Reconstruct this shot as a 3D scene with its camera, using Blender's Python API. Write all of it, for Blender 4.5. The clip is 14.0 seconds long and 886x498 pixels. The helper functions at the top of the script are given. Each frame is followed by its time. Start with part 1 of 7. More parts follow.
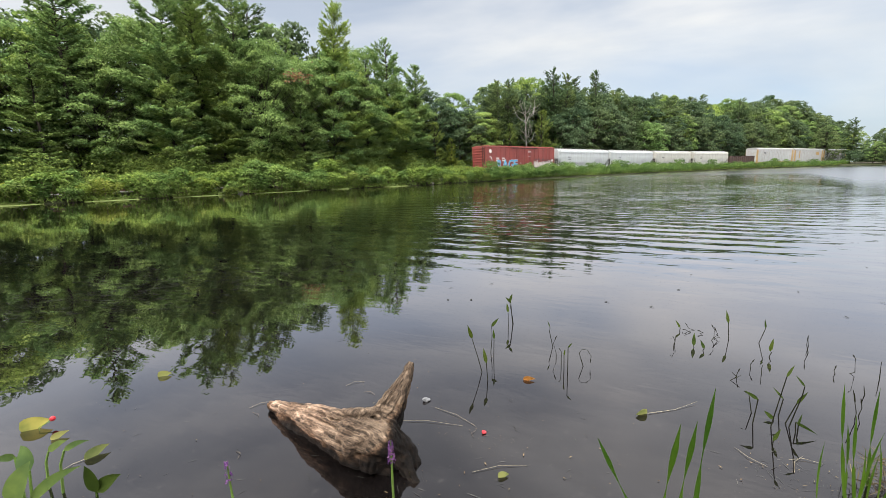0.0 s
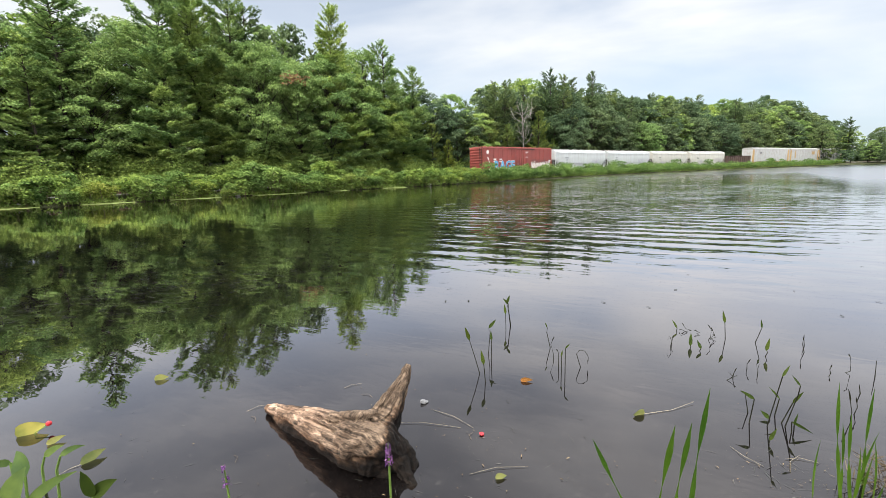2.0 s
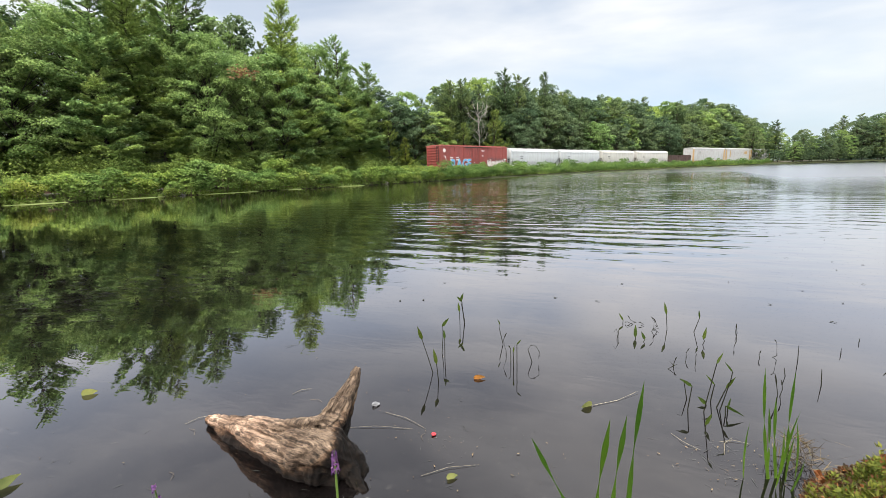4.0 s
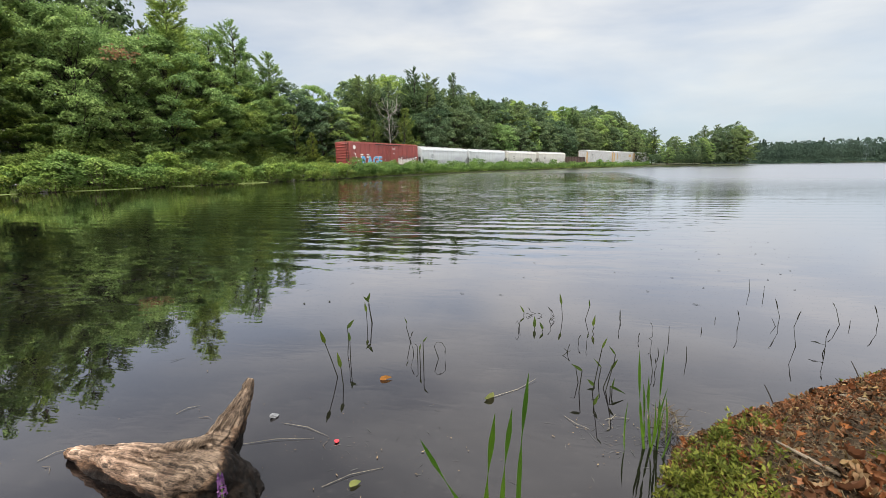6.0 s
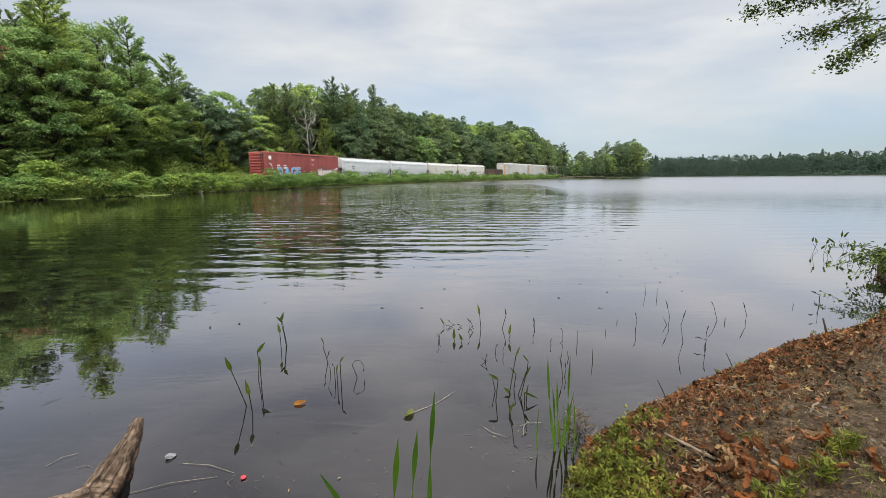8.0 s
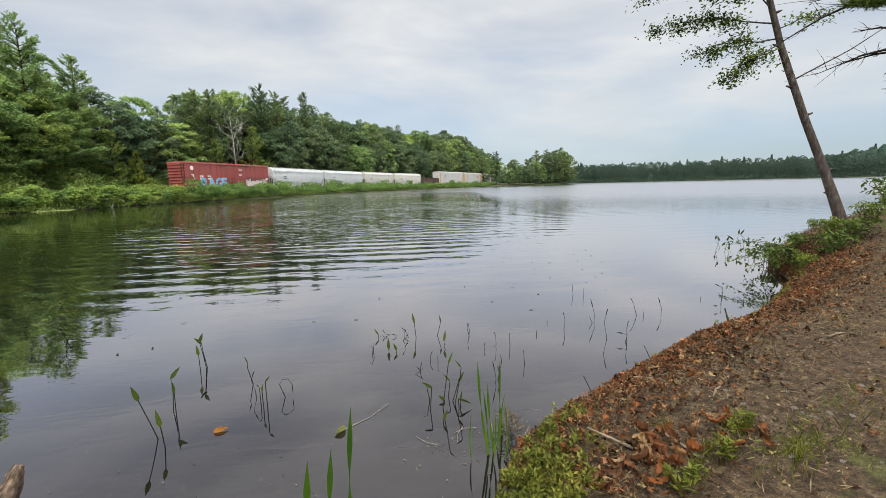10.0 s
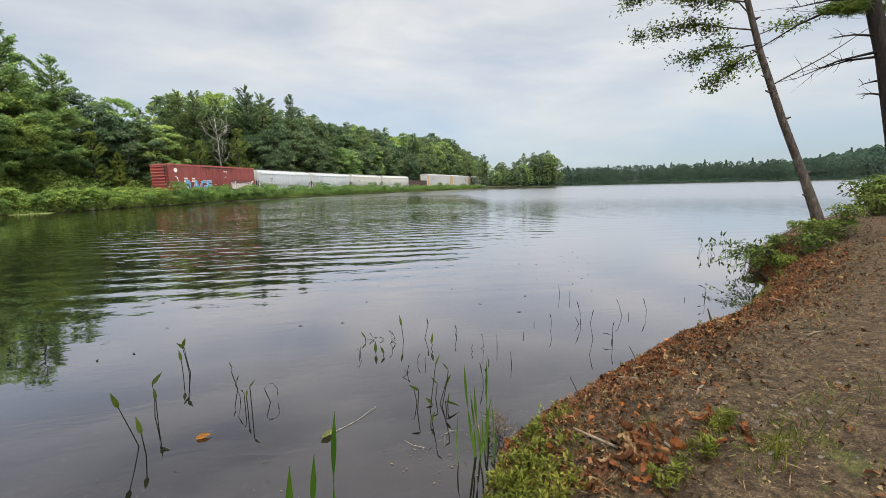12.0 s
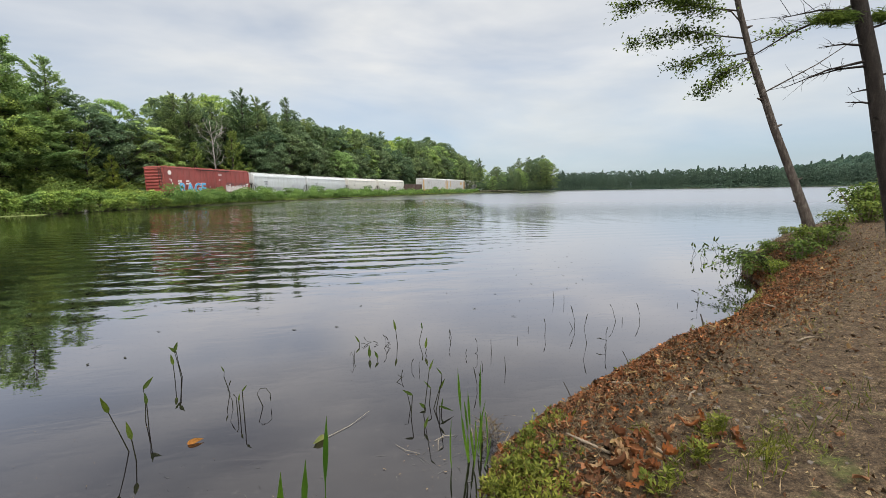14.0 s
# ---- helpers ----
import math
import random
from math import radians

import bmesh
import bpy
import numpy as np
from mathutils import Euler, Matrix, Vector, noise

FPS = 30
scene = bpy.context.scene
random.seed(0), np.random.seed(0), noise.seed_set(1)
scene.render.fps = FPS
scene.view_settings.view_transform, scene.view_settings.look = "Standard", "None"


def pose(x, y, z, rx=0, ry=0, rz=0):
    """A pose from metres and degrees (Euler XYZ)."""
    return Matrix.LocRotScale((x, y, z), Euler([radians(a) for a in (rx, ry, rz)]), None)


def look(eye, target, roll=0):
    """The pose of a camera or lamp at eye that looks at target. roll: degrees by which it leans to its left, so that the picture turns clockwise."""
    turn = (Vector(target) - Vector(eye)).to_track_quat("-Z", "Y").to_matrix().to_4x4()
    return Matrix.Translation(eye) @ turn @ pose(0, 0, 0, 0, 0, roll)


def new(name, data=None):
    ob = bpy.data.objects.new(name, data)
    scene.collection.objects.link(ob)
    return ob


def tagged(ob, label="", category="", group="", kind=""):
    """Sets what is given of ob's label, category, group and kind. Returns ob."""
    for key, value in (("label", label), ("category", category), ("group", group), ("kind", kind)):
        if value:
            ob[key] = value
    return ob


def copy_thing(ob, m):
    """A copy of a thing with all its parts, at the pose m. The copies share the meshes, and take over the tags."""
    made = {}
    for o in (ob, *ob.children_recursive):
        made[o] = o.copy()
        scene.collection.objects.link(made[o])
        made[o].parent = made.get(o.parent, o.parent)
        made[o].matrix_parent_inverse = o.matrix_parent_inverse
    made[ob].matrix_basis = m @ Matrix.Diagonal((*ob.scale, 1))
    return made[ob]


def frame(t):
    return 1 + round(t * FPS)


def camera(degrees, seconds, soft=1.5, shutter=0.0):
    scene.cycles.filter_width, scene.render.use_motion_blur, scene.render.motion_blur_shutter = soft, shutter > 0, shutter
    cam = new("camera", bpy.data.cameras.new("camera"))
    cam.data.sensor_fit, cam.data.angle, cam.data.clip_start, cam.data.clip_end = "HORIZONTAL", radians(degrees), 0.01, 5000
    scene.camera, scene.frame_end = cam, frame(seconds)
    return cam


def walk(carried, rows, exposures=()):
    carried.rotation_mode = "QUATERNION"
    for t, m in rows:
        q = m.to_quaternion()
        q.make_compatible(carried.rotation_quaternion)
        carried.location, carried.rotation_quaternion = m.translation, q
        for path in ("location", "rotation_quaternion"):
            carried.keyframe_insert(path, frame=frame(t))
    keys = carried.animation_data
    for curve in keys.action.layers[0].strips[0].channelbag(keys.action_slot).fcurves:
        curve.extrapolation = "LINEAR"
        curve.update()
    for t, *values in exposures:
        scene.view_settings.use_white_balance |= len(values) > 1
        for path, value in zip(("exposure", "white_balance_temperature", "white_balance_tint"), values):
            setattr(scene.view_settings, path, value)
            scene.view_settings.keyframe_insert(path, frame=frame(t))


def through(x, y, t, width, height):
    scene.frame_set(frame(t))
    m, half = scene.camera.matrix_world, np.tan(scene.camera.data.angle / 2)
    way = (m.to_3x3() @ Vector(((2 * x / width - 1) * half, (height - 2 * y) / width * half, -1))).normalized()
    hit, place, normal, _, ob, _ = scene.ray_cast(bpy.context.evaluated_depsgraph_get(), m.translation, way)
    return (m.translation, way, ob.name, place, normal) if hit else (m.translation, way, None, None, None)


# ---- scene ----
cam = camera(91.4, 14.0, soft=0.8)

# seconds, place, pitch, roll, yaw
ROWS = [
    (0, 0.000, 0.000, 1.550, -10.055, -1.557, -0.000),
    (0.5, -0.004, -0.003, 1.551, -9.955, -1.608, -0.148),
    (1, 0.001, -0.005, 1.550, -9.898, -1.750, -0.117),
    (1.5, 0.003, -0.004, 1.552, -9.905, -1.790, -0.180),
    (2, 0.008, -0.003, 1.556, -9.910, -1.829, -0.279),
    (4.5, 0.089, 0.037, 1.550, -10.502, -1.617, -8.521),
    (5, 0.110, 0.041, 1.550, -10.637, -1.392, -11.630),
    (5.5, 0.132, 0.046, 1.549, -10.773, -1.137, -14.767),
    (6, 0.147, 0.048, 1.547, -10.850, -0.928, -17.437),
    (6.5, 0.162, 0.045, 1.554, -10.756, -0.986, -19.434),
    (7, 0.177, 0.043, 1.560, -10.543, -0.789, -22.268),
    (7.5, 0.191, 0.038, 1.565, -10.061, -0.753, -24.697),
    (8, 0.211, 0.035, 1.570, -9.489, -0.641, -27.574),
    (8.5, 0.235, 0.033, 1.567, -8.847, -0.638, -29.720),
    (9, 0.260, 0.028, 1.565, -8.671, -0.866, -32.503),
    (11.5, 0.295, 0.013, 1.557, -8.308, -1.541, -36.914),
    (12, 0.296, 0.013, 1.558, -8.221, -1.404, -37.331),
    (12.5, 0.295, 0.013, 1.557, -8.201, -1.305, -37.545),
    (13, 0.286, 0.009, 1.566, -7.993, -1.244, -37.703),
    (13.5, 0.289, 0.005, 1.565, -7.842, -1.161, -37.857),
    (14, 0.298, 0.007, 1.563, -7.710, -1.041, -37.994),
]
walk(cam, [(t, pose(x, y, z, 90 + p, 0, w) @ pose(0, 0, 0, 0, 0, r)) for t, x, y, z, p, r, w in ROWS],
     [(0.0, 0.20), (1.0, 0.27), (2.0, 0.42), (5.0, 0.34), (5.6, 0.16), (7.0, 0.13), (8.0, 0.04), (9.0, 0.05), (14.0, 0.05)])

# ---------------------------------------------------------------- light
world = bpy.data.worlds.new("overcast_sky")
scene.world = world
world.use_nodes = True
wt = world.node_tree
wt.nodes.clear()


def wnode(kind, **inputs):
    n = wt.nodes.new(kind)
    for k, v in inputs.items():
        n.inputs[k].default_value = v
    return n


CLOUD = 0.95
SUN_UP, SUN_ROUND = radians(53), radians(212)
w_out = wnode("ShaderNodeOutputWorld")
w_sky = wnode("ShaderNodeTexSky")
w_sky.sky_type, w_sky.sun_disc = "NISHITA", False
w_sky.sun_elevation, w_sky.sun_rotation = SUN_UP, SUN_ROUND
w_bg1 = wnode("ShaderNodeBackground", Strength=0.12)
w_bg2 = wnode("ShaderNodeBackground", Strength=0.82)
w_mix = wnode("ShaderNodeMixShader")
w_co = wnode("ShaderNodeTexCoord")
w_map = wnode("ShaderNodeMapping", Scale=(1.0, 1.0, 3.6), Location=(3.1, 0.4, 0.0))
w_noise = wnode("ShaderNodeTexNoise", Scale=1.5, Detail=5.0, Roughness=0.5, Distortion=0.35)
w_ramp = wnode("ShaderNodeValToRGB")
w_ramp.color_ramp.elements[0].position, w_ramp.color_ramp.elements[0].color = 0.34, (0.40, 0.40, 0.40, 1)
w_ramp.color_ramp.elements[1].position, w_ramp.color_ramp.elements[1].color = 0.62, (0.97, 0.97, 0.97, 1)
w_noise2 = wnode("ShaderNodeTexNoise", Scale=3.4, Detail=6.0, Roughness=0.55)
w_ramp2 = wnode("ShaderNodeValToRGB")
w_ramp2.color_ramp.elements[0].position, w_ramp2.color_ramp.elements[0].color = 0.3, (0.80, 0.815, 0.825, 1)
w_ramp2.color_ramp.elements[1].position, w_ramp2.color_ramp.elements[1].color = 0.7, (0.94, 0.935, 0.915, 1)
wl = wt.links.new
wl(w_co.outputs["Generated"], w_map.inputs["Vector"])
wl(w_map.outputs[0], w_noise.inputs["Vector"])
wl(w_map.outputs[0], w_noise2.inputs["Vector"])
wl(w_noise.outputs[0], w_ramp.inputs[0])
wl(w_noise2.outputs[0], w_ramp2.inputs[0])
# an overcast sky is brightest overhead
w_sep = wnode("ShaderNodeSeparateXYZ")
w_lift = wnode("ShaderNodeMapRange")
for i, v in ((1, 0.66), (2, 0.95), (3, 0.0), (4, 9.0)):
    w_lift.inputs[i].default_value = v
w_lift.interpolation_type = "SMOOTHSTEP"
w_rise = wnode("ShaderNodeMapRange")
for i, v in ((1, 0.37), (2, 0.66), (3, 1.0), (4, 2.4)):
    w_rise.inputs[i].default_value = v
w_sum = wnode("ShaderNodeMath")
w_sum.operation = "ADD"
w_str = wnode("ShaderNodeMath")
w_str.operation = "MULTIPLY"
w_str.inputs[1].default_value = CLOUD
wl(w_co.outputs["Generated"], w_sep.inputs[0])
wl(w_sep.outputs[2], w_lift.inputs[0])
wl(w_sep.outputs[2], w_rise.inputs[0])
wl(w_lift.outputs[0], w_sum.inputs[0])
wl(w_rise.outputs[0], w_sum.inputs[1])
wl(w_sum.outputs[0], w_str.inputs[0])
wl(w_str.outputs[0], w_bg2.inputs["Strength"])
# thin blue shows low down through the haze
w_low = wnode("ShaderNodeValToRGB")
w_low.color_ramp.elements[0].position, w_low.color_ramp.elements[0].color = 0.0, (0.66, 0.76, 0.835, 1)
w_low.color_ramp.elements[1].position, w_low.color_ramp.elements[1].color = 0.28, (1.0, 1.0, 1.0, 1)
wl(w_sep.outputs[2], w_low.inputs[0])
w_tint = wnode("ShaderNodeMix")
w_tint.data_type, w_tint.blend_type = "RGBA", "MULTIPLY"
w_tint.inputs[0].default_value = 1.0
wl(w_ramp2.outputs[0], w_tint.inputs[6])
wl(w_low.outputs[0], w_tint.inputs[7])
wl(w_tint.outputs[2], w_bg2.inputs["Color"])
w_low2 = wnode("ShaderNodeValToRGB")
w_low2.color_ramp.elements[0].position, w_low2.color_ramp.elements[0].color = 0.0, (0.60, 0.76, 1.0, 1)
w_low2.color_ramp.elements[1].position, w_low2.color_ramp.elements[1].color = 0.30, (1.0, 1.0, 1.0, 1)
wl(w_sep.outputs[2], w_low2.inputs[0])
w_tint2 = wnode("ShaderNodeMix")
w_tint2.data_type, w_tint2.blend_type = "RGBA", "MULTIPLY"
w_tint2.inputs[0].default_value = 1.0
wl(w_sky.outputs[0], w_tint2.inputs[6])
wl(w_low2.outputs[0], w_tint2.inputs[7])
wl(w_tint2.outputs[2], w_bg1.inputs["Color"])
wl(w_ramp.outputs[0], w_mix.inputs[0])
wl(w_bg1.outputs[0], w_mix.inputs[1])
wl(w_bg2.outputs[0], w_mix.inputs[2])
wl(w_mix.outputs[0], w_out.inputs[0])

sun_data = bpy.data.lights.new("sun", "SUN")
sun_data.energy, sun_data.angle, sun_data.color = 3.6, radians(20), (1.0, 0.95, 0.87)
sun = new("sun", sun_data)
sun.matrix_world = look(
    (300 * math.sin(SUN_ROUND) * math.cos(SUN_UP), 300 * math.cos(SUN_ROUND) * math.cos(SUN_UP), 300 * math.sin(SUN_UP)), (0, 0, 0))

# ---------------------------------------------------------------- materials


class Mat:
    """A small wrapper round a node material."""

    def __init__(self, name):
        self.m = bpy.data.materials.new(name)
        self.m.use_nodes = True
        self.t = self.m.node_tree
        self.t.nodes.clear()
        self.out = self.t.nodes.new("ShaderNodeOutputMaterial")

    def node(self, kind, **inputs):
        n = self.t.nodes.new(kind)
        for k, v in inputs.items():
            n.inputs[k.replace("_", " ")].default_value = v
        return n

    def link(self, a, b):
        self.t.links.new(a, b)

    def ramp(self, src, stops):
        r = self.node("ShaderNodeValToRGB")
        e = r.color_ramp.elements
        while len(e) < len(stops):
            e.new(0.5)
        for i, (p, c) in enumerate(stops):
            e[i].position = p
            e[i].color = (*c, 1)
        self.link(src, r.inputs[0])
        return r.outputs[0]

    def noise(self, scale, detail=4.0, rough=0.55, coord=None, dist=0.0):
        n = self.node("ShaderNodeTexNoise", Scale=scale, Detail=detail, Roughness=rough, Distortion=dist)
        if coord is not None:
            self.link(coord, n.inputs["Vector"])
        return n.outputs[0]

    def coord(self, which="Object", scale=None):
        c = self.node("ShaderNodeTexCoord").outputs[which]
        if scale is None:
            return c
        m = self.node("ShaderNodeMapping", Scale=scale)
        self.link(c, m.inputs["Vector"])
        return m.outputs[0]

    def place(self):
        return self.node("ShaderNodeNewGeometry").outputs["Position"]

    def mix(self, a, b, fac, mode="MIX"):
        n = self.node("ShaderNodeMix")
        n.data_type, n.blend_type = "RGBA", mode
        for sock, v in ((n.inputs[6], a), (n.inputs[7], b)):
            if isinstance(v, tuple):
                sock.default_value = (*v, 1)
            else:
                self.link(v, sock)
        if isinstance(fac, float):
            n.inputs[0].default_value = fac
        else:
            self.link(fac, n.inputs[0])
        return n.outputs[2]

    def maths(self, op, a, b=None):
        n = self.node("ShaderNodeMath")
        n.operation = op
        for sock, v in zip(n.inputs, (a, b)):
            if v is None:
                continue
            if isinstance(v, (int, float)):
                sock.default_value = v
            else:
                self.link(v, sock)
        return n.outputs[0]

    def principled(self, colour, rough=0.6, metal=0.0, bump=None, strength=0.3, distance=0.02, gloss=0.15, **more):
        p = self.node("ShaderNodeBsdfPrincipled", Metallic=metal, Specular_IOR_Level=gloss)
        for sock, v in ((p.inputs["Base Color"], colour), (p.inputs["Roughness"], rough)):
            if isinstance(v, tuple):
                sock.default_value = (*v, 1)
            elif isinstance(v, float):
                sock.default_value = v
            else:
                self.link(v, sock)
        for k, v in more.items():
            p.inputs[k.replace("_", " ")].default_value = v
        if bump is not None:
            b = self.node("ShaderNodeBump", Strength=strength, Distance=distance)
            self.link(bump, b.inputs["Height"])
            self.link(b.outputs[0], p.inputs["Normal"])
        self.link(p.outputs[0], self.out.inputs[0])
        return p


def leaf_mat(name, dark, mid, light, through=0.3, patch=0.6, gloss=0.08):
    """Foliage: colour varied leaf by leaf, clump by clump and plant by plant."""
    k = Mat(name)
    isl = k.node("ShaderNodeNewGeometry").outputs["Random Per Island"]
    col = k.ramp(isl, [(0.0, dark), (0.5, mid), (1.0, light)])
    big = k.noise(patch, 3.0, 0.5, k.place())
    col = k.mix(col, k.ramp(big, [(0.32, (0.62, 0.70, 0.62)), (0.68, (1.3, 1.22, 1.05))]), 1.0, "MULTIPLY")
    rnd = k.node("ShaderNodeObjectInfo").outputs["Random"]
    col = k.mix(col, k.ramp(rnd, [(0.0, (0.78, 0.86, 0.90)), (0.5, (1.0, 1.0, 1.0)), (1.0, (1.22, 1.14, 0.85))]), 1.0, "MULTIPLY")
    p = k.principled(col, 0.6)
    p.inputs["Specular IOR Level"].default_value = gloss
    tr = k.node("ShaderNodeBsdfTranslucent")
    k.link(col, tr.inputs["Color"])
    mx = k.node("ShaderNodeMixShader", Fac=through)
    k.link(p.outputs[0], mx.inputs[1])
    k.link(tr.outputs[0], mx.inputs[2])
    k.link(mx.outputs[0], k.out.inputs[0])
    return k.m


def rough_mat(name, stops, scale=6.0, rough=0.8, stretch=None, bump=0.4, distance=0.02, fine=None, metal=0.0):
    """Two scales of noise through a colour ramp, with relief."""
    k = Mat(name)
    co = k.coord("Object", stretch)
    a = k.noise(scale, 6.0, 0.6, co)
    b = k.noise(fine or scale * 7, 4.0, 0.6, co)
    h = k.maths("ADD", k.maths("MULTIPLY", a, 0.7), k.maths("MULTIPLY", b, 0.3))
    k.principled(k.ramp(h, stops), rough, metal, h, bump, distance)
    return k.m


def paint_mat(name, colour, dirt, amount=0.5, rough=0.5, rust=None):
    """Weathered paint on metal: grime runs downwards, blotches and a little rust."""
    k = Mat(name)
    run = k.noise(1.0, 5.0, 0.6, k.coord("Object", (3.5, 3.5, 0.35)))
    spot = k.noise(0.9, 6.0, 0.65, k.coord("Object"))
    fine = k.noise(14.0, 4.0, 0.6, k.coord("Object"))
    f = k.maths("ADD", k.maths("MULTIPLY", run, 0.6), k.maths("MULTIPLY", spot, 0.4))
    f = k.ramp(f, [(0.42, (0, 0, 0)), (0.72, (amount, amount, amount))])
    col = k.mix(colour, dirt, f)
    col = k.mix(col, k.ramp(fine, [(0.3, (0.88, 0.88, 0.88)), (0.7, (1.06, 1.06, 1.06))]), 1.0, "MULTIPLY")
    if rust is not None:
        col = k.mix(col, rust, k.ramp(k.noise(2.3, 8.0, 0.7, k.coord("Object")), [(0.60, (0, 0, 0)), (0.68, (0.8, 0.8, 0.8))]))
    k.principled(col, rough, 0.0, fine, 0.08, 0.01, 0.4)
    return k.m


M_DEC = leaf_mat("broad_leaves", (0.094, 0.144, 0.050), (0.186, 0.270, 0.092), (0.308, 0.414, 0.153), 0.46, 0.35)
M_DEC2 = leaf_mat("light_leaves", (0.130, 0.183, 0.056), (0.236, 0.330, 0.103), (0.368, 0.473, 0.165), 0.46, 0.35)
M_PINE = leaf_mat("pine_needles", (0.114, 0.171, 0.068), (0.216, 0.310, 0.114), (0.353, 0.465, 0.176), 0.34, 0.5)
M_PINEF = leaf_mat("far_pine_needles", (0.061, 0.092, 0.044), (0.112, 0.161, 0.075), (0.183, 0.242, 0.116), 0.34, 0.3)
# far shore leaves: grey-blue distance haze is mixed into the colour
M_FAR_HAZE = leaf_mat("far_hazy_leaves", (0.029, 0.048, 0.037), (0.049, 0.075, 0.057), (0.078, 0.108, 0.078), 0.2, 0.13)
# broad leaves farther off: darker and bluer, with distance haze in the colour
M_DEC_HAZE = leaf_mat("hazy_wood_leaves", (0.046, 0.073, 0.041), (0.088, 0.130, 0.068), (0.139, 0.189, 0.107), 0.44, 0.2)
M_YOUNG = leaf_mat("young_needles", (0.080, 0.115, 0.032), (0.150, 0.205, 0.055), (0.230, 0.285, 0.090), 0.25, 0.6)
M_BANKLEAF = leaf_mat("bank_leaves", (0.026, 0.045, 0.009), (0.070, 0.102, 0.021), (0.148, 0.183, 0.044), 0.4, 3.0)
M_TREELEAF = leaf_mat("leaning_tree_leaves", (0.029, 0.046, 0.012), (0.065, 0.098, 0.023), (0.142, 0.194, 0.046), 0.45, 2.0)
# leaves on the far hill, paler and bluer: haze painted in
M_HILL_HAZE = leaf_mat("hazy_hill_leaves", (0.038, 0.066, 0.058), (0.057, 0.096, 0.080), (0.081, 0.128, 0.099), 0.2, 0.05)
M_RUSTY = leaf_mat("dead_needles", (0.09, 0.045, 0.022), (0.16, 0.085, 0.04), (0.20, 0.12, 0.06), 0.2, 0.8)
M_SHRUB = leaf_mat("shrub_leaves", (0.058, 0.098, 0.025), (0.126, 0.198, 0.050), (0.217, 0.297, 0.091), 0.42, 0.45)
M_WEED = leaf_mat("weed_leaves", (0.055, 0.080, 0.017), (0.112, 0.157, 0.031), (0.185, 0.218, 0.072), 0.35, 0.3)
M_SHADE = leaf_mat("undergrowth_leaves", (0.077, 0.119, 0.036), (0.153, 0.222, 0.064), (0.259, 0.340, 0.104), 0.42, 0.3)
M_CORNER = leaf_mat("mossy_plants", (0.028, 0.035, 0.006), (0.070, 0.084, 0.014), (0.126, 0.134, 0.031), 0.35, 6.0)
M_GRASS = leaf_mat("grass_blades", (0.050, 0.062, 0.014), (0.095, 0.112, 0.026), (0.150, 0.162, 0.055), 0.4, 1.5)
M_REED = leaf_mat("reed_blades", (0.037, 0.078, 0.009), (0.054, 0.111, 0.014), (0.075, 0.135, 0.022), 0.4, 3.0)
M_PICK = leaf_mat("pickerel_leaf", (0.017, 0.029, 0.003), (0.026, 0.039, 0.006), (0.035, 0.048, 0.009), 0.06, 6.0)
M_BROAD = leaf_mat("broad_bank_leaf", (0.055, 0.088, 0.020), (0.085, 0.130, 0.036), (0.120, 0.165, 0.060), 0.35, 14.0, 0.3)
M_YELLOW = leaf_mat("yellow_leaf", (0.172, 0.167, 0.058), (0.214, 0.217, 0.081), (0.249, 0.256, 0.126), 0.3, 9.0)
M_STEM = rough_mat("wet_stem", [(0.3, (0.004, 0.005, 0.002)), (0.7, (0.013, 0.013, 0.005))], 20.0, 0.5)
for n in M_STEM.node_tree.nodes:
    if n.type == "BSDF_PRINCIPLED":
        n.inputs["Specular IOR Level"].default_value = 0.1
M_GSTEM = rough_mat("green_stem", [(0.3, (0.05, 0.09, 0.015)), (0.7, (0.10, 0.16, 0.03))], 20.0, 0.5)
M_LITTER = leaf_mat("fallen_leaves", (0.015, 0.009, 0.005), (0.074, 0.031, 0.015), (0.178, 0.076, 0.039), 0.12, 2.5)
M_LITTER2 = leaf_mat("grey_litter", (0.032, 0.020, 0.012), (0.095, 0.063, 0.037), (0.209, 0.152, 0.095), 0.1, 2.5)
M_SUNKEN = leaf_mat("sunken_strands", (0.020, 0.018, 0.018), (0.050, 0.045, 0.044), (0.110, 0.100, 0.096), 0.0, 2.5)
M_HEAP = leaf_mat("russet_leaves", (0.051, 0.016, 0.008), (0.129, 0.047, 0.021), (0.229, 0.108, 0.057), 0.25, 14.0)
M_HEAP2 = leaf_mat("tan_dry_leaves", (0.128, 0.068, 0.036), (0.230, 0.132, 0.076), (0.323, 0.204, 0.128), 0.25, 14.0)
M_HEAP3 = leaf_mat("dark_dry_leaves", (0.040, 0.018, 0.011), (0.085, 0.036, 0.020), (0.130, 0.062, 0.036), 0.2, 14.0)
M_GRIT = leaf_mat("path_grit", (0.023, 0.014, 0.010), (0.073, 0.053, 0.033), (0.185, 0.145, 0.099), 0.0, 3.0)
M_ORANGE = leaf_mat("orange_leaf", (0.140, 0.053, 0.018), (0.211, 0.095, 0.027), (0.258, 0.137, 0.054), 0.2, 5.0)
M_BARK = rough_mat("bark", [(0.30, (0.016, 0.013, 0.010)), (0.55, (0.048, 0.039, 0.031)), (0.75, (0.11, 0.095, 0.08))], 4.0, 0.9, (3, 3, 0.6), 0.8, 0.05)
M_BARK2 = rough_mat("pale_bark", [(0.30, (0.014, 0.010, 0.008)), (0.5, (0.050, 0.040, 0.033)), (0.75, (0.135, 0.118, 0.102))], 9.0, 0.9, (2.5, 2.5, 0.8), 0.9, 0.03)
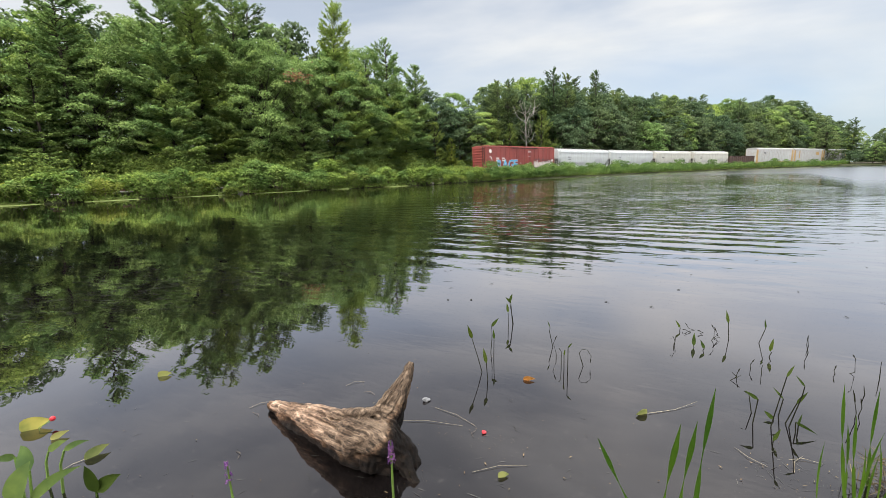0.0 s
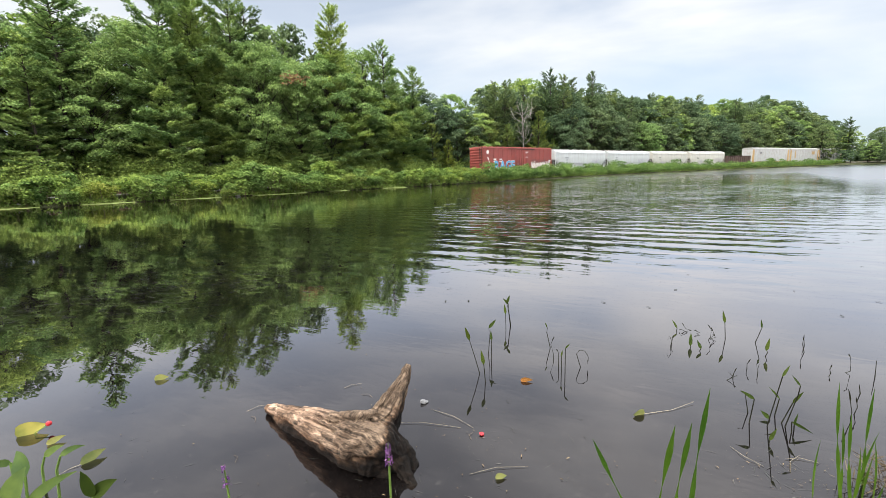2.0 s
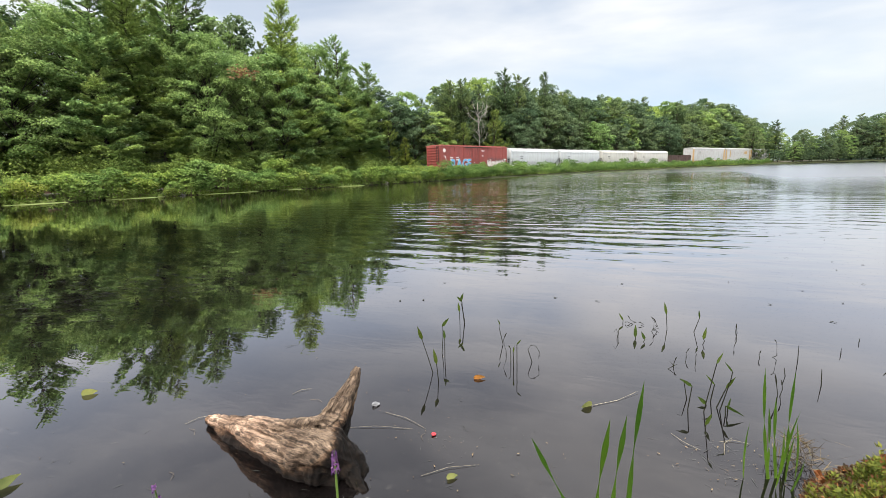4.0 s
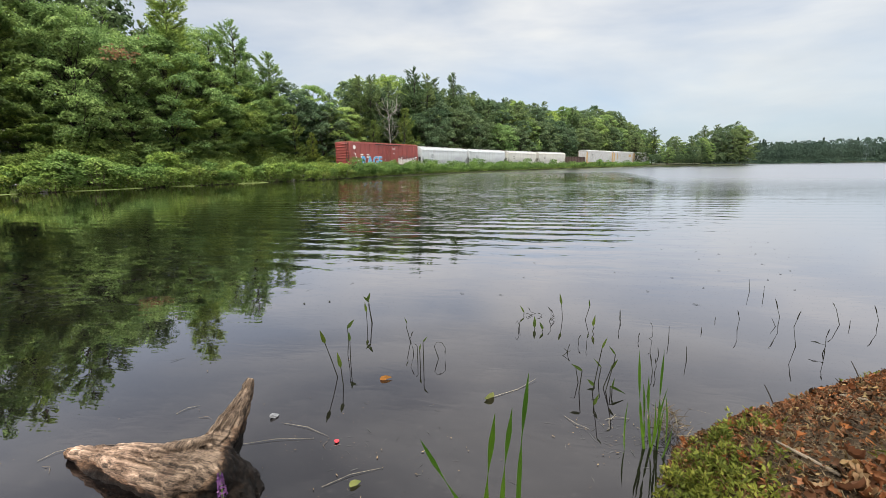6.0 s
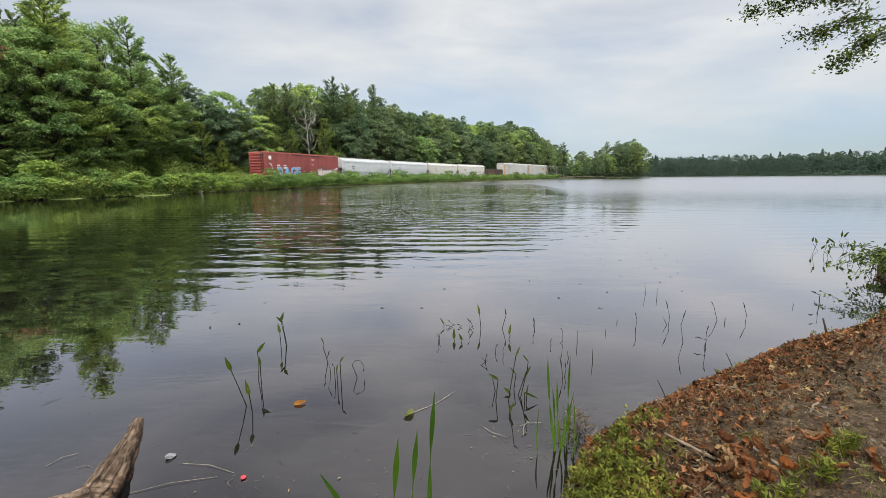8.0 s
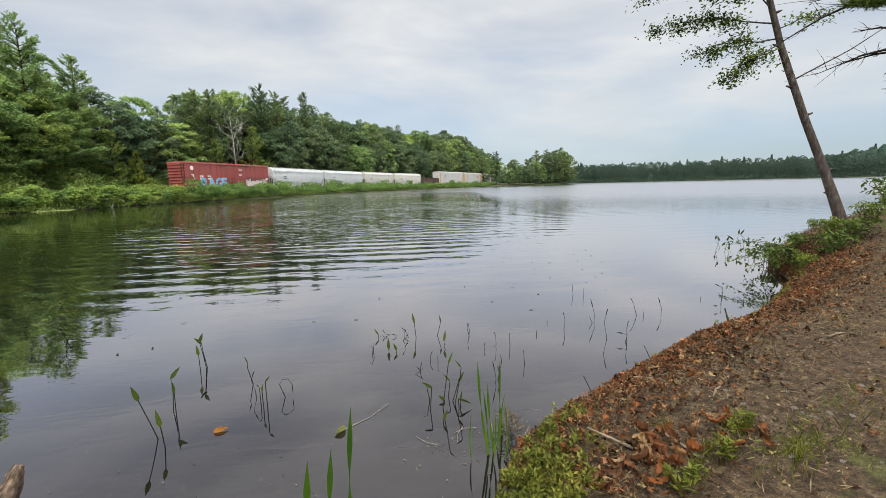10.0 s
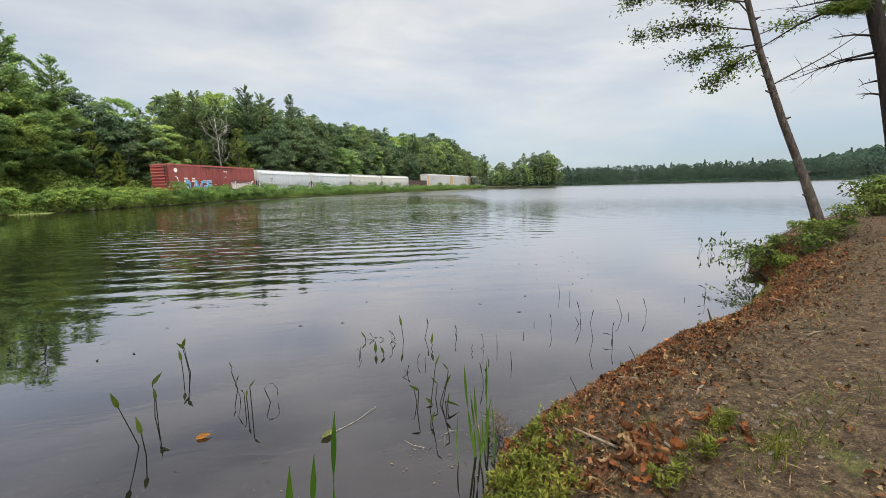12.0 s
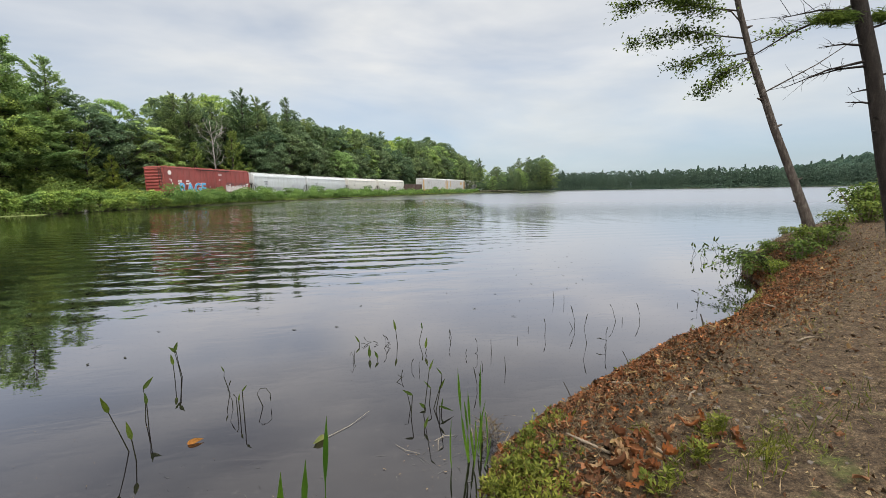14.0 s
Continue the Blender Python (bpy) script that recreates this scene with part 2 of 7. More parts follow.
M_PINEBARK = rough_mat("pine_bark", [(0.30, (0.007, 0.005, 0.004)), (0.55, (0.020, 0.016, 0.013)), (0.75, (0.050, 0.042, 0.036))], 7.0, 0.9, (2.5, 2.5, 0.7), 1.0, 0.05)
M_DEAD = rough_mat("grey_dead_wood", [(0.3, (0.16, 0.145, 0.125)), (0.7, (0.36, 0.34, 0.31))], 3.0, 0.9, (2, 2, 0.4))
M_ROCK = rough_mat("shore_rock", [(0.3, (0.14, 0.13, 0.12)), (0.7, (0.36, 0.34, 0.32))], 2.5, 0.9)
M_PEBBLE = rough_mat("path_pebble", [(0.3, (0.042, 0.034, 0.027)), (0.7, (0.112, 0.094, 0.078))], 14.0, 0.9)
M_BALLAST = rough_mat("ballast_stone", [(0.3, (0.09, 0.085, 0.08)), (0.5, (0.19, 0.18, 0.17)), (0.75, (0.33, 0.32, 0.30))], 6.0, 0.95, None, 1.0, 0.06)
M_RAIL = rough_mat("rail_steel", [(0.3, (0.08, 0.045, 0.03)), (0.7, (0.18, 0.12, 0.09))], 3.0, 0.5, metal=0.6)
M_ALGAE = rough_mat("green_algae", [(0.3, (0.060, 0.080, 0.018)), (0.7, (0.145, 0.172, 0.050))], 3.0, 0.8)
M_TWIG = rough_mat("twig", [(0.3, (0.06, 0.045, 0.03)), (0.7, (0.17, 0.135, 0.098))], 12.0, 0.85)
M_STRAW = rough_mat("pale_straw", [(0.3, (0.130, 0.108, 0.072)), (0.7, (0.230, 0.205, 0.152))], 12.0, 0.8)


def ground_mat():
    k = Mat("earth")
    co = k.place()
    a = k.noise(1.1, 8.0, 0.7, co)
    b = k.noise(14.0, 9.0, 0.75, co)
    c = k.noise(120.0, 5.0, 0.7, co)
    soil = k.ramp(b, [(0.30, (0.014, 0.009, 0.005)), (0.50, (0.051, 0.037, 0.024)), (0.72, (0.120, 0.092, 0.061))])
    grit = k.ramp(c, [(0.35, (0.50, 0.48, 0.46)), (0.55, (1.0, 1.0, 1.0)), (0.66, (1.9, 1.85, 1.75))])
    soil = k.mix(soil, grit, 1.0, "MULTIPLY")
    clod = k.noise(42.0, 6.0, 0.7, co)
    soil = k.mix(soil, k.ramp(clod, [(0.36, (0.50, 0.46, 0.40)), (0.50, (1.04, 0.98, 0.88)), (0.66, (1.65, 1.50, 1.28))]), 1.0, "MULTIPLY")
    moss = k.ramp(b, [(0.35, (0.040, 0.060, 0.012)), (0.7, (0.105, 0.125, 0.030))])
    col = k.mix(soil, moss, k.ramp(a, [(0.60, (0, 0, 0)), (0.70, (0.75, 0.75, 0.75))]))
    sep = k.node("ShaderNodeSeparateXYZ")
    k.link(co, sep.inputs[0])
    wood = k.node("ShaderNodeMapRange")
    wood.inputs[1].default_value, wood.inputs[2].default_value = 14.0, 24.0
    k.link(sep.outputs[1], wood.inputs[0])
    floor = k.ramp(b, [(0.35, (0.018, 0.021, 0.009)), (0.7, (0.044, 0.047, 0.019))])
    col = k.mix(col, floor, wood.outputs[0])
    h = k.maths("ADD", k.maths("MULTIPLY", b, 0.5), k.maths("ADD", k.maths("MULTIPLY", clod, 0.4), k.maths("MULTIPLY", c, 0.3)))
    k.principled(col, 0.95, 0.0, h, 1.0, 0.04)
    return k.m


def water_mat():
    k = Mat("pond_water")
    co = k.place()
    sep = k.node("ShaderNodeSeparateXYZ")
    k.link(co, sep.inputs[0])
    # ripples travel with the breeze: crests lie across the view down the pond
    turn = k.node("ShaderNodeMapping", Rotation=(0, 0, radians(30)))
    k.link(co, turn.inputs["Vector"])
    mp = k.node("ShaderNodeMapping", Scale=(0.75, 1.75, 1.0))
    k.link(turn.outputs[0], mp.inputs["Vector"])
    r1 = k.noise(1.0, 1.0, 0.45, mp.outputs[0], 0.9)
    mp2 = k.node("ShaderNodeMapping", Scale=(0.9, 1.7, 1.0))
    k.link(turn.outputs[0], mp2.inputs["Vector"])
    r2 = k.noise(2.3, 1.0, 0.4, mp2.outputs[0], 0.6)
    # crests are narrower than troughs
    r1 = k.maths("POWER", r1, 1.8)
    crest = k.node("ShaderNodeTexWave", Scale=0.40, Distortion=3.2, Detail=2.0, Detail_Scale=0.55, Detail_Roughness=0.5)
    crest.wave_type, crest.bands_direction, crest.wave_profile = "BANDS", "Y", "SIN"
    k.link(turn.outputs[0], crest.inputs["Vector"])
    packet = k.ramp(k.noise(0.16, 2.0, 0.5, turn.outputs[0]), [(0.36, (0.15, 0.15, 0.15)), (0.60, (1, 1, 1))])
    train = k.maths("MULTIPLY", k.maths("MULTIPLY", crest.outputs["Fac"], packet), 0.55)
    rip = k.maths("ADD", train, k.maths("ADD", k.maths("MULTIPLY", r1, 0.75), k.maths("MULTIPLY", r2, 0.42)))
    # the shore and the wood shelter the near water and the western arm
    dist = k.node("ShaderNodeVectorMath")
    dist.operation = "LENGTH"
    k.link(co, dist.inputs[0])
    shelter = k.node("ShaderNodeMapRange")
    for i, v in ((1, 4.0), (2, 13.0), (3, 0.022), (4, 1.0)):
        shelter.inputs[i].default_value = v
    shelter.interpolation_type = "SMOOTHSTEP"
    k.link(dist.outputs["Value"], shelter.inputs[0])
    west = k.node("ShaderNodeMapRange")
    for i, v in ((1, -8.0), (2, 1.0), (3, 0.10), (4, 1.0)):
        west.inputs[i].default_value = v
    west.interpolation_type = "SMOOTHSTEP"
    k.link(k.maths("ADD", sep.outputs[0], k.maths("MULTIPLY", sep.outputs[1], -0.04)), west.inputs[0])
    gust = k.ramp(k.noise(0.09, 2.0, 0.5, co), [(0.36, (0.55, 0.55, 0.55)), (0.58, (1, 1, 1))])
    calm = k.node("ShaderNodeMapRange")
    for i, v in ((1, 40.0), (2, 110.0), (3, 1.0), (4, 0.6)):
        calm.inputs[i].default_value = v
    k.link(dist.outputs["Value"], calm.inputs[0])
    # the lee of the eastern bank
    lee = k.node("ShaderNodeMapRange")
    for i, v in ((1, -2.0), (2, 5.0), (3, 1.0), (4, 0.18)):
        lee.inputs[i].default_value = v
    lee.interpolation_type = "SMOOTHSTEP"
    k.link(k.maths("ADD", sep.outputs[0], k.maths("MULTIPLY", sep.outputs[1], -0.85)), lee.inputs[0])
    amp = k.maths("MULTIPLY", k.maths("MULTIPLY", shelter.outputs[0], west.outputs[0]), k.maths("MULTIPLY", k.maths("MULTIPLY", gust, lee.outputs[0]), calm.outputs[0]))
    # tiny wavelets everywhere, too short to see but for the torn edges of what the water mirrors
    mp4 = k.node("ShaderNodeMapping", Scale=(2.2, 6.0, 1.0))
    k.link(turn.outputs[0], mp4.inputs["Vector"])
    tiny = k.maths("MULTIPLY", k.noise(1.6, 2.0, 0.5, mp4.outputs[0], 0.5), 0.022)
    h = k.maths("ADD", k.maths("MULTIPLY", rip, amp), tiny)
    # silt and weed seen through the shallows
    bed = k.noise(1.3, 6.0, 0.6, co)
    fleck = k.noise(16.0, 5.0, 0.6, co)
    col = k.ramp(bed, [(0.3, (0.0014, 0.0011, 0.0011)), (0.7, (0.0046, 0.0037, 0.0035))])
    col = k.mix(col, (0.030, 0.027, 0.024), k.ramp(fleck, [(0.60, (0, 0, 0)), (0.74, (0.5, 0.5, 0.5))]))
    b = k.node("ShaderNodeBump", Strength=1.0, Distance=0.036)
    k.link(h, b.inputs["Height"])
    dif = k.node("ShaderNodeBsdfDiffuse")
    k.link(col, dif.inputs["Color"])
    glo = k.node("ShaderNodeBsdfGlossy", Color=(1.0, 0.965, 0.985, 1))
    glo.distribution = "BECKMANN"
    # roughness rises with distance and in the lee, spreading reflections like unmodelled fine ripples
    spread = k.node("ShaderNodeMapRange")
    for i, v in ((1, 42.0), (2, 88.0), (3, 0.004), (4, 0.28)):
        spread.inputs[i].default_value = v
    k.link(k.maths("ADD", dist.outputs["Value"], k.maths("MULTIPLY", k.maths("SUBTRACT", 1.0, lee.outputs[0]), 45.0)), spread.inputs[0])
    # small gusts roughen the water in short dashes
    mp3 = k.node("ShaderNodeMapping", Rotation=(0, 0, radians(25)), Scale=(2.1, 0.60, 1.0))
    k.link(co, mp3.inputs["Vector"])
    dash = k.ramp(k.noise(1.0, 2.0, 0.5, mp3.outputs[0], 0.4), [(0.50, (0, 0, 0)), (0.60, (1, 1, 1))])
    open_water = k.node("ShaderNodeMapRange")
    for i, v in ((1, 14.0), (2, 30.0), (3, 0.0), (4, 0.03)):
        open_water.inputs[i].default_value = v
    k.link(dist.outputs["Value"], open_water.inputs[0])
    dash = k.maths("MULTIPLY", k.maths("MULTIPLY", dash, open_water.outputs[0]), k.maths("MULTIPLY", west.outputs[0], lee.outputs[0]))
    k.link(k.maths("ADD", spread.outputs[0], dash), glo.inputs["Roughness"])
    k.link(b.outputs[0], glo.inputs["Normal"])
    fr = k.node("ShaderNodeFresnel", IOR=1.333)
    gloss = k.maths("DIVIDE", k.maths("MULTIPLY", fr.outputs[0], 4.6), k.maths("ADD", k.maths("MULTIPLY", fr.outputs[0], 3.6), 1.0))
    steep = k.node("ShaderNodeMapRange")
    for i, v in ((1, 0.034), (2, 0.133), (3, 0.49), (4, 1.0)):
        steep.inputs[i].default_value = v
    k.link(fr.outputs[0], steep.inputs[0])
    mx = k.node("ShaderNodeMixShader")
    k.link(k.maths("MULTIPLY", gloss, steep.outputs[0]), mx.inputs[0])
    k.link(dif.outputs[0], mx.inputs[1])
    k.link(glo.outputs[0], mx.inputs[2])
    k.link(mx.outputs[0], k.out.inputs[0])
    return k.m


M_GROUND = ground_mat()
M_WATER = water_mat()

# ---------------------------------------------------------------- mesh helpers


def box(bm, x0, x1, y0, y1, z0, z1, bevel=0.0):
    m = Matrix.LocRotScale(((x0 + x1) / 2, (y0 + y1) / 2, (z0 + z1) / 2), None, (abs(x1 - x0), abs(y1 - y0), abs(z1 - z0)))
    vs = bmesh.ops.create_cube(bm, size=1.0, matrix=m)["verts"]
    if bevel:
        es = list({e for v in vs for e in v.link_edges})
        bmesh.ops.bevel(bm, geom=es, offset=bevel, segments=1, affect="EDGES")
    return vs


def rod(bm, a, b, r0, r1=None, seg=6):
    """A tapered bar from a to b."""
    a, b = Vector(a), Vector(b)
    r1 = r0 if r1 is None else r1
    q = (b - a).to_track_quat("Z", "Y").to_matrix()
    rings = []
    for p, r in ((a, r0), (b, r1)):
        rings.append([bm.verts.new(p + q @ Vector((r * math.cos(6.2832 * i / seg), r * math.sin(6.2832 * i / seg), 0))) for i in range(seg)])
    for i in range(seg):
        bm.faces.new((rings[0][i], rings[0][(i + 1) % seg], rings[1][(i + 1) % seg], rings[1][i]))
    bm.faces.new(rings[0][::-1])
    bm.faces.new(rings[1])


def tube(bm, pts, radii, seg=7, wobble=0.0, rng=None):
    """A limb along a line of points."""
    pts = [Vector(p) for p in pts]
    rings = []
    for i, p in enumerate(pts):
        d = (pts[min(i + 1, len(pts) - 1)] - pts[max(i - 1, 0)]).normalized()
        q = d.to_track_quat("Z", "Y").to_matrix()
        ring = []
        for j in range(seg):
            r = radii[i] * (1 + (rng.uniform(-wobble, wobble) if rng else 0))
            ring.append(bm.verts.new(p + q @ Vector((r * math.cos(6.2832 * j / seg), r * math.sin(6.2832 * j / seg), 0))))
        rings.append(ring)
    for a, b in zip(rings, rings[1:]):
        for j in range(seg):
            bm.faces.new((a[j], a[(j + 1) % seg], b[(j + 1) % seg], b[j]))
    bm.faces.new(rings[-1])
    bm.faces.new(rings[0][::-1])


def mesh_of(name, bm, mat, smooth=False):
    me = bpy.data.meshes.new(name)
    bmesh.ops.recalc_face_normals(bm, faces=bm.faces)
    bm.to_mesh(me)
    bm.free()
    if smooth:
        me.polygons.foreach_set("use_smooth", [True] * len(me.polygons))
    me.materials.append(mat)
    return me


def part(name, bm, mat, parent=None, label="", smooth=False):
    ob = new(name, mesh_of(name, bm, mat, smooth))
    if parent is not None:
        ob.parent = parent
    return tagged(ob, label)


def thing(name, label, category, group="", at=(0, 0, 0), turn=0.0):
    ob = new(name)
    ob.empty_display_size = 0.1
    ob.matrix_basis = pose(*at, 0, 0, turn)
    return tagged(ob, label, category, group)


def quads(name, v, mat):
    """A mesh from an array (n, 4, 3) of quads, each an island of its own."""
    v = np.asarray(v, dtype=np.float32).reshape(-1, 4, 3)
    n = len(v)
    me = bpy.data.meshes.new(name)
    me.vertices.add(4 * n)
    me.vertices.foreach_set("co", v.ravel())
    me.loops.add(4 * n)
    me.loops.foreach_set("vertex_index", np.arange(4 * n, dtype=np.int32))
    me.polygons.add(n)
    me.polygons.foreach_set("loop_start", np.arange(0, 4 * n, 4, dtype=np.int32))
    me.update(calc_edges=True)
    me.materials.append(mat)
    return me


def unit(a):
    return a / np.maximum(np.linalg.norm(a, axis=-1, keepdims=True), 1e-9)


def leaf_quads(rng, centres, normals, length, width, spread=0.6, along=None, fold=0.12):
    """Leaf shaped kites at the centres, facing roughly along the normals."""
    n = len(centres)
    nn = unit(normals + rng.normal(0, spread, (n, 3)))
    a = rng.normal(0, 1, (n, 3)) if along is None else along + rng.normal(0, 0.35, (n, 3))
    a = unit(a - nn * np.sum(a * nn, 1, keepdims=True))
    b = np.cross(nn, a)
    le = (length * rng.uniform(0.65, 1.35, n))[:, None]
    wi = (width * rng.uniform(0.65, 1.35, n))[:, None]
    side = a * le * 0.08
    up = nn * wi * fold
    return np.stack([centres - a * le / 2, centres - side + b * wi / 2 + up, centres + a * le / 2, centres - side - b * wi / 2 + up], 1)


# ---------------------------------------------------------------- the plan: shore, track, heights
TRACK = np.array([(-76, -0.5), (-30.9, 38.9), (-15.8, 52.1), (-0.7, 65.2), (14.3, 78.4), (29.4, 91.5), (41.5, 102.0), (64.9, 119.4),
                  (89, 134.5), (113.1, 149.3), (136.9, 164.5), (160.4, 180.3), (230, 226), (420, 350)])
TRACK_S = np.concatenate([[0], np.cumsum(np.hypot(*np.diff(TRACK, axis=0).T))]) - 60.0
RAIL = 0.85


def track(s, left=0.0):
    """The plan's place s metres along the railway, so far to its left, and its heading."""
    p = np.array([np.interp(s, TRACK_S, TRACK[:, i]) for i in (0, 1)])
    q = np.array([np.interp(s + 3, TRACK_S, TRACK[:, i]) - np.interp(s - 3, TRACK_S, TRACK[:, i]) for i in (0, 1)])
    q /= np.hypot(*q)
    return p[0] - q[1] * left, p[1] + q[0] * left, math.degrees(math.atan2(q[1], q[0]))


NEAR = [(-46, 17), (-36, 11), (-20, 6), (-8, 2.4), (-3, 1.35), (-1, 1.2), (0.4, 1.15), (1.1, 1.19), (1.48, 1.33), (1.66, 1.47), (1.93, 1.66), (2.39, 1.72), (3.02, 1.76),
        (3.62, 1.78), (4.1, 1.81), (4.8, 1.7), (5.7, 1.72), (6.95, 1.89), (8.2, 2.1), (9.3, 2.75), (10.4, 3.1), (12, 2.6), (16, 1.2), (30, -6),
        (80, -40), (200, -90), (330, -60)]
FAR = [(345, 0), (325, 70), (300, 125), (282, 170), (262, 205), (236, 208), (214, 182), (203, 158), (190, 152), (172, 153), (150, 150)]
EDGE = [track(s, -o)[:2] for s, o in ((212, 9), (180, 9), (150, 9), (120, 8.5), (95, 8), (70, 6.8), (50, 5.8), (30, 5.2), (10, 4.9), (-8, 5.2), (-22, 5.6))]
POND = np.array(NEAR + FAR + EDGE)


def seg_dist(x, y, pts, closed=False):
    pts = np.asarray(pts)
    best = np.full(np.shape(x), 1e9)
    ends = list(zip(pts, pts[1:])) + ([(pts[-1], pts[0])] if closed else [])
    for a, b in ends:
        d = b - a
        t = np.clip(((x - a[0]) * d[0] + (y - a[1]) * d[1]) / (d @ d), 0, 1)
        best = np.minimum(best, np.hypot(x - a[0] - t * d[0], y - a[1] - t * d[1]))
    return best


def in_pond(x, y):
    inside = np.zeros(np.shape(x), dtype=bool)
    for a, b in zip(POND, np.roll(POND, -1, 0)):
        hit = ((a[1] > y) != (b[1] > y)) & (x < (b[0] - a[0]) * (y - a[1]) / (b[1] - a[1] + 1e-12) + a[0])
        inside ^= hit
    return inside


def bumps(x, y, f, seed):
    r = np.random.RandomState(seed)
    z = 0
    for _ in range(7):
        a, p, k = r.uniform(0, 6.28), r.uniform(0, 6.28), f * r.uniform(0.6, 1.7)
        z = z + np.sin(k * (x * np.cos(a) + y * np.sin(a)) + p)
    return z / 7


def height(x, y):
    x, y = np.asarray(x, dtype=float), np.asarray(y, dtype=float)
    dn = seg_dist(x, y, NEAR)
    df = seg_dist(x, y, np.vstack([[NEAR[-1]], FAR, EDGE, [NEAR[0]]]))
    wob = 0.05 * bumps(x, y, 9, 3)
    d = np.maximum(dn + wob, 0)
    near = 0.40 * (1 - np.exp(-d / 0.30)) + 0.09 * np.minimum(d, 3.0) + 0.055 * np.clip(x - 3.5, 0, 8) * np.clip(d / 1.1, 0, 1)
    near = near + 0.02 * bumps(x, y, 5, 1) + 0.008 * bumps(x, y, 22, 2) + 0.003 * np.maximum(d - 3, 0)
    f = np.maximum(df, 0)
    far = 0.12 + 0.5 * np.clip(f / 3.0, 0, 1) + np.minimum(0.22 * np.maximum(f - 17, 0), 9.0) * (seg_dist(x, y, EDGE) <= df + 0.5) + 0.06 * bumps(x, y, 0.9, 5) * np.clip(f, 0, 1)
    far = np.minimum(far, 22 + 2 * bumps(x, y, 0.03, 8))
    land = np.where(dn < df, np.minimum(near, 6), far)
    bed = -np.minimum(1.4, 0.05 + 0.35 * np.minimum(dn, df))
    return np.where(in_pond(x, y), bed, np.maximum(land, 0.03))


def h1(x, y):
    return float(height(np.array([x]), np.array([y]))[0])


# ---------------------------------------------------------------- ground, water, railway
def build_ground():
    n = 341
    u = np.linspace(-1, 1, n)
    gx = 3.2 + 1.1 * np.sinh(7.6 * u)
    gy = 1.2 + 1.1 * np.sinh(7.6 * u)
    x, y = np.meshgrid(gx, gy, indexing="ij")
    z = height(x, y)
    me = bpy.data.meshes.new("ground")
    i = np.arange(n * n).reshape(n, n)
    f = np.stack([i[:-1, :-1], i[1:, :-1], i[1:, 1:], i[:-1, 1:]], -1).reshape(-1, 4)
    me.vertices.add(n * n)
    me.vertices.foreach_set("co", np.stack([x, y, z], -1).astype(np.float32).ravel())
    me.loops.add(f.size)
    me.loops.foreach_set("vertex_index", f.astype(np.int32).ravel())
    me.polygons.add(len(f))
    me.polygons.foreach_set("loop_start", np.arange(0, f.size, 4, dtype=np.int32))
    me.update(calc_edges=True)
    me.polygons.foreach_set("use_smooth", [True] * len(me.polygons))
    me.materials.append(M_GROUND)
    tagged(new("ground", me), "bare trodden earth bank with grit and moss", "ground", kind="structure")


build_ground()

bm = bmesh.new()
bmesh.ops.create_grid(bm, x_segments=8, y_segments=8, size=520, matrix=Matrix.Translation((60, 100, 0)))
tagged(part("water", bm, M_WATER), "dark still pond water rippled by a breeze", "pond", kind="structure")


def build_railway():
    ss = np.arange(-58, 330, 4.0)
    bm = bmesh.new()
    prof = [(-3.3, 0.1), (-1.75, RAIL - 0.22), (1.75, RAIL - 0.22), (3.3, 0.1)]
    rows = []
    for s in ss:
        row = []
        for o, z in prof:
            x, y, _ = track(s, -o)
            row.append(bm.verts.new((x, y, z)))
        rows.append(row)
    for a, b in zip(rows, rows[1:]):
        for i in range(3):
            bm.faces.new((a[i], a[i + 1], b[i + 1], b[i]))
    bed = tagged(part("track_bed", bm, M_BALLAST), "grey crushed stone railway embankment beside the pond", "railway", kind="structure")
    for o in (-0.75, 0.75):
        bm = bmesh.new()
        rows = []
        for s in ss:
            row = []
            for dx, z in ((-0.035, RAIL - 0.2), (-0.035, RAIL), (0.035, RAIL), (0.035, RAIL - 0.2)):
                x, y, _ = track(s, o + dx)
                row.append(bm.verts.new((x, y, z)))
            rows.append(row)
        for a, b in zip(rows, rows[1:]):
            for i in range(3):
                bm.faces.new((a[i], a[i + 1], b[i + 1], b[i]))
        part("rail", bm, M_RAIL, bed, "rusty steel rail")


build_railway()

# ---------------------------------------------------------------- trees


def trunk_line(rng, h, lean=0.04, n=7):
    pts, x, y = [], 0.0, 0.0
    lx, ly = rng.normal(0, lean, 2)
    for i in range(n):
        t = i / (n - 1)
        x += lx * h / n + rng.normal(0, 0.004 * h)
        y += ly * h / n + rng.normal(0, 0.004 * h)
        pts.append(Vector((x, y, -0.4 + (h + 0.4) * t)))
    return pts


def along(pts, t):
    f = t * (len(pts) - 1)
    i = min(int(f), len(pts) - 2)
    return pts[i].lerp(pts[i + 1], f - i)


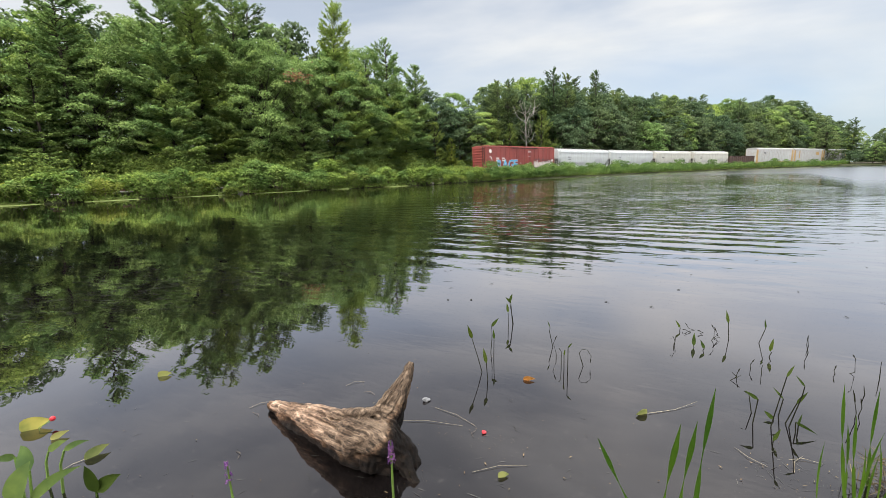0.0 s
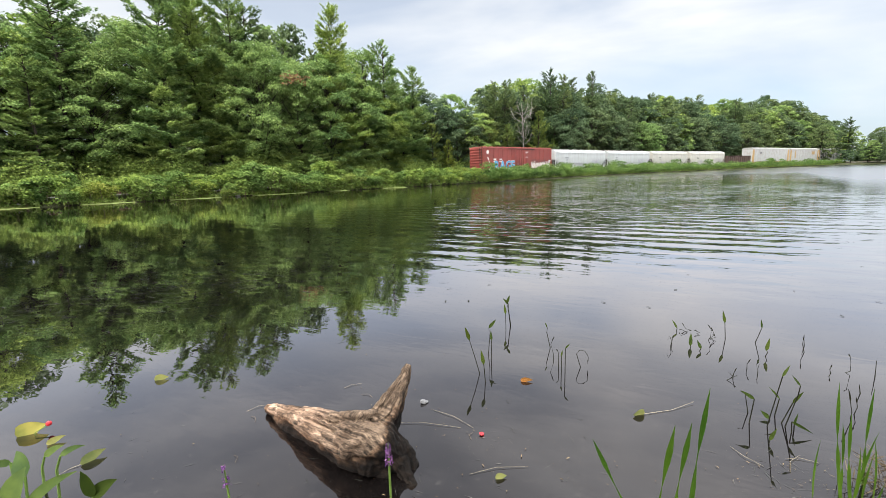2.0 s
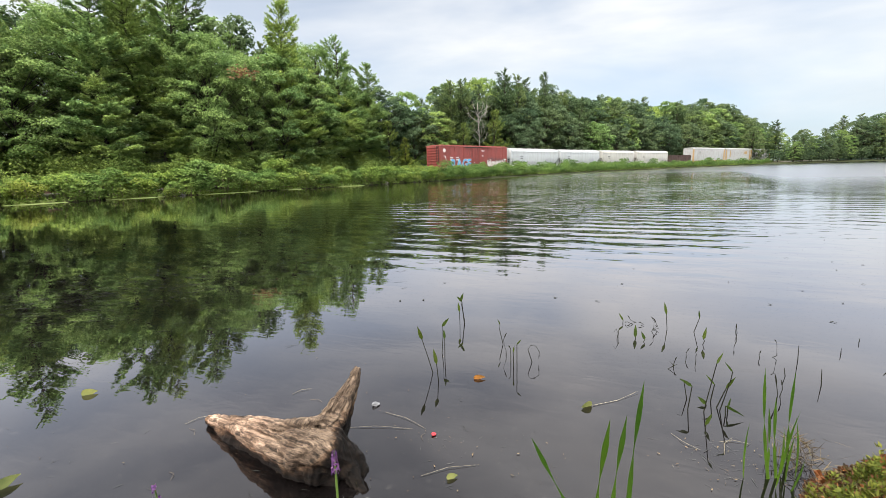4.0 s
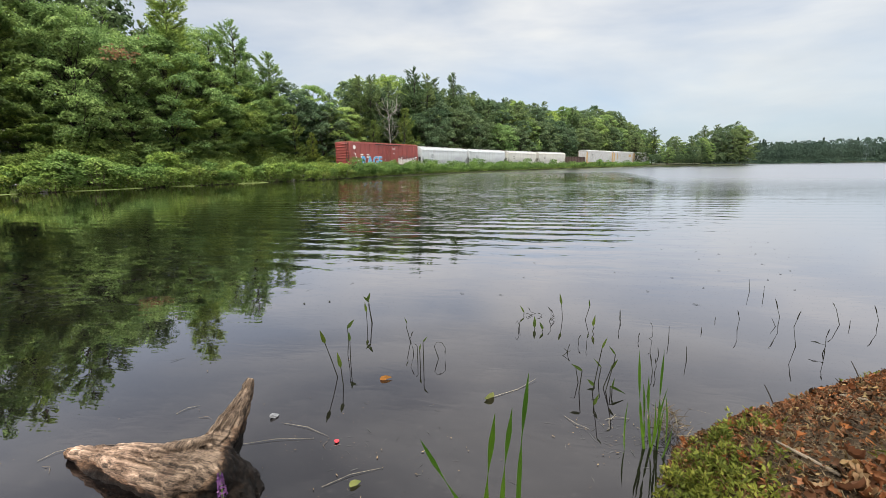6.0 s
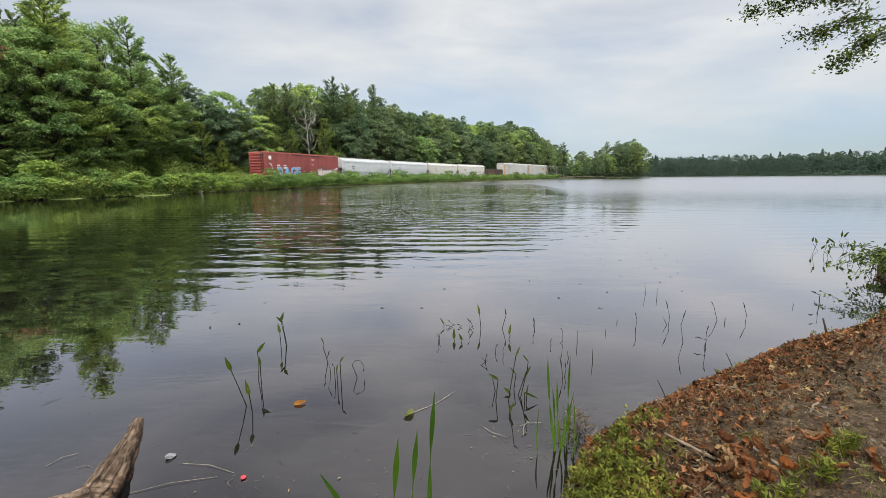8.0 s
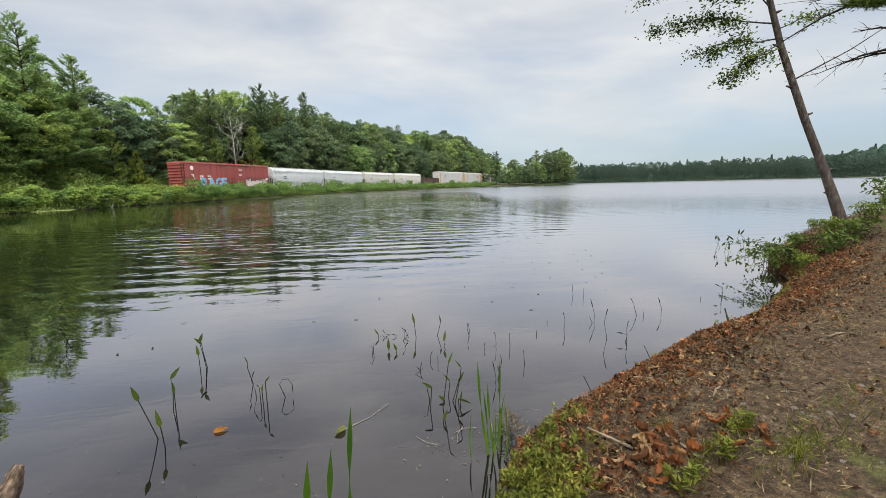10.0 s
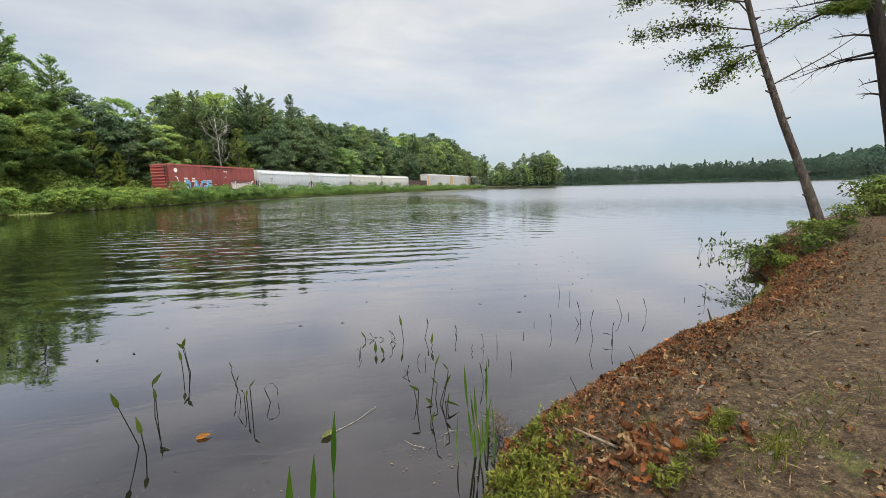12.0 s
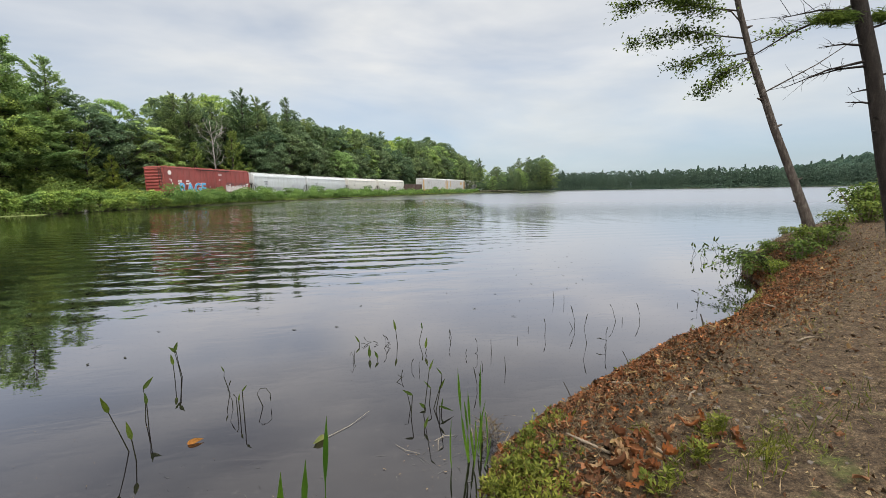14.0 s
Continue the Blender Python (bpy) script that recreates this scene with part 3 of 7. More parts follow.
def broad_tree(seed, h=19.0, spread=5.4, low=0.10, leaves=5000, mat=None, size=0.44, clumps=64):
    """A broadleaf tree: trunk, limbs, and a crown of many small domed clumps of leaves with gaps between them."""
    rng = np.random.RandomState(seed)
    bm = bmesh.new()
    pts = trunk_line(rng, h * 0.86)
    tube(bm, pts, [0.22 * (1 - 0.85 * i / 6) + 0.03 for i in range(7)], 7)
    tufts = []
    lobes = rng.uniform(0, 6.28, 3)
    for i in range(clumps):
        t = low + (1 - low) * ((i + rng.uniform(0, 0.9)) / clumps) ** 0.85
        a = i * 2.4 + rng.uniform(-0.6, 0.6)
        f = (t - low) / (1 - low)
        env = (1 - max(0, (f - 0.42) / 0.58) ** 2.2) ** 0.5 * (0.62 + 0.38 * min(1, f / 0.35))
        env *= 1 + 0.16 * math.sin(2 * a + lobes[0]) + 0.12 * math.sin(3 * a + 5 * t + lobes[1])
        r = spread * env * (rng.uniform(0.78, 1.08) if i % 4 else rng.uniform(0.15, 0.6))
        root = along(pts, max(0.08, t * 0.92 - 0.10))
        tip = Vector((root.x + r * math.cos(a), root.y + r * math.sin(a), h * t * 0.95 + 0.4 * math.sin(4 * a + lobes[2])))
        if r > 0.8:
            mid = root.lerp(tip, 0.55) + Vector((0, 0, -0.03 * r))
            tube(bm, [root, mid, tip], [0.075, 0.045, 0.015], 3)
        w = rng.uniform(0.6, 1.2)
        tufts.append((tip, w))
        # a smaller clump rides on the side of each large one
        tufts.append((tip + Vector((0.9 * math.cos(a + 1.2), 0.9 * math.sin(a + 1.2), rng.uniform(-0.9, 0.5))) * w, w * 0.62))
    cen, nor = [], []
    total = sum(w * w for _, w in tufts)
    for p, w in tufts:
        n = int(leaves * w * w / total)
        rad = 1.32 * w * spread / 5.0
        d = unit(rng.normal(0, 1, (n, 3)))
        d[:, 2] = np.where(d[:, 2] < -0.2, -d[:, 2] * 0.8, d[:, 2])
        rr = rad * rng.uniform(0.35, 1.05, (n, 1)) ** 0.5
        off = d * rr * np.array([1.0, 1.0, 0.70])
        off[:, 2] -= 0.18 * (off[:, 0] ** 2 + off[:, 1] ** 2) / rad
        cen.append(np.array(p) + off)
        nor.append(d * 0.85 + np.array([0, 0, 0.55]))
    cen, nor = np.concatenate(cen), np.concatenate(nor)
    ob = thing("tree", "tall broadleaf tree with a full green crown", "tree", "trees behind the railway")
    part("trunk", bm, M_BARK, ob, "", True)
    crown = new("crown", quads("crown", leaf_quads(rng, cen, nor, size * 1.2, size * 0.85, 0.55), mat or M_DEC))
    crown.parent = ob
    return ob


def pine_tree(seed, h=22.0, reach=5.2, low=0.12, mat=None, dense=1.0, label="tall dark green white pine with layered boughs", ragged=0.4, up=0.10, needle=0.30):
    """A white pine: uneven whorls of boughs, level below and upswept above, that carry flat plumes of needle tufts."""
    rng = np.random.RandomState(seed)
    bm = bmesh.new()
    pts = trunk_line(rng, h, 0.015)
    tube(bm, pts, [0.26 * (1 - 0.93 * i / 6) + 0.015 for i in range(7)], 7)
    cen, nor, dirs = [], [], []
    small = h / 22.0
    step = max(0.34, min(1.0, small * 1.05))

    def plume(ctr, d, w, ln):
        """One flat spray of tufts that points along d."""
        n = int(dense * (12 + 88 * w * ln / (needle / 0.30) ** 1.5))
        u = rng.uniform(-0.5, 0.62, n) * ln
        v = rng.normal(0, 0.36, n) * w * np.clip(1.15 - np.abs(u / ln - 0.05) * 1.3, 0.15, 1)
        s = np.array([-d.y, d.x, 0.0])
        c = np.array(ctr) + u[:, None] * np.array(d) + v[:, None] * s
        c[:, 2] += 0.10 * w - 0.22 * v * v / max(w, 0.2) + rng.normal(0, 0.05 + 0.05 * w, n)
        cen.append(c)
        dirs.append(np.array([d.x, d.y, max(d.z, 0) + 0.30]) + np.sign(v)[:, None] * s * 0.75)
        nor.append(np.tile([0.0, 0.0, 1.0], (n, 1)) + v[:, None] * s * 0.5)

    z = h * low
    while z < h * 0.985:
        t = z / h
        env = (reach * (1 - t) ** 0.62 * (0.80 + 0.20 * math.sin(t * 21 + seed)) + 0.40 * small) * min(1.0, 0.6 + (t - low) * 2.2)
        nb = 6 if t < 0.55 else 5
        a0 = rng.uniform(0, 6.28)
        for b in range(nb):
            if rng.uniform() < 0.14:
                continue
            a = a0 + 6.283 * b / nb + rng.uniform(-0.4, 0.4)
            ln = max(0.35 * small, env * rng.uniform(1 - ragged, 1.18) * (1 + 0.25 * math.sin(a + seed + 2 * t)))
            root = along(pts, min(0.99, (z + rng.uniform(-0.3, 0.3) * small + 0.4) / (h + 0.4)))
            lift = up + max(0.0, t - 0.30) * 1.25
            d = Vector((math.cos(a), math.sin(a), 0))
            # boughs dip, then their ends turn up
            mid = root + d * ln * 0.5 + Vector((0, 0, ln * (lift - 0.10) * 0.42))
            tip = root + d * ln + Vector((0, 0, ln * (lift + 0.06)))
            tube(bm, [root, mid, tip], [0.05 * small + 0.01, 0.03 * small + 0.006, 0.006], 3)
            k = 2 + int(ln > 1.2) + int(ln > 2.4) + int(ln > 3.8)
            for g in range(k):
                f = 1.0 - (0.70 if t < 0.7 else 0.55) * g / k - rng.uniform(0, 0.06)
                ctr = root.lerp(mid, f / 0.5) if f < 0.5 else mid.lerp(tip, (f - 0.5) / 0.5)
                e = Vector((math.cos(a), math.sin(a), lift * 0.8))
                w = (0.20 * small + 0.20 * ln * (1.25 - f * 0.55)) * rng.uniform(0.75, 1.25)
                plume(ctr, e, w, w * 1.5)
                if g and ln > 1.0:
                    # side shoots
                    for q in (-1, 1):
                        b2 = a + q * rng.uniform(0.5, 0.9)
                        e2 = Vector((math.cos(b2), math.sin(b2), lift * 0.6))
                        plume(Vector(ctr) + e2 * w * 1.1, e2, w * 0.62, w * 1.1)
        z += rng.uniform(0.75, 1.35) * step * (1.0 - 0.35 * t)
    top = pts[-1]
    for _ in range(5):
        e = Vector((rng.normal(0, 0.35), rng.normal(0, 0.35), 1.0)).normalized()
        n = 26
        f = rng.uniform(0, 1, (n, 1))
        cen.append(np.array(top) + np.array([0, 0, -0.5 * small]) + f * np.array(e) * 1.0 * small + rng.normal(0, 0.07, (n, 3)))
        dirs.append(np.tile(np.array(e), (n, 1)) + rng.normal(0, 0.5, (n, 3)))
        nor.append(rng.normal(0, 1, (n, 3)))
    cen, nor, dirs = np.concatenate(cen), np.concatenate(nor), np.concatenate(dirs)
    ob = thing("pine", label, "tree", "pines behind the railway")
    part("trunk", bm, M_BARK, ob, "", True)
    crown = new("crown", quads("crown", leaf_quads(rng, cen, nor, needle, needle * 0.38, 0.45, dirs), mat or M_PINE))
    crown.parent = ob
    return ob


class Stand:
    """Sets out one built plant many times: the first time itself, then copies."""

    def __init__(self, ob):
        self.ob, self.used = ob, False

    def put(self, x, y, turn, wide, tall, z=None, label=""):
        m = pose(x, y, h1(x, y) if z is None else z, 0, 0, turn) @ Matrix.Diagonal((wide, wide, tall, 1))
        if not self.used:
            self.used = True
            self.ob.matrix_basis = m
            ob = self.ob
        else:
            ob = copy_thing(self.ob, m)
            ob.matrix_basis = m
        if label:
            ob["label"] = label
        return ob


BROAD = [Stand(broad_tree(11, leaves=11000, size=0.32, mat=M_DEC_HAZE)), Stand(broad_tree(12, spread=6.0, leaves=12000, size=0.32, mat=M_DEC_HAZE)),
         Stand(broad_tree(13, spread=5.0, leaves=10000, size=0.32, mat=M_DEC2)), Stand(broad_tree(14, spread=5.6, low=0.16, leaves=11000, size=0.32, mat=M_DEC_HAZE))]
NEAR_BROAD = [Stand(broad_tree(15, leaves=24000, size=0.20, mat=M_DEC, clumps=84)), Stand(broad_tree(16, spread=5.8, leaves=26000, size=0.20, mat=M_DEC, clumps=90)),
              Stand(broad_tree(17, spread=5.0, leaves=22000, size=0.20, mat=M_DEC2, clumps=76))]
FAR_BROAD = [Stand(broad_tree(18, leaves=5200, size=0.44, mat=M_DEC_HAZE)), Stand(broad_tree(19, spread=6.0, leaves=5600, size=0.44, mat=M_DEC_HAZE)),
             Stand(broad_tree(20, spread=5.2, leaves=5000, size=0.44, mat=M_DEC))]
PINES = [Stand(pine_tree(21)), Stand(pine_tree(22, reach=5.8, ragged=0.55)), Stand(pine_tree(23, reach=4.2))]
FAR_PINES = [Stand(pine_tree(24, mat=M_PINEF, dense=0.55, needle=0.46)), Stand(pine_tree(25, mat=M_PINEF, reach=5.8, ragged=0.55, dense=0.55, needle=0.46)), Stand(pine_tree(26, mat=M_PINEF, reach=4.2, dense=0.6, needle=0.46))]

rng = np.random.RandomState(5)
# heights of the wood's edge along the railway
WOOD_S = [-40, -10, 10, 20, 30, 40, 48, 56, 66, 78, 90, 105, 125, 150, 180, 210, 250, 330]
WOOD_H = [18.5, 19.6, 21.0, 22.3, 22.0, 19.5, 16.8, 15.2, 15.4, 17.5, 19.5, 20.0, 19.5, 20.0, 21.0, 22.5, 22.5, 22.0]
for row, (off, gap, k) in enumerate(((10.0, 5.4, 0.80), (15.5, 5.8, 1.0), (22.0, 8.0, 1.08), (29.0, 9.0, 1.02))):
    s = -46.0 + row * 1.7
    while s < 300:
        far = s > 170
        o = off + rng.uniform(-1.4, 1.8)
        x, y, _ = track(s, o)
        hh = float(np.interp(s, WOOD_S, WOOD_H)) * k * rng.uniform(0.84, 1.06)
        pine = rng.uniform() < (0.22 if s < 50 else 0.10)
        if row > 1 and 46 < s < 76:
            hh *= 0.72
        if row == 0 and 60 < s < 84:
            s += gap
            continue
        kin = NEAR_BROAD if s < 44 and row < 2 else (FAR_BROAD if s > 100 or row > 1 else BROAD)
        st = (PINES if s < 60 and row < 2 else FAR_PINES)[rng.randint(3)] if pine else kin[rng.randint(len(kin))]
        base = 22.0 if pine else 19.0
        st.put(x, y, rng.uniform(0, 360), max(0.75, hh / base) * rng.uniform(0.92, 1.15), hh / base)
        s += gap * rng.uniform(0.8, 1.2) * (1.25 if far else 1.0)

# pines that stand above the rest
for s, o, hh, i, w in ((29.5, 10, 24.6, 0, 1.0), (9, 11, 24.6, 1, 1.10), (17, 12, 25.4, 0, 1.05), (-0.5, 11, 22.8, 2, 1.15), (12.5, 13, 26.0, 2, 1.1), (38, 10, 21.4, 1, 0.95), (45, 11, 18.6, 0, 0.85),
                       (67, 12, 18.6, 1, 0.72), (70.5, 12, 19.3, 0, 0.75), (86, 12, 23.3, 1, 0.95), (92, 12, 23.0, 0, 0.8), (104, 12, 25.4, 2, 0.72),
                       (34, 8.5, 15.0, 0, 0.85), (24, 8.6, 13.0, 1, 0.85), (41, 8.6, 11.5, 2, 0.9)):
    x, y, _ = track(s, o)
    g = h1(x, y)
    (PINES if s < 60 else FAR_PINES)[i].put(x, y, 40 * s, w, (hh - g + 0.4) / 22.0)

# young, lighter pines and a rusty one by the line
YOUNG = Stand(pine_tree(31, 9.0, 2.2, 0.03, M_YOUNG, 1.2, "young light green pine by the railway", 0.3, 0.15, 0.24))
for s, o, hh in ((61.5, 8.2, 10.5), (77, 8.0, 13.0), (81, 7.2, 7.5), (46.5, 7.6, 9.0), (49.5, 7.0, 6.5), (66.0, 7.6, 9.8)):
    x, y, _ = track(s, o)
    YOUNG.put(x, y, 70 * s, hh / 9.0 * 0.92, hh / 9.0)
rusty = pine_tree(33, 9.0, 1.7, 0.05, M_RUSTY, 0.5, "small pine with dead rust-brown needles", 0.5, 0.15, 0.24)
x, y, _ = track(59.0, 8.6)
rusty.matrix_basis = pose(x, y, h1(x, y), 0, 0, 30)
rusty2 = copy_thing(rusty, pose(*track(86.0, 7.0)[:2], 0.5, 0, 0, 200) @ Matrix.Scale(0.62, 4))


def dead_tree(seed, h):
    rng = np.random.RandomState(seed)
    bm = bmesh.new()
    pts = trunk_line(rng, h, 0.03)
    tube(bm, pts, [0.10 * (1 - 0.9 * i / 6) + 0.012 for i in range(7)], 6)
    for i in range(17):
        t = rng.uniform(0.42, 0.88)
        a = 2.4 * i + rng.normal(0, 0.3)
        ln = h * rng.uniform(0.16, 0.30) * (1.2 - 0.5 * t)
        r = along(pts, t)
        d = Vector((math.cos(a) * 0.75, math.sin(a) * 0.75, 0.75))
        m = r + d * ln * 0.5
        e = m + Vector((d.x * 0.6 + rng.normal(0, .2), d.y * 0.6 + rng.normal(0, .2), 1.0)) * ln * 0.6
        tube(bm, [r, m, e], [0.045, 0.030, 0.010], 4)
        for _ in range(5):
            f = m.lerp(e, rng.uniform(-0.3, 0.9))
            g = f + Vector((d.x, d.y, 0.6)) * 0.5 + Vector(rng.normal(0, 0.45, 3))
            tube(bm, [f, f.lerp(g, 0.5) + Vector(rng.normal(0, 0.06, 3)), g], [0.026, 0.016, 0.006], 3)
    ob = thing("dead_tree", "bare grey dead tree with forked branches", "tree")
    part("trunk", bm, M_DEAD, ob, "", True)
    return ob


dt = dead_tree(41, 14.6)
x, y, _ = track(72.5, 8.6)
dt.matrix_basis = pose(x, y, h1(x, y), 0, 0, 0) @ Matrix.Diagonal((1.7, 1.7, 1.0, 1))

# trees on the point where the railway leaves the shore, and round it
for x, y, hh, st in ((153, 155, 8, FAR_BROAD[2]), (155, 157.5, 10.5, FAR_BROAD[0]), (157, 156, 11, FAR_BROAD[1]), (162, 157, 10, FAR_BROAD[2]), (166, 160, 9, FAR_BROAD[0]), (170, 159, 11, FAR_PINES[0]),
                     (174, 160, 10.5, FAR_BROAD[1]), (160, 172, 17, FAR_PINES[1]), (150, 172, 15, FAR_BROAD[0]), (168, 178, 13, FAR_BROAD[2]), (178, 160, 12.5, FAR_BROAD[2]), (164, 155.5, 9, FAR_BROAD[1]), (169, 155.8, 8.5, FAR_BROAD[0]), (173, 156, 10, FAR_PINES[1]), (177, 156.5, 10, FAR_BROAD[2]), (182, 159, 15.5, FAR_BROAD[0]),
                     (184, 166, 17.5, FAR_PINES[0]), (187, 159, 16.5, FAR_BROAD[1]), (190, 164, 18.0, FAR_PINES[1]), (193, 158, 16.0, FAR_BROAD[0]), (196, 163, 18.5, FAR_BROAD[1]), (199, 158, 17.0, FAR_PINES[2]),
                     (201, 162, 18.5, FAR_BROAD[2]), (204, 159, 16.5, FAR_BROAD[0]), (203, 165, 19.5, FAR_PINES[0]), (207, 163, 17.5, FAR_PINES[1]), (207, 170, 15, FAR_BROAD[1]), (178, 176, 14, FAR_BROAD[0]),
                     (194, 180, 15, FAR_BROAD[1]), (209, 184, 13, FAR_BROAD[1])):
    st.put(x, y, 37 * x, max(0.5, hh / 19.0), hh / (22.0 if st in FAR_PINES else 19.0))


def far_wood(name, line, depth, tall, seed, n, hill=0.0, mat=None):
    """A distant wood: hundreds of crowns in one mesh."""
    rng = np.random.RandomState(seed)
    line = np.array(line, dtype=float)
    d = np.concatenate([[0], np.cumsum(np.hypot(*np.diff(line, axis=0).T))])
    q = []
    for i in range(n):
        s = rng.uniform(0, d[-1])
        x, y = np.interp(s, d, line[:, 0]), np.interp(s, d, line[:, 1])
        back = rng.uniform(0, 1) ** 1.3 * depth
        r = math.hypot(x, y)
        x, y = x * (1 + back / r), y * (1 + back / r)
        hh = tall * rng.uniform(0.62, 1.13)
        z0 = hill * (back / depth) ** 0.7 * min(1.0, 0.20 + s / 95)
        conifer = rng.uniform() < 0.14
        m = 420
        t = rng.uniform(0.02, 1, m) ** 0.8
        a = rng.uniform(0, 6.28, m)
        w = (0.30 * (1 - t) + 0.02) * hh * 0.8 if conifer else 0.34 * hh * np.sin(np.clip(t * 0.8 + 0.2, 0, 1) * 3.1) ** 0.6
        w = w * rng.uniform(0.55, 1.05, m)
        c = np.stack([x + w * np.cos(a), y + w * np.sin(a), z0 + t * hh * (1.12 if conifer else 1.0)], 1)
        nn = np.stack([np.cos(a), np.sin(a), 0.7 + 0 * a], 1)
        q.append(leaf_quads(rng, c, nn, 1.5 if hill else 0.78, 1.0 if hill else 0.48, 0.7))
    # undergrowth hides the foot of the wood
    m = 8000
    s = rng.uniform(0, d[-1], m)
    k = 1 + rng.uniform(-5.5, 6, m) / 300
    c = np.stack([np.interp(s, d, line[:, 0]) * k, np.interp(s, d, line[:, 1]) * k, 0.1 + rng.uniform(0, 1, m) ** 1.5 * 2.6], 1)
    q.append(leaf_quads(rng, c, np.tile([-0.8, -0.5, 0.0], (m, 1)), 0.8, 0.5, 0.5))
    ob = new(name, quads(name, np.concatenate(q), mat or M_FAR_HAZE))
    return tagged(ob, "distant mixed wood along the far shore, haze tinted into its dark green", "wood", kind="stuff")


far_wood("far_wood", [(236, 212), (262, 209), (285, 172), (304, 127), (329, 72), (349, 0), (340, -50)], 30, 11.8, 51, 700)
far_wood("far_hill_wood", [(470, 130), (500, 60), (520, -20), (500, -90)], 170, 12, 52, 900, 26.0, M_HILL_HAZE)


for st in BROAD + NEAR_BROAD + FAR_BROAD + PINES + FAR_PINES:
    if not st.used:
        for ob in (*st.ob.children_recursive, st.ob):
            bpy.data.objects.remove(ob)


def browned_bough():
    r = np.random.RandomState(55)
    n = 130
    c = r.normal(0, 1, (n, 3)) * np.array([1.0, 0.7, 0.32])
    ob = thing("browned_bough", "withered branch with red-brown leaves", "branch", "", (-17.0, 55.4, 13.5))
    bm = bmesh.new()
    tube(bm, [(-1.4, 1.2, -0.6), (-0.3, 0.3, 0), (1.3, -0.3, 0.2)], [0.06, 0.04, 0.01], 5)
    part("limb", bm, M_BARK, ob)
    leaf = new("foliage", quads("foliage", leaf_quads(r, c, np.tile([0, -0.6, 0.6], (n, 1)), 0.36, 0.24, 0.5), M_RUSTY))
    leaf.parent = ob


browned_bough()

# ---------------------------------------------------------------- shrubs and weeds on the railway bank


def shrub(seed, h, w, n, mat, size, label="leafy bright green shrub on the pond's bank", stems=9):
    rng = np.random.RandomState(seed)
    bm = bmesh.new()
    cen, nor = [], []
    for i in range(stems):
        a, r = i * 2.4 + rng.uniform(-0.4, 0.4), w * (0.15 + 0.60 * (i / stems) ** 0.6) * rng.uniform(0.75, 1.1)
        tip = Vector((r * math.cos(a), r * math.sin(a), h * (1.0 - 0.42 * (r / w) ** 2) * rng.uniform(0.70, 0.98)))
        root = Vector((tip.x * 0.3, tip.y * 0.3, -0.15))
        tube(bm, [root, root.lerp(tip, 0.5) + Vector((0, 0, 0.1 * h)), tip], [0.022, 0.015, 0.006], 3)
        k = n // stems
        # three leafy clumps up each shoot
        for f, g in ((0.92, 0.45), (0.66, 0.33), (0.36, 0.22)):
            m = int(k * g)
            d = unit(rng.normal(0, 1, (m, 3)))
            d[:, 2] = np.where(d[:, 2] < -0.3, -d[:, 2], d[:, 2])
            rad = w * 0.34 * rng.uniform(0.8, 1.2)
            cen.append(np.array(root.lerp(tip, f)) + d * rad * rng.uniform(0.35, 1.0, (m, 1)) ** 0.6 * np.array([1, 1, 0.75]))
            nor.append(d * 0.8 + np.array([0, 0, 0.6]))
    ob = thing("shrub", label, "shrub", "shrubs along the railway bank")
    part("branchwork", bm, M_TWIG, ob)
    c = np.concatenate(cen)
    c[:, 2] = np.abs(c[:, 2])
    order = rng.permutation(len(c))
    leaf = new("foliage", quads("foliage", leaf_quads(rng, c[order], np.concatenate(nor)[order], size * 1.5, size * 0.75, 0.4), mat))
    leaf.parent = ob
    return ob


class Thicket:
    """Gathers far-off shrubs into one mesh."""

    def __init__(self):
        self.v = []

    def put(self, st, x, y, turn, wide, tall):
        me = next(c for c in st.ob.children if c.name.startswith("foliage")).data
        co = np.empty(len(me.vertices) * 3, dtype=np.float32)
        me.vertices.foreach_get("co", co)
        co = co.reshape(-1, 3)[: (len(co) // 12 // 5 * 2) * 4]
        c, s = math.cos(radians(turn)), math.sin(radians(turn))
        p = np.stack([(co[:, 0] * c - co[:, 1] * s) * wide + x, (co[:, 0] * s + co[:, 1] * c) * wide + y, co[:, 2] * tall + h1(x, y)], 1)
        self.v.append(p)

    def build(self, name, mat, label):
        tagged(new(name, quads(name, np.concatenate(self.v), mat)), label, "shrubs", kind="stuff")


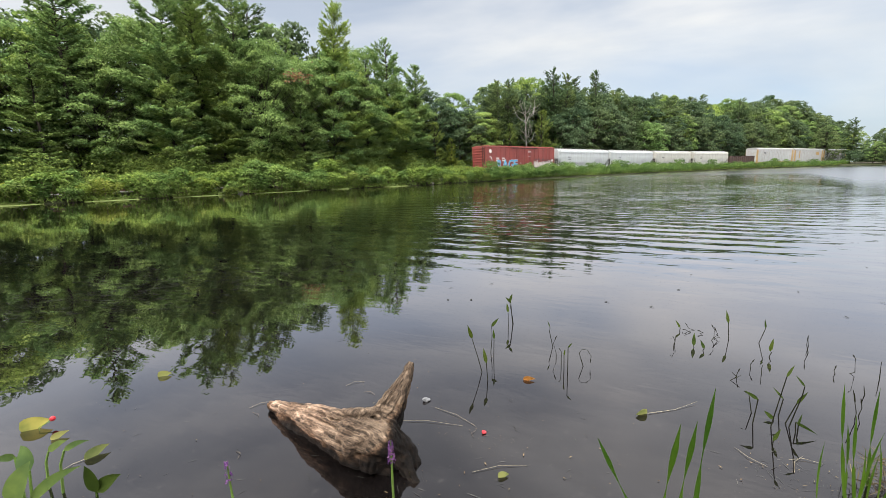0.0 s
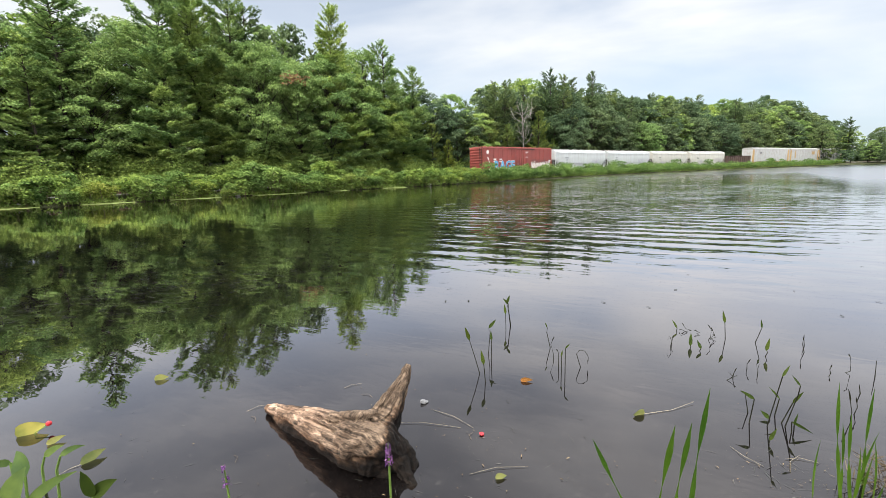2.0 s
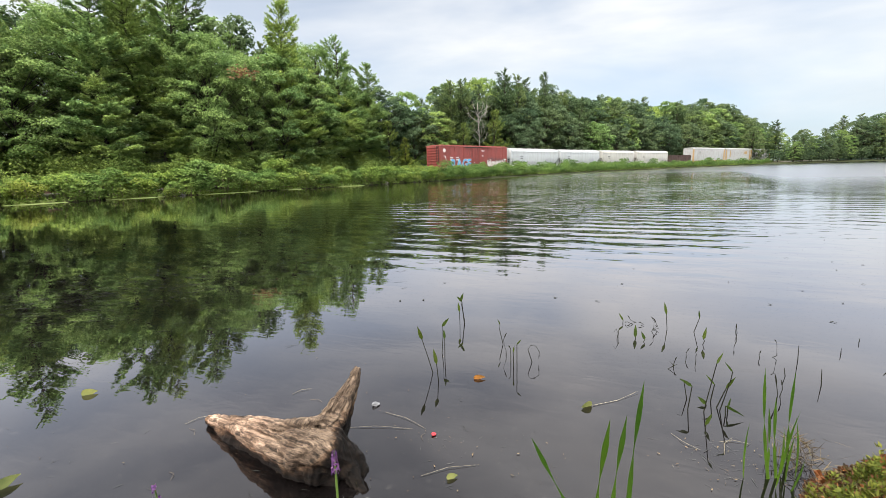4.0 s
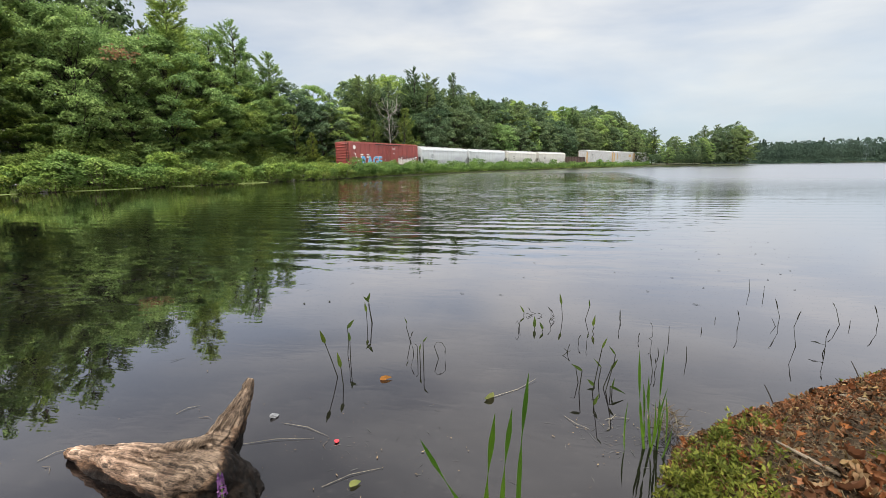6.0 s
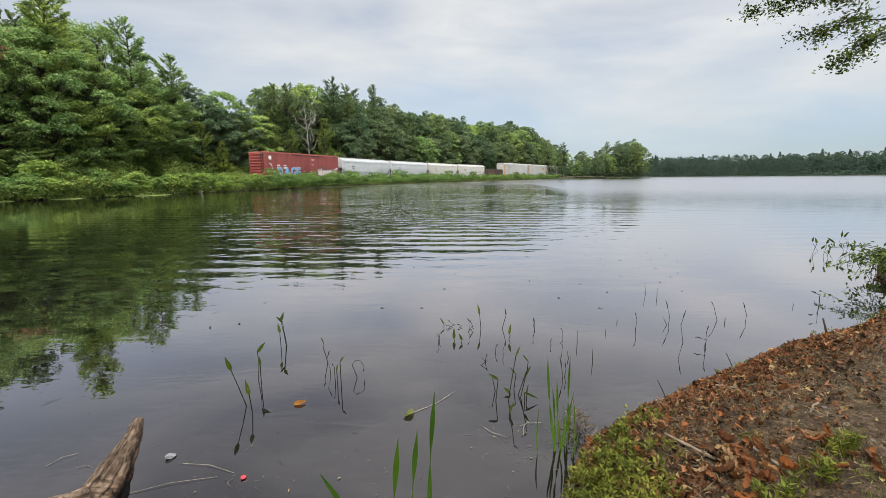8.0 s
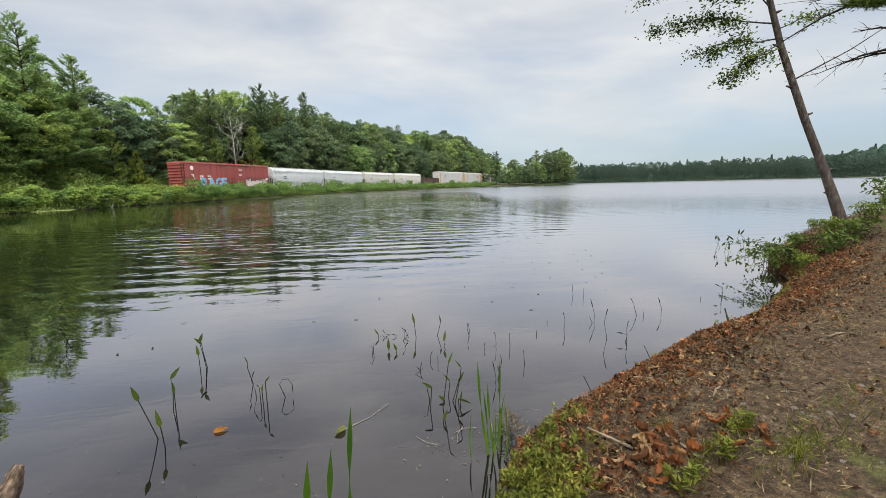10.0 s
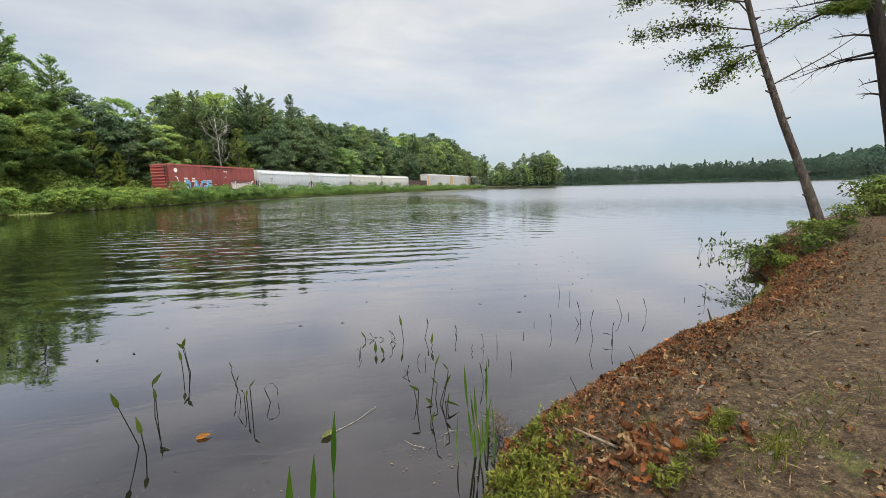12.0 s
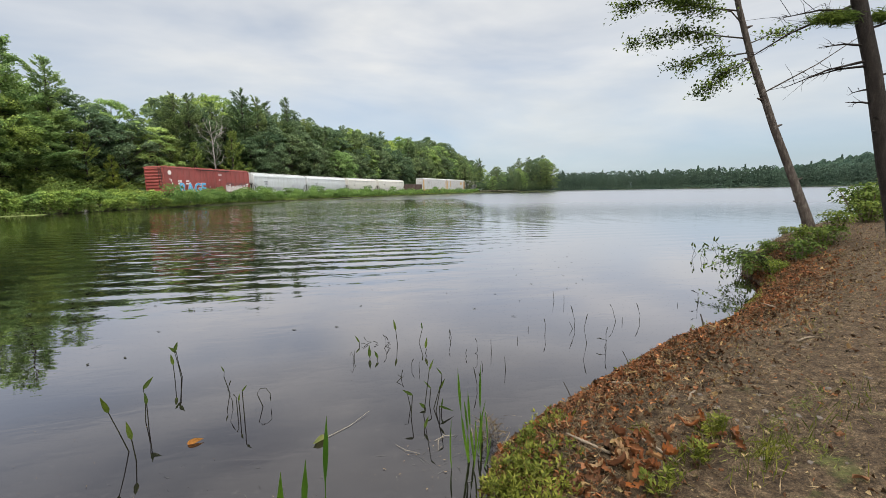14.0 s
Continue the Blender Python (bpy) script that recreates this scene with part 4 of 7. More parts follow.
SHRUBS = [Stand(shrub(61, 1.4, 1.1, 1300, M_SHRUB, 0.13)), Stand(shrub(62, 1.6, 0.9, 1200, M_SHRUB, 0.12)), Stand(shrub(63, 1.15, 1.2, 1200, M_WEED, 0.11)),
          Stand(shrub(64, 1.9, 1.25, 1500, M_SHRUB, 0.14, stems=12))]
UNDER = Stand(shrub(65, 1.7, 1.2, 1700, M_SHADE, 0.078, stems=11))
rng = np.random.RandomState(6)
BANKSIDE, EDGEWOOD, POINT = Thicket(), Thicket(), Thicket()
s = -40.0
while s < 226:
    wide = float(np.interp(s, [-40, 60, 110, 226], [5.0, 5.6, 7.4, 8.4]))
    for j in range(3 if s < 120 else 2):
        o = -rng.uniform(2.2, wide - 0.35) if j else -(wide - rng.uniform(0.2, 0.8))
        if -7.2 < s < -6.0 or 1.2 < s < 2.2:
            continue
        x, y, _ = track(s + rng.uniform(-0.6, 0.6), o)
        k = rng.uniform(0.75, 1.2) * (0.8 if j == 0 else 1.05) * 1.18
        st = SHRUBS[rng.choice(4, p=[0.36, 0.26, 0.26, 0.12])]
        if s < 46:
            st.put(x, y, rng.uniform(0, 360), k, k * rng.uniform(0.8, 1.1))
        else:
            BANKSIDE.put(st, x, y, rng.uniform(0, 360), k, k * rng.uniform(0.8, 1.1))
    s += rng.uniform(0.8, 1.35) * (1.0 if s < 60 else 1.5)
# bigger growth between the line and the wood
s = -40.0
while s < 170:
    for o, k in ((4.4, 1.0), (6.4, 1.6), (8.2, 2.0), (10.0, 2.1), (12.5, 2.3)):
        x, y, _ = track(s + rng.uniform(-1, 1), o + rng.uniform(-0.6, 0.6))
        k *= rng.uniform(0.75, 1.25) * (1.1 if s < 50 else 0.9)
        EDGEWOOD.put(UNDER, x, y, rng.uniform(0, 360), k, k * rng.uniform(0.85, 1.1))
    s += rng.uniform(1.6, 2.6)
for _ in range(150):
    # undergrowth on the wooded point
    f = rng.uniform()
    x, y = 155 + 51 * f + rng.normal(0, 1.5), 154 + 5 * f + abs(rng.normal(2, 6))
    k = rng.uniform(1.5, 3.2)
    if not in_pond(np.array([x]), np.array([y]))[0]:
        POINT.put(SHRUBS[3], x, y, rng.uniform(0, 360), k, k)
BANKSIDE.build("bankside_shrubs", M_SHRUB, "dense green shrubs along the distant railway bank")
EDGEWOOD.build("undergrowth", M_SHADE, "dense leafy undergrowth at the wood's edge")
for ob in (*UNDER.ob.children_recursive, UNDER.ob):
    bpy.data.objects.remove(ob)


POINT.build("point_undergrowth", M_DEC_HAZE, "dark green undergrowth on the wooded point")


def shore_weeds():
    """Sedge and low weeds down to the water."""
    rng = np.random.RandomState(7)
    q = []
    for _ in range(9000):
        s = -40 + 266 * rng.uniform() ** 1.3
        wide = float(np.interp(s, [-40, 60, 110, 226], [5.1, 5.8, 7.6, 8.8]))
        x, y, _ = track(s, -(wide - rng.exponential(0.55)))
        hh = rng.uniform(0.25, 0.7)
        q.append((x, y, hh))
    q = np.array(q)
    z = np.maximum(height(q[:, 0], q[:, 1]), 0.0)
    c = np.stack([q[:, 0], q[:, 1], z + q[:, 2] / 2], 1)
    nn = rng.normal(0, 1, (len(c), 3)) * np.array([1, 1, 0.2])
    v = leaf_quads(rng, c, nn, 1.0, 0.09, 0.1, np.tile([0, 0, 1.0], (len(c), 1)))
    v = (v - c[:, None]) * np.array([1, 1, 1]) * q[:, 2][:, None, None] + c[:, None]
    v2 = leaf_quads(rng, c + np.array([0, 0, -0.05]), np.tile([0, 0, 1.0], (len(c), 1)), 0.30, 0.16, 0.6)
    tagged(new("shore_weeds", quads("shore_weeds", np.concatenate([v, v2]), M_WEED)), "pale green sedge and weeds along the water", "weeds", kind="stuff")


shore_weeds()


def algae():
    bm = bmesh.new()
    rng = np.random.RandomState(8)
    for s0, s1 in ((-9, -3), (-1, 3), (5, 9.5), (12, 18), (20, 22.5), (27, 31)):
        rows = []
        for s in np.arange(s0, s1, 0.7):
            e = float(np.interp(s, [-22, -8, 10, 30, 50], [5.6, 5.2, 4.9, 5.2, 5.8]))
            w = 0.25 + rng.uniform(0.7, 1.9) * math.sin(math.pi * (s - s0 + 0.3) / (s1 - s0 + 0.6)) + 0.05
            rows.append([bm.verts.new((*track(s, -(e - 0.30))[:2], rng.uniform(0.22, 0.36))), bm.verts.new((*track(s, -(e + 0.08))[:2], rng.uniform(0.03, 0.06))), bm.verts.new((*track(s, -(e + w))[:2], 0.006))])
        for a, b in zip(rows, rows[1:]):
            for j in (0, 1):
                bm.faces.new((a[j], a[j + 1], b[j + 1], b[j]))
    tagged(part("algae_mat", bm, M_ALGAE), "yellow-green floating algae along the bank", "algae", kind="stuff")


algae()


def rock(seed, r, squash=0.6, mat=None, name="rock"):
    bm = bmesh.new()
    bmesh.ops.create_icosphere(bm, subdivisions=2, radius=1.0)
    rng = np.random.RandomState(seed)
    ax = unit(rng.normal(0, 1, (9, 3)))
    cut = rng.uniform(0.6, 0.95, 9)
    for v in bm.verts:
        p = np.array(v.co)
        for a, c in zip(ax, cut):
            d = p @ a
            if d > c:
                p = p - a * (d - c)
        v.co = Vector(p * r * np.array([1.25, 0.9, squash]))
    return part(name, bm, mat or M_ROCK)


for i, (s, o, r) in enumerate(((-4.5, -4.6, 0.5), (1.6, -4.5, 0.4), (10.8, -4.5, 0.45), (16.5, -4.6, 0.3), (21, -4.7, 0.35), (24.2, -4.6, 0.3), (35, -4.8, 0.45))):
    x, y, _ = track(s, o)
    ob = tagged(rock(80 + i, r), "pale grey boulder at the water's edge", "rock", "boulders on the shore")
    ob.matrix_basis = pose(x, y, 0.1, 0, 0, 50 * i)

# ---------------------------------------------------------------- the freight train
M_RED = paint_mat("boxcar_red", (0.235, 0.048, 0.040), (0.085, 0.040, 0.034), 0.55, 0.55)
M_REDROOF = paint_mat("boxcar_roof", (0.30, 0.085, 0.07), (0.12, 0.06, 0.05), 0.6, 0.6)
M_WHITE = paint_mat("hopper_white", (0.42, 0.44, 0.445), (0.30, 0.29, 0.27), 0.7, 0.5)
# grimy roof paint, set darker to offset the bright overhead light
M_HOPROOF_DIM = paint_mat("hopper_roof_dimmed", (0.20, 0.205, 0.20), (0.13, 0.12, 0.105), 0.8, 0.7)
M_CREAM = paint_mat("hopper_cream", (0.45, 0.44, 0.40), (0.28, 0.25, 0.21), 0.7, 0.5)
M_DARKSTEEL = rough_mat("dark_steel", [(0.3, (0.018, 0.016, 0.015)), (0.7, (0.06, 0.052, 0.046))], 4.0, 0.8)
M_GON = paint_mat("gondola_brown", (0.050, 0.030, 0.026), (0.11, 0.06, 0.045), 0.7, 0.8)
M_RACK = paint_mat("rack_grey", (0.36, 0.37, 0.37), (0.22, 0.17, 0.13), 0.7, 0.6, (0.16, 0.07, 0.04))
M_RACKTOP = paint_mat("rack_roof", (0.30, 0.30, 0.285), (0.19, 0.175, 0.155), 0.5, 0.5)
M_AMBER = paint_mat("amber_paint", (0.36, 0.22, 0.075), (0.25, 0.19, 0.12), 0.7, 0.6)
M_LET = paint_mat("white_lettering", (0.66, 0.63, 0.60), (0.45, 0.36, 0.33), 0.5, 0.6)
M_INK = paint_mat("black_lettering", (0.05, 0.05, 0.055), (0.10, 0.10, 0.10), 0.4, 0.6)
M_BLUE = paint_mat("blue_spray", (0.045, 0.27, 0.50), (0.12, 0.46, 0.62), 0.9, 0.5)
M_PINK = paint_mat("pink_spray", (0.62, 0.36, 0.40), (0.66, 0.55, 0.55), 0.7, 0.5)
M_PALE = paint_mat("pale_spray", (0.55, 0.46, 0.45), (0.30, 0.20, 0.20), 0.9, 0.5)
M_VIOLET = paint_mat("violet_spray", (0.27, 0.24, 0.33), (0.42, 0.42, 0.46), 0.8, 0.5)


def bogie(car, x):
    """A two-axle truck under a car."""
    bm = bmesh.new()
    for y in (-0.98, 0.98):
        box(bm, x - 1.15, x + 1.15, y - 0.07, y + 0.07, 0.42, 0.62, 0.03)
        box(bm, x - 0.3, x + 0.3, y - 0.09, y + 0.09, 0.25, 0.70, 0.03)
        for dx in (-0.88, 0.88):
            box(bm, x + dx - 0.16, x + dx + 0.16, y - 0.1, y + 0.1, 0.30, 0.62, 0.03)
    box(bm, x - 0.2, x + 0.2, -0.9, 0.9, 0.5, 0.85)
    b = part("truck", bm, M_DARKSTEEL, car)
    for dx in (-0.88, 0.88):
        for y in (-0.75, 0.75):
            bm = bmesh.new()
            rod(bm, (x + dx, y - 0.07, 0.43), (x + dx, y + 0.07, 0.43), 0.43, None, 18)
            rod(bm, (x + dx, y - 0.10, 0.43), (x + dx, y + 0.10, 0.43), 0.16, None, 10)
            part("wheel", bm, M_DARKSTEEL, b)


def coupler(car, x, way):
    bm = bmesh.new()
    box(bm, x, x + way * 0.45, -0.12, 0.12, 0.72, 0.98, 0.03)
    box(bm, x + way * 0.4, x + way * 0.62, -0.17, 0.15, 0.68, 1.02, 0.04)
    part("coupler", bm, M_DARKSTEEL, car)


def ladder(car, x, y, z0, z1, mat, wide=0.42, n=7, label=""):
    bm = bmesh.new()
    for dx in (-wide / 2, wide / 2):
        box(bm, x + dx - 0.02, x + dx + 0.02, y - 0.05, y, z0, z1)
    for i in range(n):
        z = z0 + (i + 0.5) * (z1 - z0) / n
        box(bm, x - wide / 2, x + wide / 2, y - 0.06, y - 0.02, z - 0.015, z + 0.015)
    part("ladder", bm, mat, car, label)


def end_ladder(car, x, y, z0, z1, mat, n=7):
    bm = bmesh.new()
    for dy in (-0.21, 0.21):
        box(bm, x - 0.03, x + 0.03, y + dy - 0.02, y + dy + 0.02, z0, z1)
    for i in range(n):
        z = z0 + (i + 0.5) * (z1 - z0) / n
        box(bm, x - 0.02, x + 0.02, y - 0.21, y + 0.21, z - 0.015, z + 0.015)
    part("ladder", bm, mat, car)


def bars(car, name, mat, rows, y, label=""):
    """Unreadable lettering as plain bars: (x0, x1, z0, z1)."""
    bm = bmesh.new()
    for x0, x1, z0, z1 in rows:
        box(bm, x0, x1, y - 0.012, y, z0, z1)
    return tagged(part(name, bm, mat, car, label), kind="stuff")


def sprayed(text, size, x, y, z, mat, parent, name, fat=0.0, lift=0.0, label=""):
    """Painted letters that stand a hair proud of a side wall."""
    cu = bpy.data.curves.new(name, "FONT")
    cu.body, cu.size, cu.offset, cu.extrude, cu.resolution_u = text, size, fat, 0.004, 2
    cu.space_character = 1.02
    tmp = new("letters_tmp", cu)
    me = bpy.data.meshes.new_from_object(tmp.evaluated_get(bpy.context.evaluated_depsgraph_get()))
    bpy.data.objects.remove(tmp)
    bpy.data.curves.remove(cu)
    me.materials.clear()
    me.materials.append(mat)
    me.transform(pose(x, y - lift, z, 90, 0, 0))
    ob = new(name, me)
    ob.parent = parent
    return tagged(ob, label)


def scribble(car, mat, seed, x0, x1, z0, z1, y, n, thick, name="graffiti", label=""):
    """An illegible tag: crossing strokes."""
    r = np.random.RandomState(seed)
    bm = bmesh.new()
    for i in range(n):
        cx = x0 + (x1 - x0) * (i + 0.5) / n
        w = (x1 - x0) / n * r.uniform(0.5, 0.9)
        pts = [(cx + w * r.uniform(-0.7, 0.7), z0 + (z1 - z0) * t) for t in (r.uniform(0, .25), r.uniform(.3, .6), r.uniform(.7, 1.0))]
        for (ax, az), (bx, bz) in zip(pts, pts[1:]):
            d = Vector((bx - ax, 0, bz - az))
            k = Vector((-d.z, 0, d.x)).normalized() * thick * r.uniform(0.6, 1.3)
            a, b, o = Vector((ax, y - 0.003 * (i % 3), az)), Vector((bx, y - 0.003 * (i % 3), bz)), Vector((0, -0.008, 0))
            f = [bm.verts.new(p) for p in (a - k, b - k, b + k, a + k)]
            g = [bm.verts.new(p.co + o) for p in f]
            bm.faces.new(g)
            for j in range(4):
                bm.faces.new((f[j], f[(j + 1) % 4], g[(j + 1) % 4], g[j]))
    return tagged(part(name, bm, mat, car, label), kind="stuff")


def boxcar():
    car = thing("boxcar", "red-brown freight boxcar covered in blue and pink graffiti", "railway car")
    hl, w, z0, z1 = 9.35, 1.5, 1.0, 4.58
    bm = bmesh.new()
    box(bm, -hl, hl, -w, w, z0, z1, 0.03)
    body = part("body", bm, M_RED, car)
    bm = bmesh.new()
    rows = []
    for x in (-hl - 0.06, hl + 0.06):
        rows.append([bm.verts.new((x, y, z)) for y, z in ((-w - 0.09, z1 - 0.06), (-w - 0.09, z1 + 0.05), (0, z1 + 0.17), (w + 0.09, z1 + 0.05), (w + 0.09, z1 - 0.06))])
    for i in range(5):
        bm.faces.new((rows[0][i], rows[0][(i + 1) % 5], rows[1][(i + 1) % 5], rows[1][i]))
    bm.faces.new(rows[0])
    bm.faces.new(rows[1][::-1])
    for i in range(13):
        x = -hl + 0.7 + i * (2 * hl - 1.4) / 12
        box(bm, x - 0.05, x + 0.05, -w - 0.05, w + 0.05, z1 + 0.04, z1 + 0.19)
    part("roof", bm, M_REDROOF, car, "red metal roof, lighter than the sides")
    d0, d1 = -1.75, 2.25
    for i in range(17):
        x = -hl + 0.25 + i * (2 * hl - 0.5) / 16
        if d0 - 0.2 < x < d1 + 0.2:
            continue
        bm = bmesh.new()
        vs = box(bm, x - 0.11, x + 0.11, -w - 0.075, -w + 0.01, z0 + 0.05, z1 - 0.1, 0.025)
        part("rib", bm, M_RED, body)
    for i in range(2):
        a = d0 + i * 2.0
        bm = bmesh.new()
        box(bm, a + 0.03, a + 1.97, -w - 0.09, -w + 0.01, z0 + 0.1, z1 - 0.2, 0.03)
        door = part("door", bm, M_RED, car, "ribbed red plug door")
        for k in range(6):
            z = z0 + 0.35 + k * 0.52
            bm = bmesh.new()
            box(bm, a + 0.12, a + 1.88, -w - 0.13, -w - 0.08, z, z + 0.08)
            part("door_rib", bm, M_RED, door)
        for x in (a + 0.55, a + 1.45):
            bm = bmesh.new()
            box(bm, x - 0.03, x + 0.03, -w - 0.17, -w - 0.12, z0 + 0.12, z1 - 0.25)
            part("lock_rod", bm, M_RED, door)
        bm = bmesh.new()
        box(bm, a + 0.6, a + 1.4, -w - 0.18, -w - 0.12, z0 + 0.95, z0 + 1.05)
        part("lever", bm, M_RED, door)
    for z in (z0 + 0.08, z1 - 0.16):
        bm = bmesh.new()
        box(bm, d0 - 1.6, d1 + 1.7, -w - 0.16, -w - 0.09, z - 0.05, z + 0.05)
        part("door_track", bm, M_DARKSTEEL, car)
    for x in (-hl, hl):
        for k in range(8):
            z = z0 + 0.3 + k * 0.42
            bm = bmesh.new()
            sx = -1 if x < 0 else 1
            box(bm, x, x + sx * 0.10, -w + 0.12, w - 0.12, z, z + 0.20, 0.045)
            part("end_rib", bm, M_RED, body)
    bm = bmesh.new()
    box(bm, -hl + 1.6, hl - 1.6, -w + 0.1, -w + 0.35, 0.72, z0, 0.02)
    box(bm, -hl + 1.6, hl - 1.6, w - 0.35, w - 0.1, 0.72, z0, 0.02)
    box(bm, -hl, hl, -0.3, 0.3, 0.7, z0)
    part("underframe", bm, M_DARKSTEEL, car)
    ladder(car, -hl + 0.35, -w - 0.075, z0 - 0.2, z0 + 1.6, M_RED, 0.42, 5)
    ladder(car, hl - 0.35, -w - 0.075, z0 - 0.2, z0 + 1.6, M_RED, 0.42, 5)
    end_ladder(car, -hl - 0.14, -w + 0.4, z0 - 0.2, z1, M_DARKSTEEL, 9)
    for x in (-6.9, 6.9):
        bogie(car, x)
    coupler(car, -hl, -1)
    coupler(car, hl, 1)
    y = -w - 0.085
    bm = bmesh.new()
    rod(bm, (-8.35, y + 0.03, 3.85), (-8.35, y - 0.012, 3.85), 0.30, None, 20)
    part("emblem", bm, M_LET, car, "round white painted emblem")
    bars(car, "lettering", M_LET, [(-7.05, -6.75, 2.62, 2.82), (-6.68, -6.38, 2.62, 2.82), (-5.55, -5.25, 2.62, 2.82), (-5.18, -4.95, 2.62, 2.82), (-7.05, -6.15, 2.25, 2.45),
                                   (-5.62, -4.75, 2.25, 2.45), (1.25, 2.15, 3.92, 3.98), (1.35, 2.05, 3.82, 3.87), (1.3, 2.1, 3.72, 3.77), (1.35, 1.9, 3.05, 3.1),
                                   (1.35, 1.9, 2.92, 2.97)], -w - 0.135)
    bars(car, "stickers", M_AMBER, [(-8.75, -8.25, 1.12, 1.38), (8.5, 9.0, 1.2, 1.42)], y)
    bars(car, "patches", M_LET, [(-8.6, -8.3, 2.9, 3.0), (-8.3, -8.15, 2.6, 2.95), (-8.1, -8.0, 2.2, 2.5), (-7.7, -6.9, 1.75, 1.85), (0.9, 1.3, 1.8, 1.92), (-0.9, -0.6, 1.85, 2.0),
                                 (8.3, 8.8, 2.3, 2.5), (-8.2, -6.6, 1.06, 1.22)], -w - 0.13, "scuffed white paint patches")
    for i, letter in enumerate("RAGE"):
        sprayed(letter, 2.05, -6.9 + 1.42 * i, y, 1.03, M_PINK, car, "letter_outline", 0.10, 0.045 + 0.002 * i, "pink spray-painted outline")
        sprayed(letter, 2.05, -6.9 + 1.42 * i, y, 1.03, M_BLUE, car, "letter", 0.045, 0.066 + 0.002 * i, "blue spray-painted letter")
    bm = bmesh.new()
    r = np.random.RandomState(3)
    for i in range(15):
        x = 3.2 + i * 0.37
        box(bm, x - 0.26, x + 0.26, y - 0.018 - 0.002 * (i % 4), y, 1.08 + 0.2 * r.uniform(), 1.75 + 0.75 * r.uniform(), 0.0)
    part("graffiti_cloud", bm, M_PALE, car, "pale pink spray-painted graffiti")
    scribble(car, M_INK, 4, 3.0, 8.8, 1.9, 2.7, y - 0.03, 11, 0.07)
    scribble(car, M_LET, 9, 3.2, 8.6, 1.15, 2.1, y - 0.035, 12, 0.08)
    return car


def hopper(mat, seed, label):
    car = thing("hopper_car", label, "railway car", "covered hopper cars")
    hl = 9.3
    bm = bmesh.new()
    prof = [(-1.52, None), (-1.60, 1.9), (-1.62, 3.0), (-1.57, 3.85), (-1.40, 4.30), (-0.6, 4.56), (0.6, 4.56), (1.40, 4.30), (1.57, 3.85), (1.62, 3.0), (1.60, 1.9), (1.52, None)]
    rings = []
    for x, zb in ((-hl, 2.75), (-hl + 0.05, 2.7), (-7.55, 1.22), (7.55, 1.22), (hl - 0.05, 2.7), (hl, 2.75)):
        inset = 0.06 if abs(x) == hl else 0.0
        rings.append([bm.verts.new((x, y * (1 - inset), max(zb, zb if z is None else z))) for y, z in prof])
    for a, b in zip(rings, rings[1:]):
        for i in range(12):
            bm.faces.new((a[i], a[(i + 1) % 12], b[(i + 1) % 12], b[i]))
    bm.faces.new(rings[0])
    bm.faces.new(rings[-1][::-1])
    body = part("body", bm, mat, car)
    body.data.materials.append(M_HOPROOF_DIM)
    # upward faces take the colour darkened against the overhead light
    for f in body.data.polygons:
        f.material_index = int(f.normal.z > 0.5)
    bm = bmesh.new()
    for y in (-1.5, 1.5):
        box(bm, -hl, hl, y - 0.09, y + 0.09, 0.98, 1.24, 0.02)
    part("sill", bm, mat, car)
    bm = bmesh.new()
    for y in (-1.64, 1.64):
        box(bm, -hl + 0.1, hl - 0.1, y - 0.03, y + 0.03, 3.78, 3.92, 0.01)
    part("top_chord", bm, mat, car)
    bm = bmesh.new()
    box(bm, -hl, hl, -0.28, 0.28, 4.62, 4.68)
    for i in range(20):
        x = -hl + 0.4 + i * (2 * hl - 0.8) / 19
        box(bm, x - 0.03, x + 0.03, -0.7, 0.7, 4.54, 4.63)
    part("running_board", bm, M_DARKSTEEL, car)
    for i in range(6):
        x = -7.2 + i * 2.88
        bm = bmesh.new()
        box(bm, x - 0.9, x + 0.9, -0.62, 0.62, 4.50, 4.63, 0.04)
        part("hatch", bm, M_HOPROOF_DIM, car)
    for x, sx in ((-hl, -1), (hl, 1)):
        for y in (-1.5, 1.5):
            bm = bmesh.new()
            box(bm, x - 0.06, x + 0.06, y - 0.06, y + 0.06, 1.2, 4.1)
            box(bm, x - sx * 0.75 - 0.04, x - sx * 0.75 + 0.04, y - 0.05, y + 0.05, 1.2, 2.35)
            box(bm, x - sx * 1.5, x, y - 0.04, y + 0.04, 2.62, 2.72)
            part("end_frame", bm, mat, car)
        ladder(car, x - sx * 0.38, -1.56, 1.2, 4.2, mat, 0.42, 8)
        end_ladder(car, x + sx * 0.05, -1.0, 1.2, 4.3, mat, 8)
        bm = bmesh.new()
        box(bm, x - sx * 1.9, x - sx * 0.1, -1.3, 1.3, 1.0, 1.15)
        box(bm, x - sx * 1.25, x - sx * 0.55, -0.5, 0.5, 1.15, 1.75, 0.05)
        part("brake_gear", bm, M_DARKSTEEL, car)
        # sloping end sheet in dark steel: the open end bay's shade as colour
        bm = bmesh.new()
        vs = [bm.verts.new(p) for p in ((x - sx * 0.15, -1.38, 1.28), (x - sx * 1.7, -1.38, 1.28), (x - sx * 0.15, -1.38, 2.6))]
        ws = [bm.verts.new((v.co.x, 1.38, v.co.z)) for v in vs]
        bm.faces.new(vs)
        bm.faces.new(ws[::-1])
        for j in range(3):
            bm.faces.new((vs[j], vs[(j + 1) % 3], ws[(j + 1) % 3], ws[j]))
        part("slope_sheet", bm, M_DARKSTEEL, car, "sloping end sheet, coloured dark for the end bay's shade")
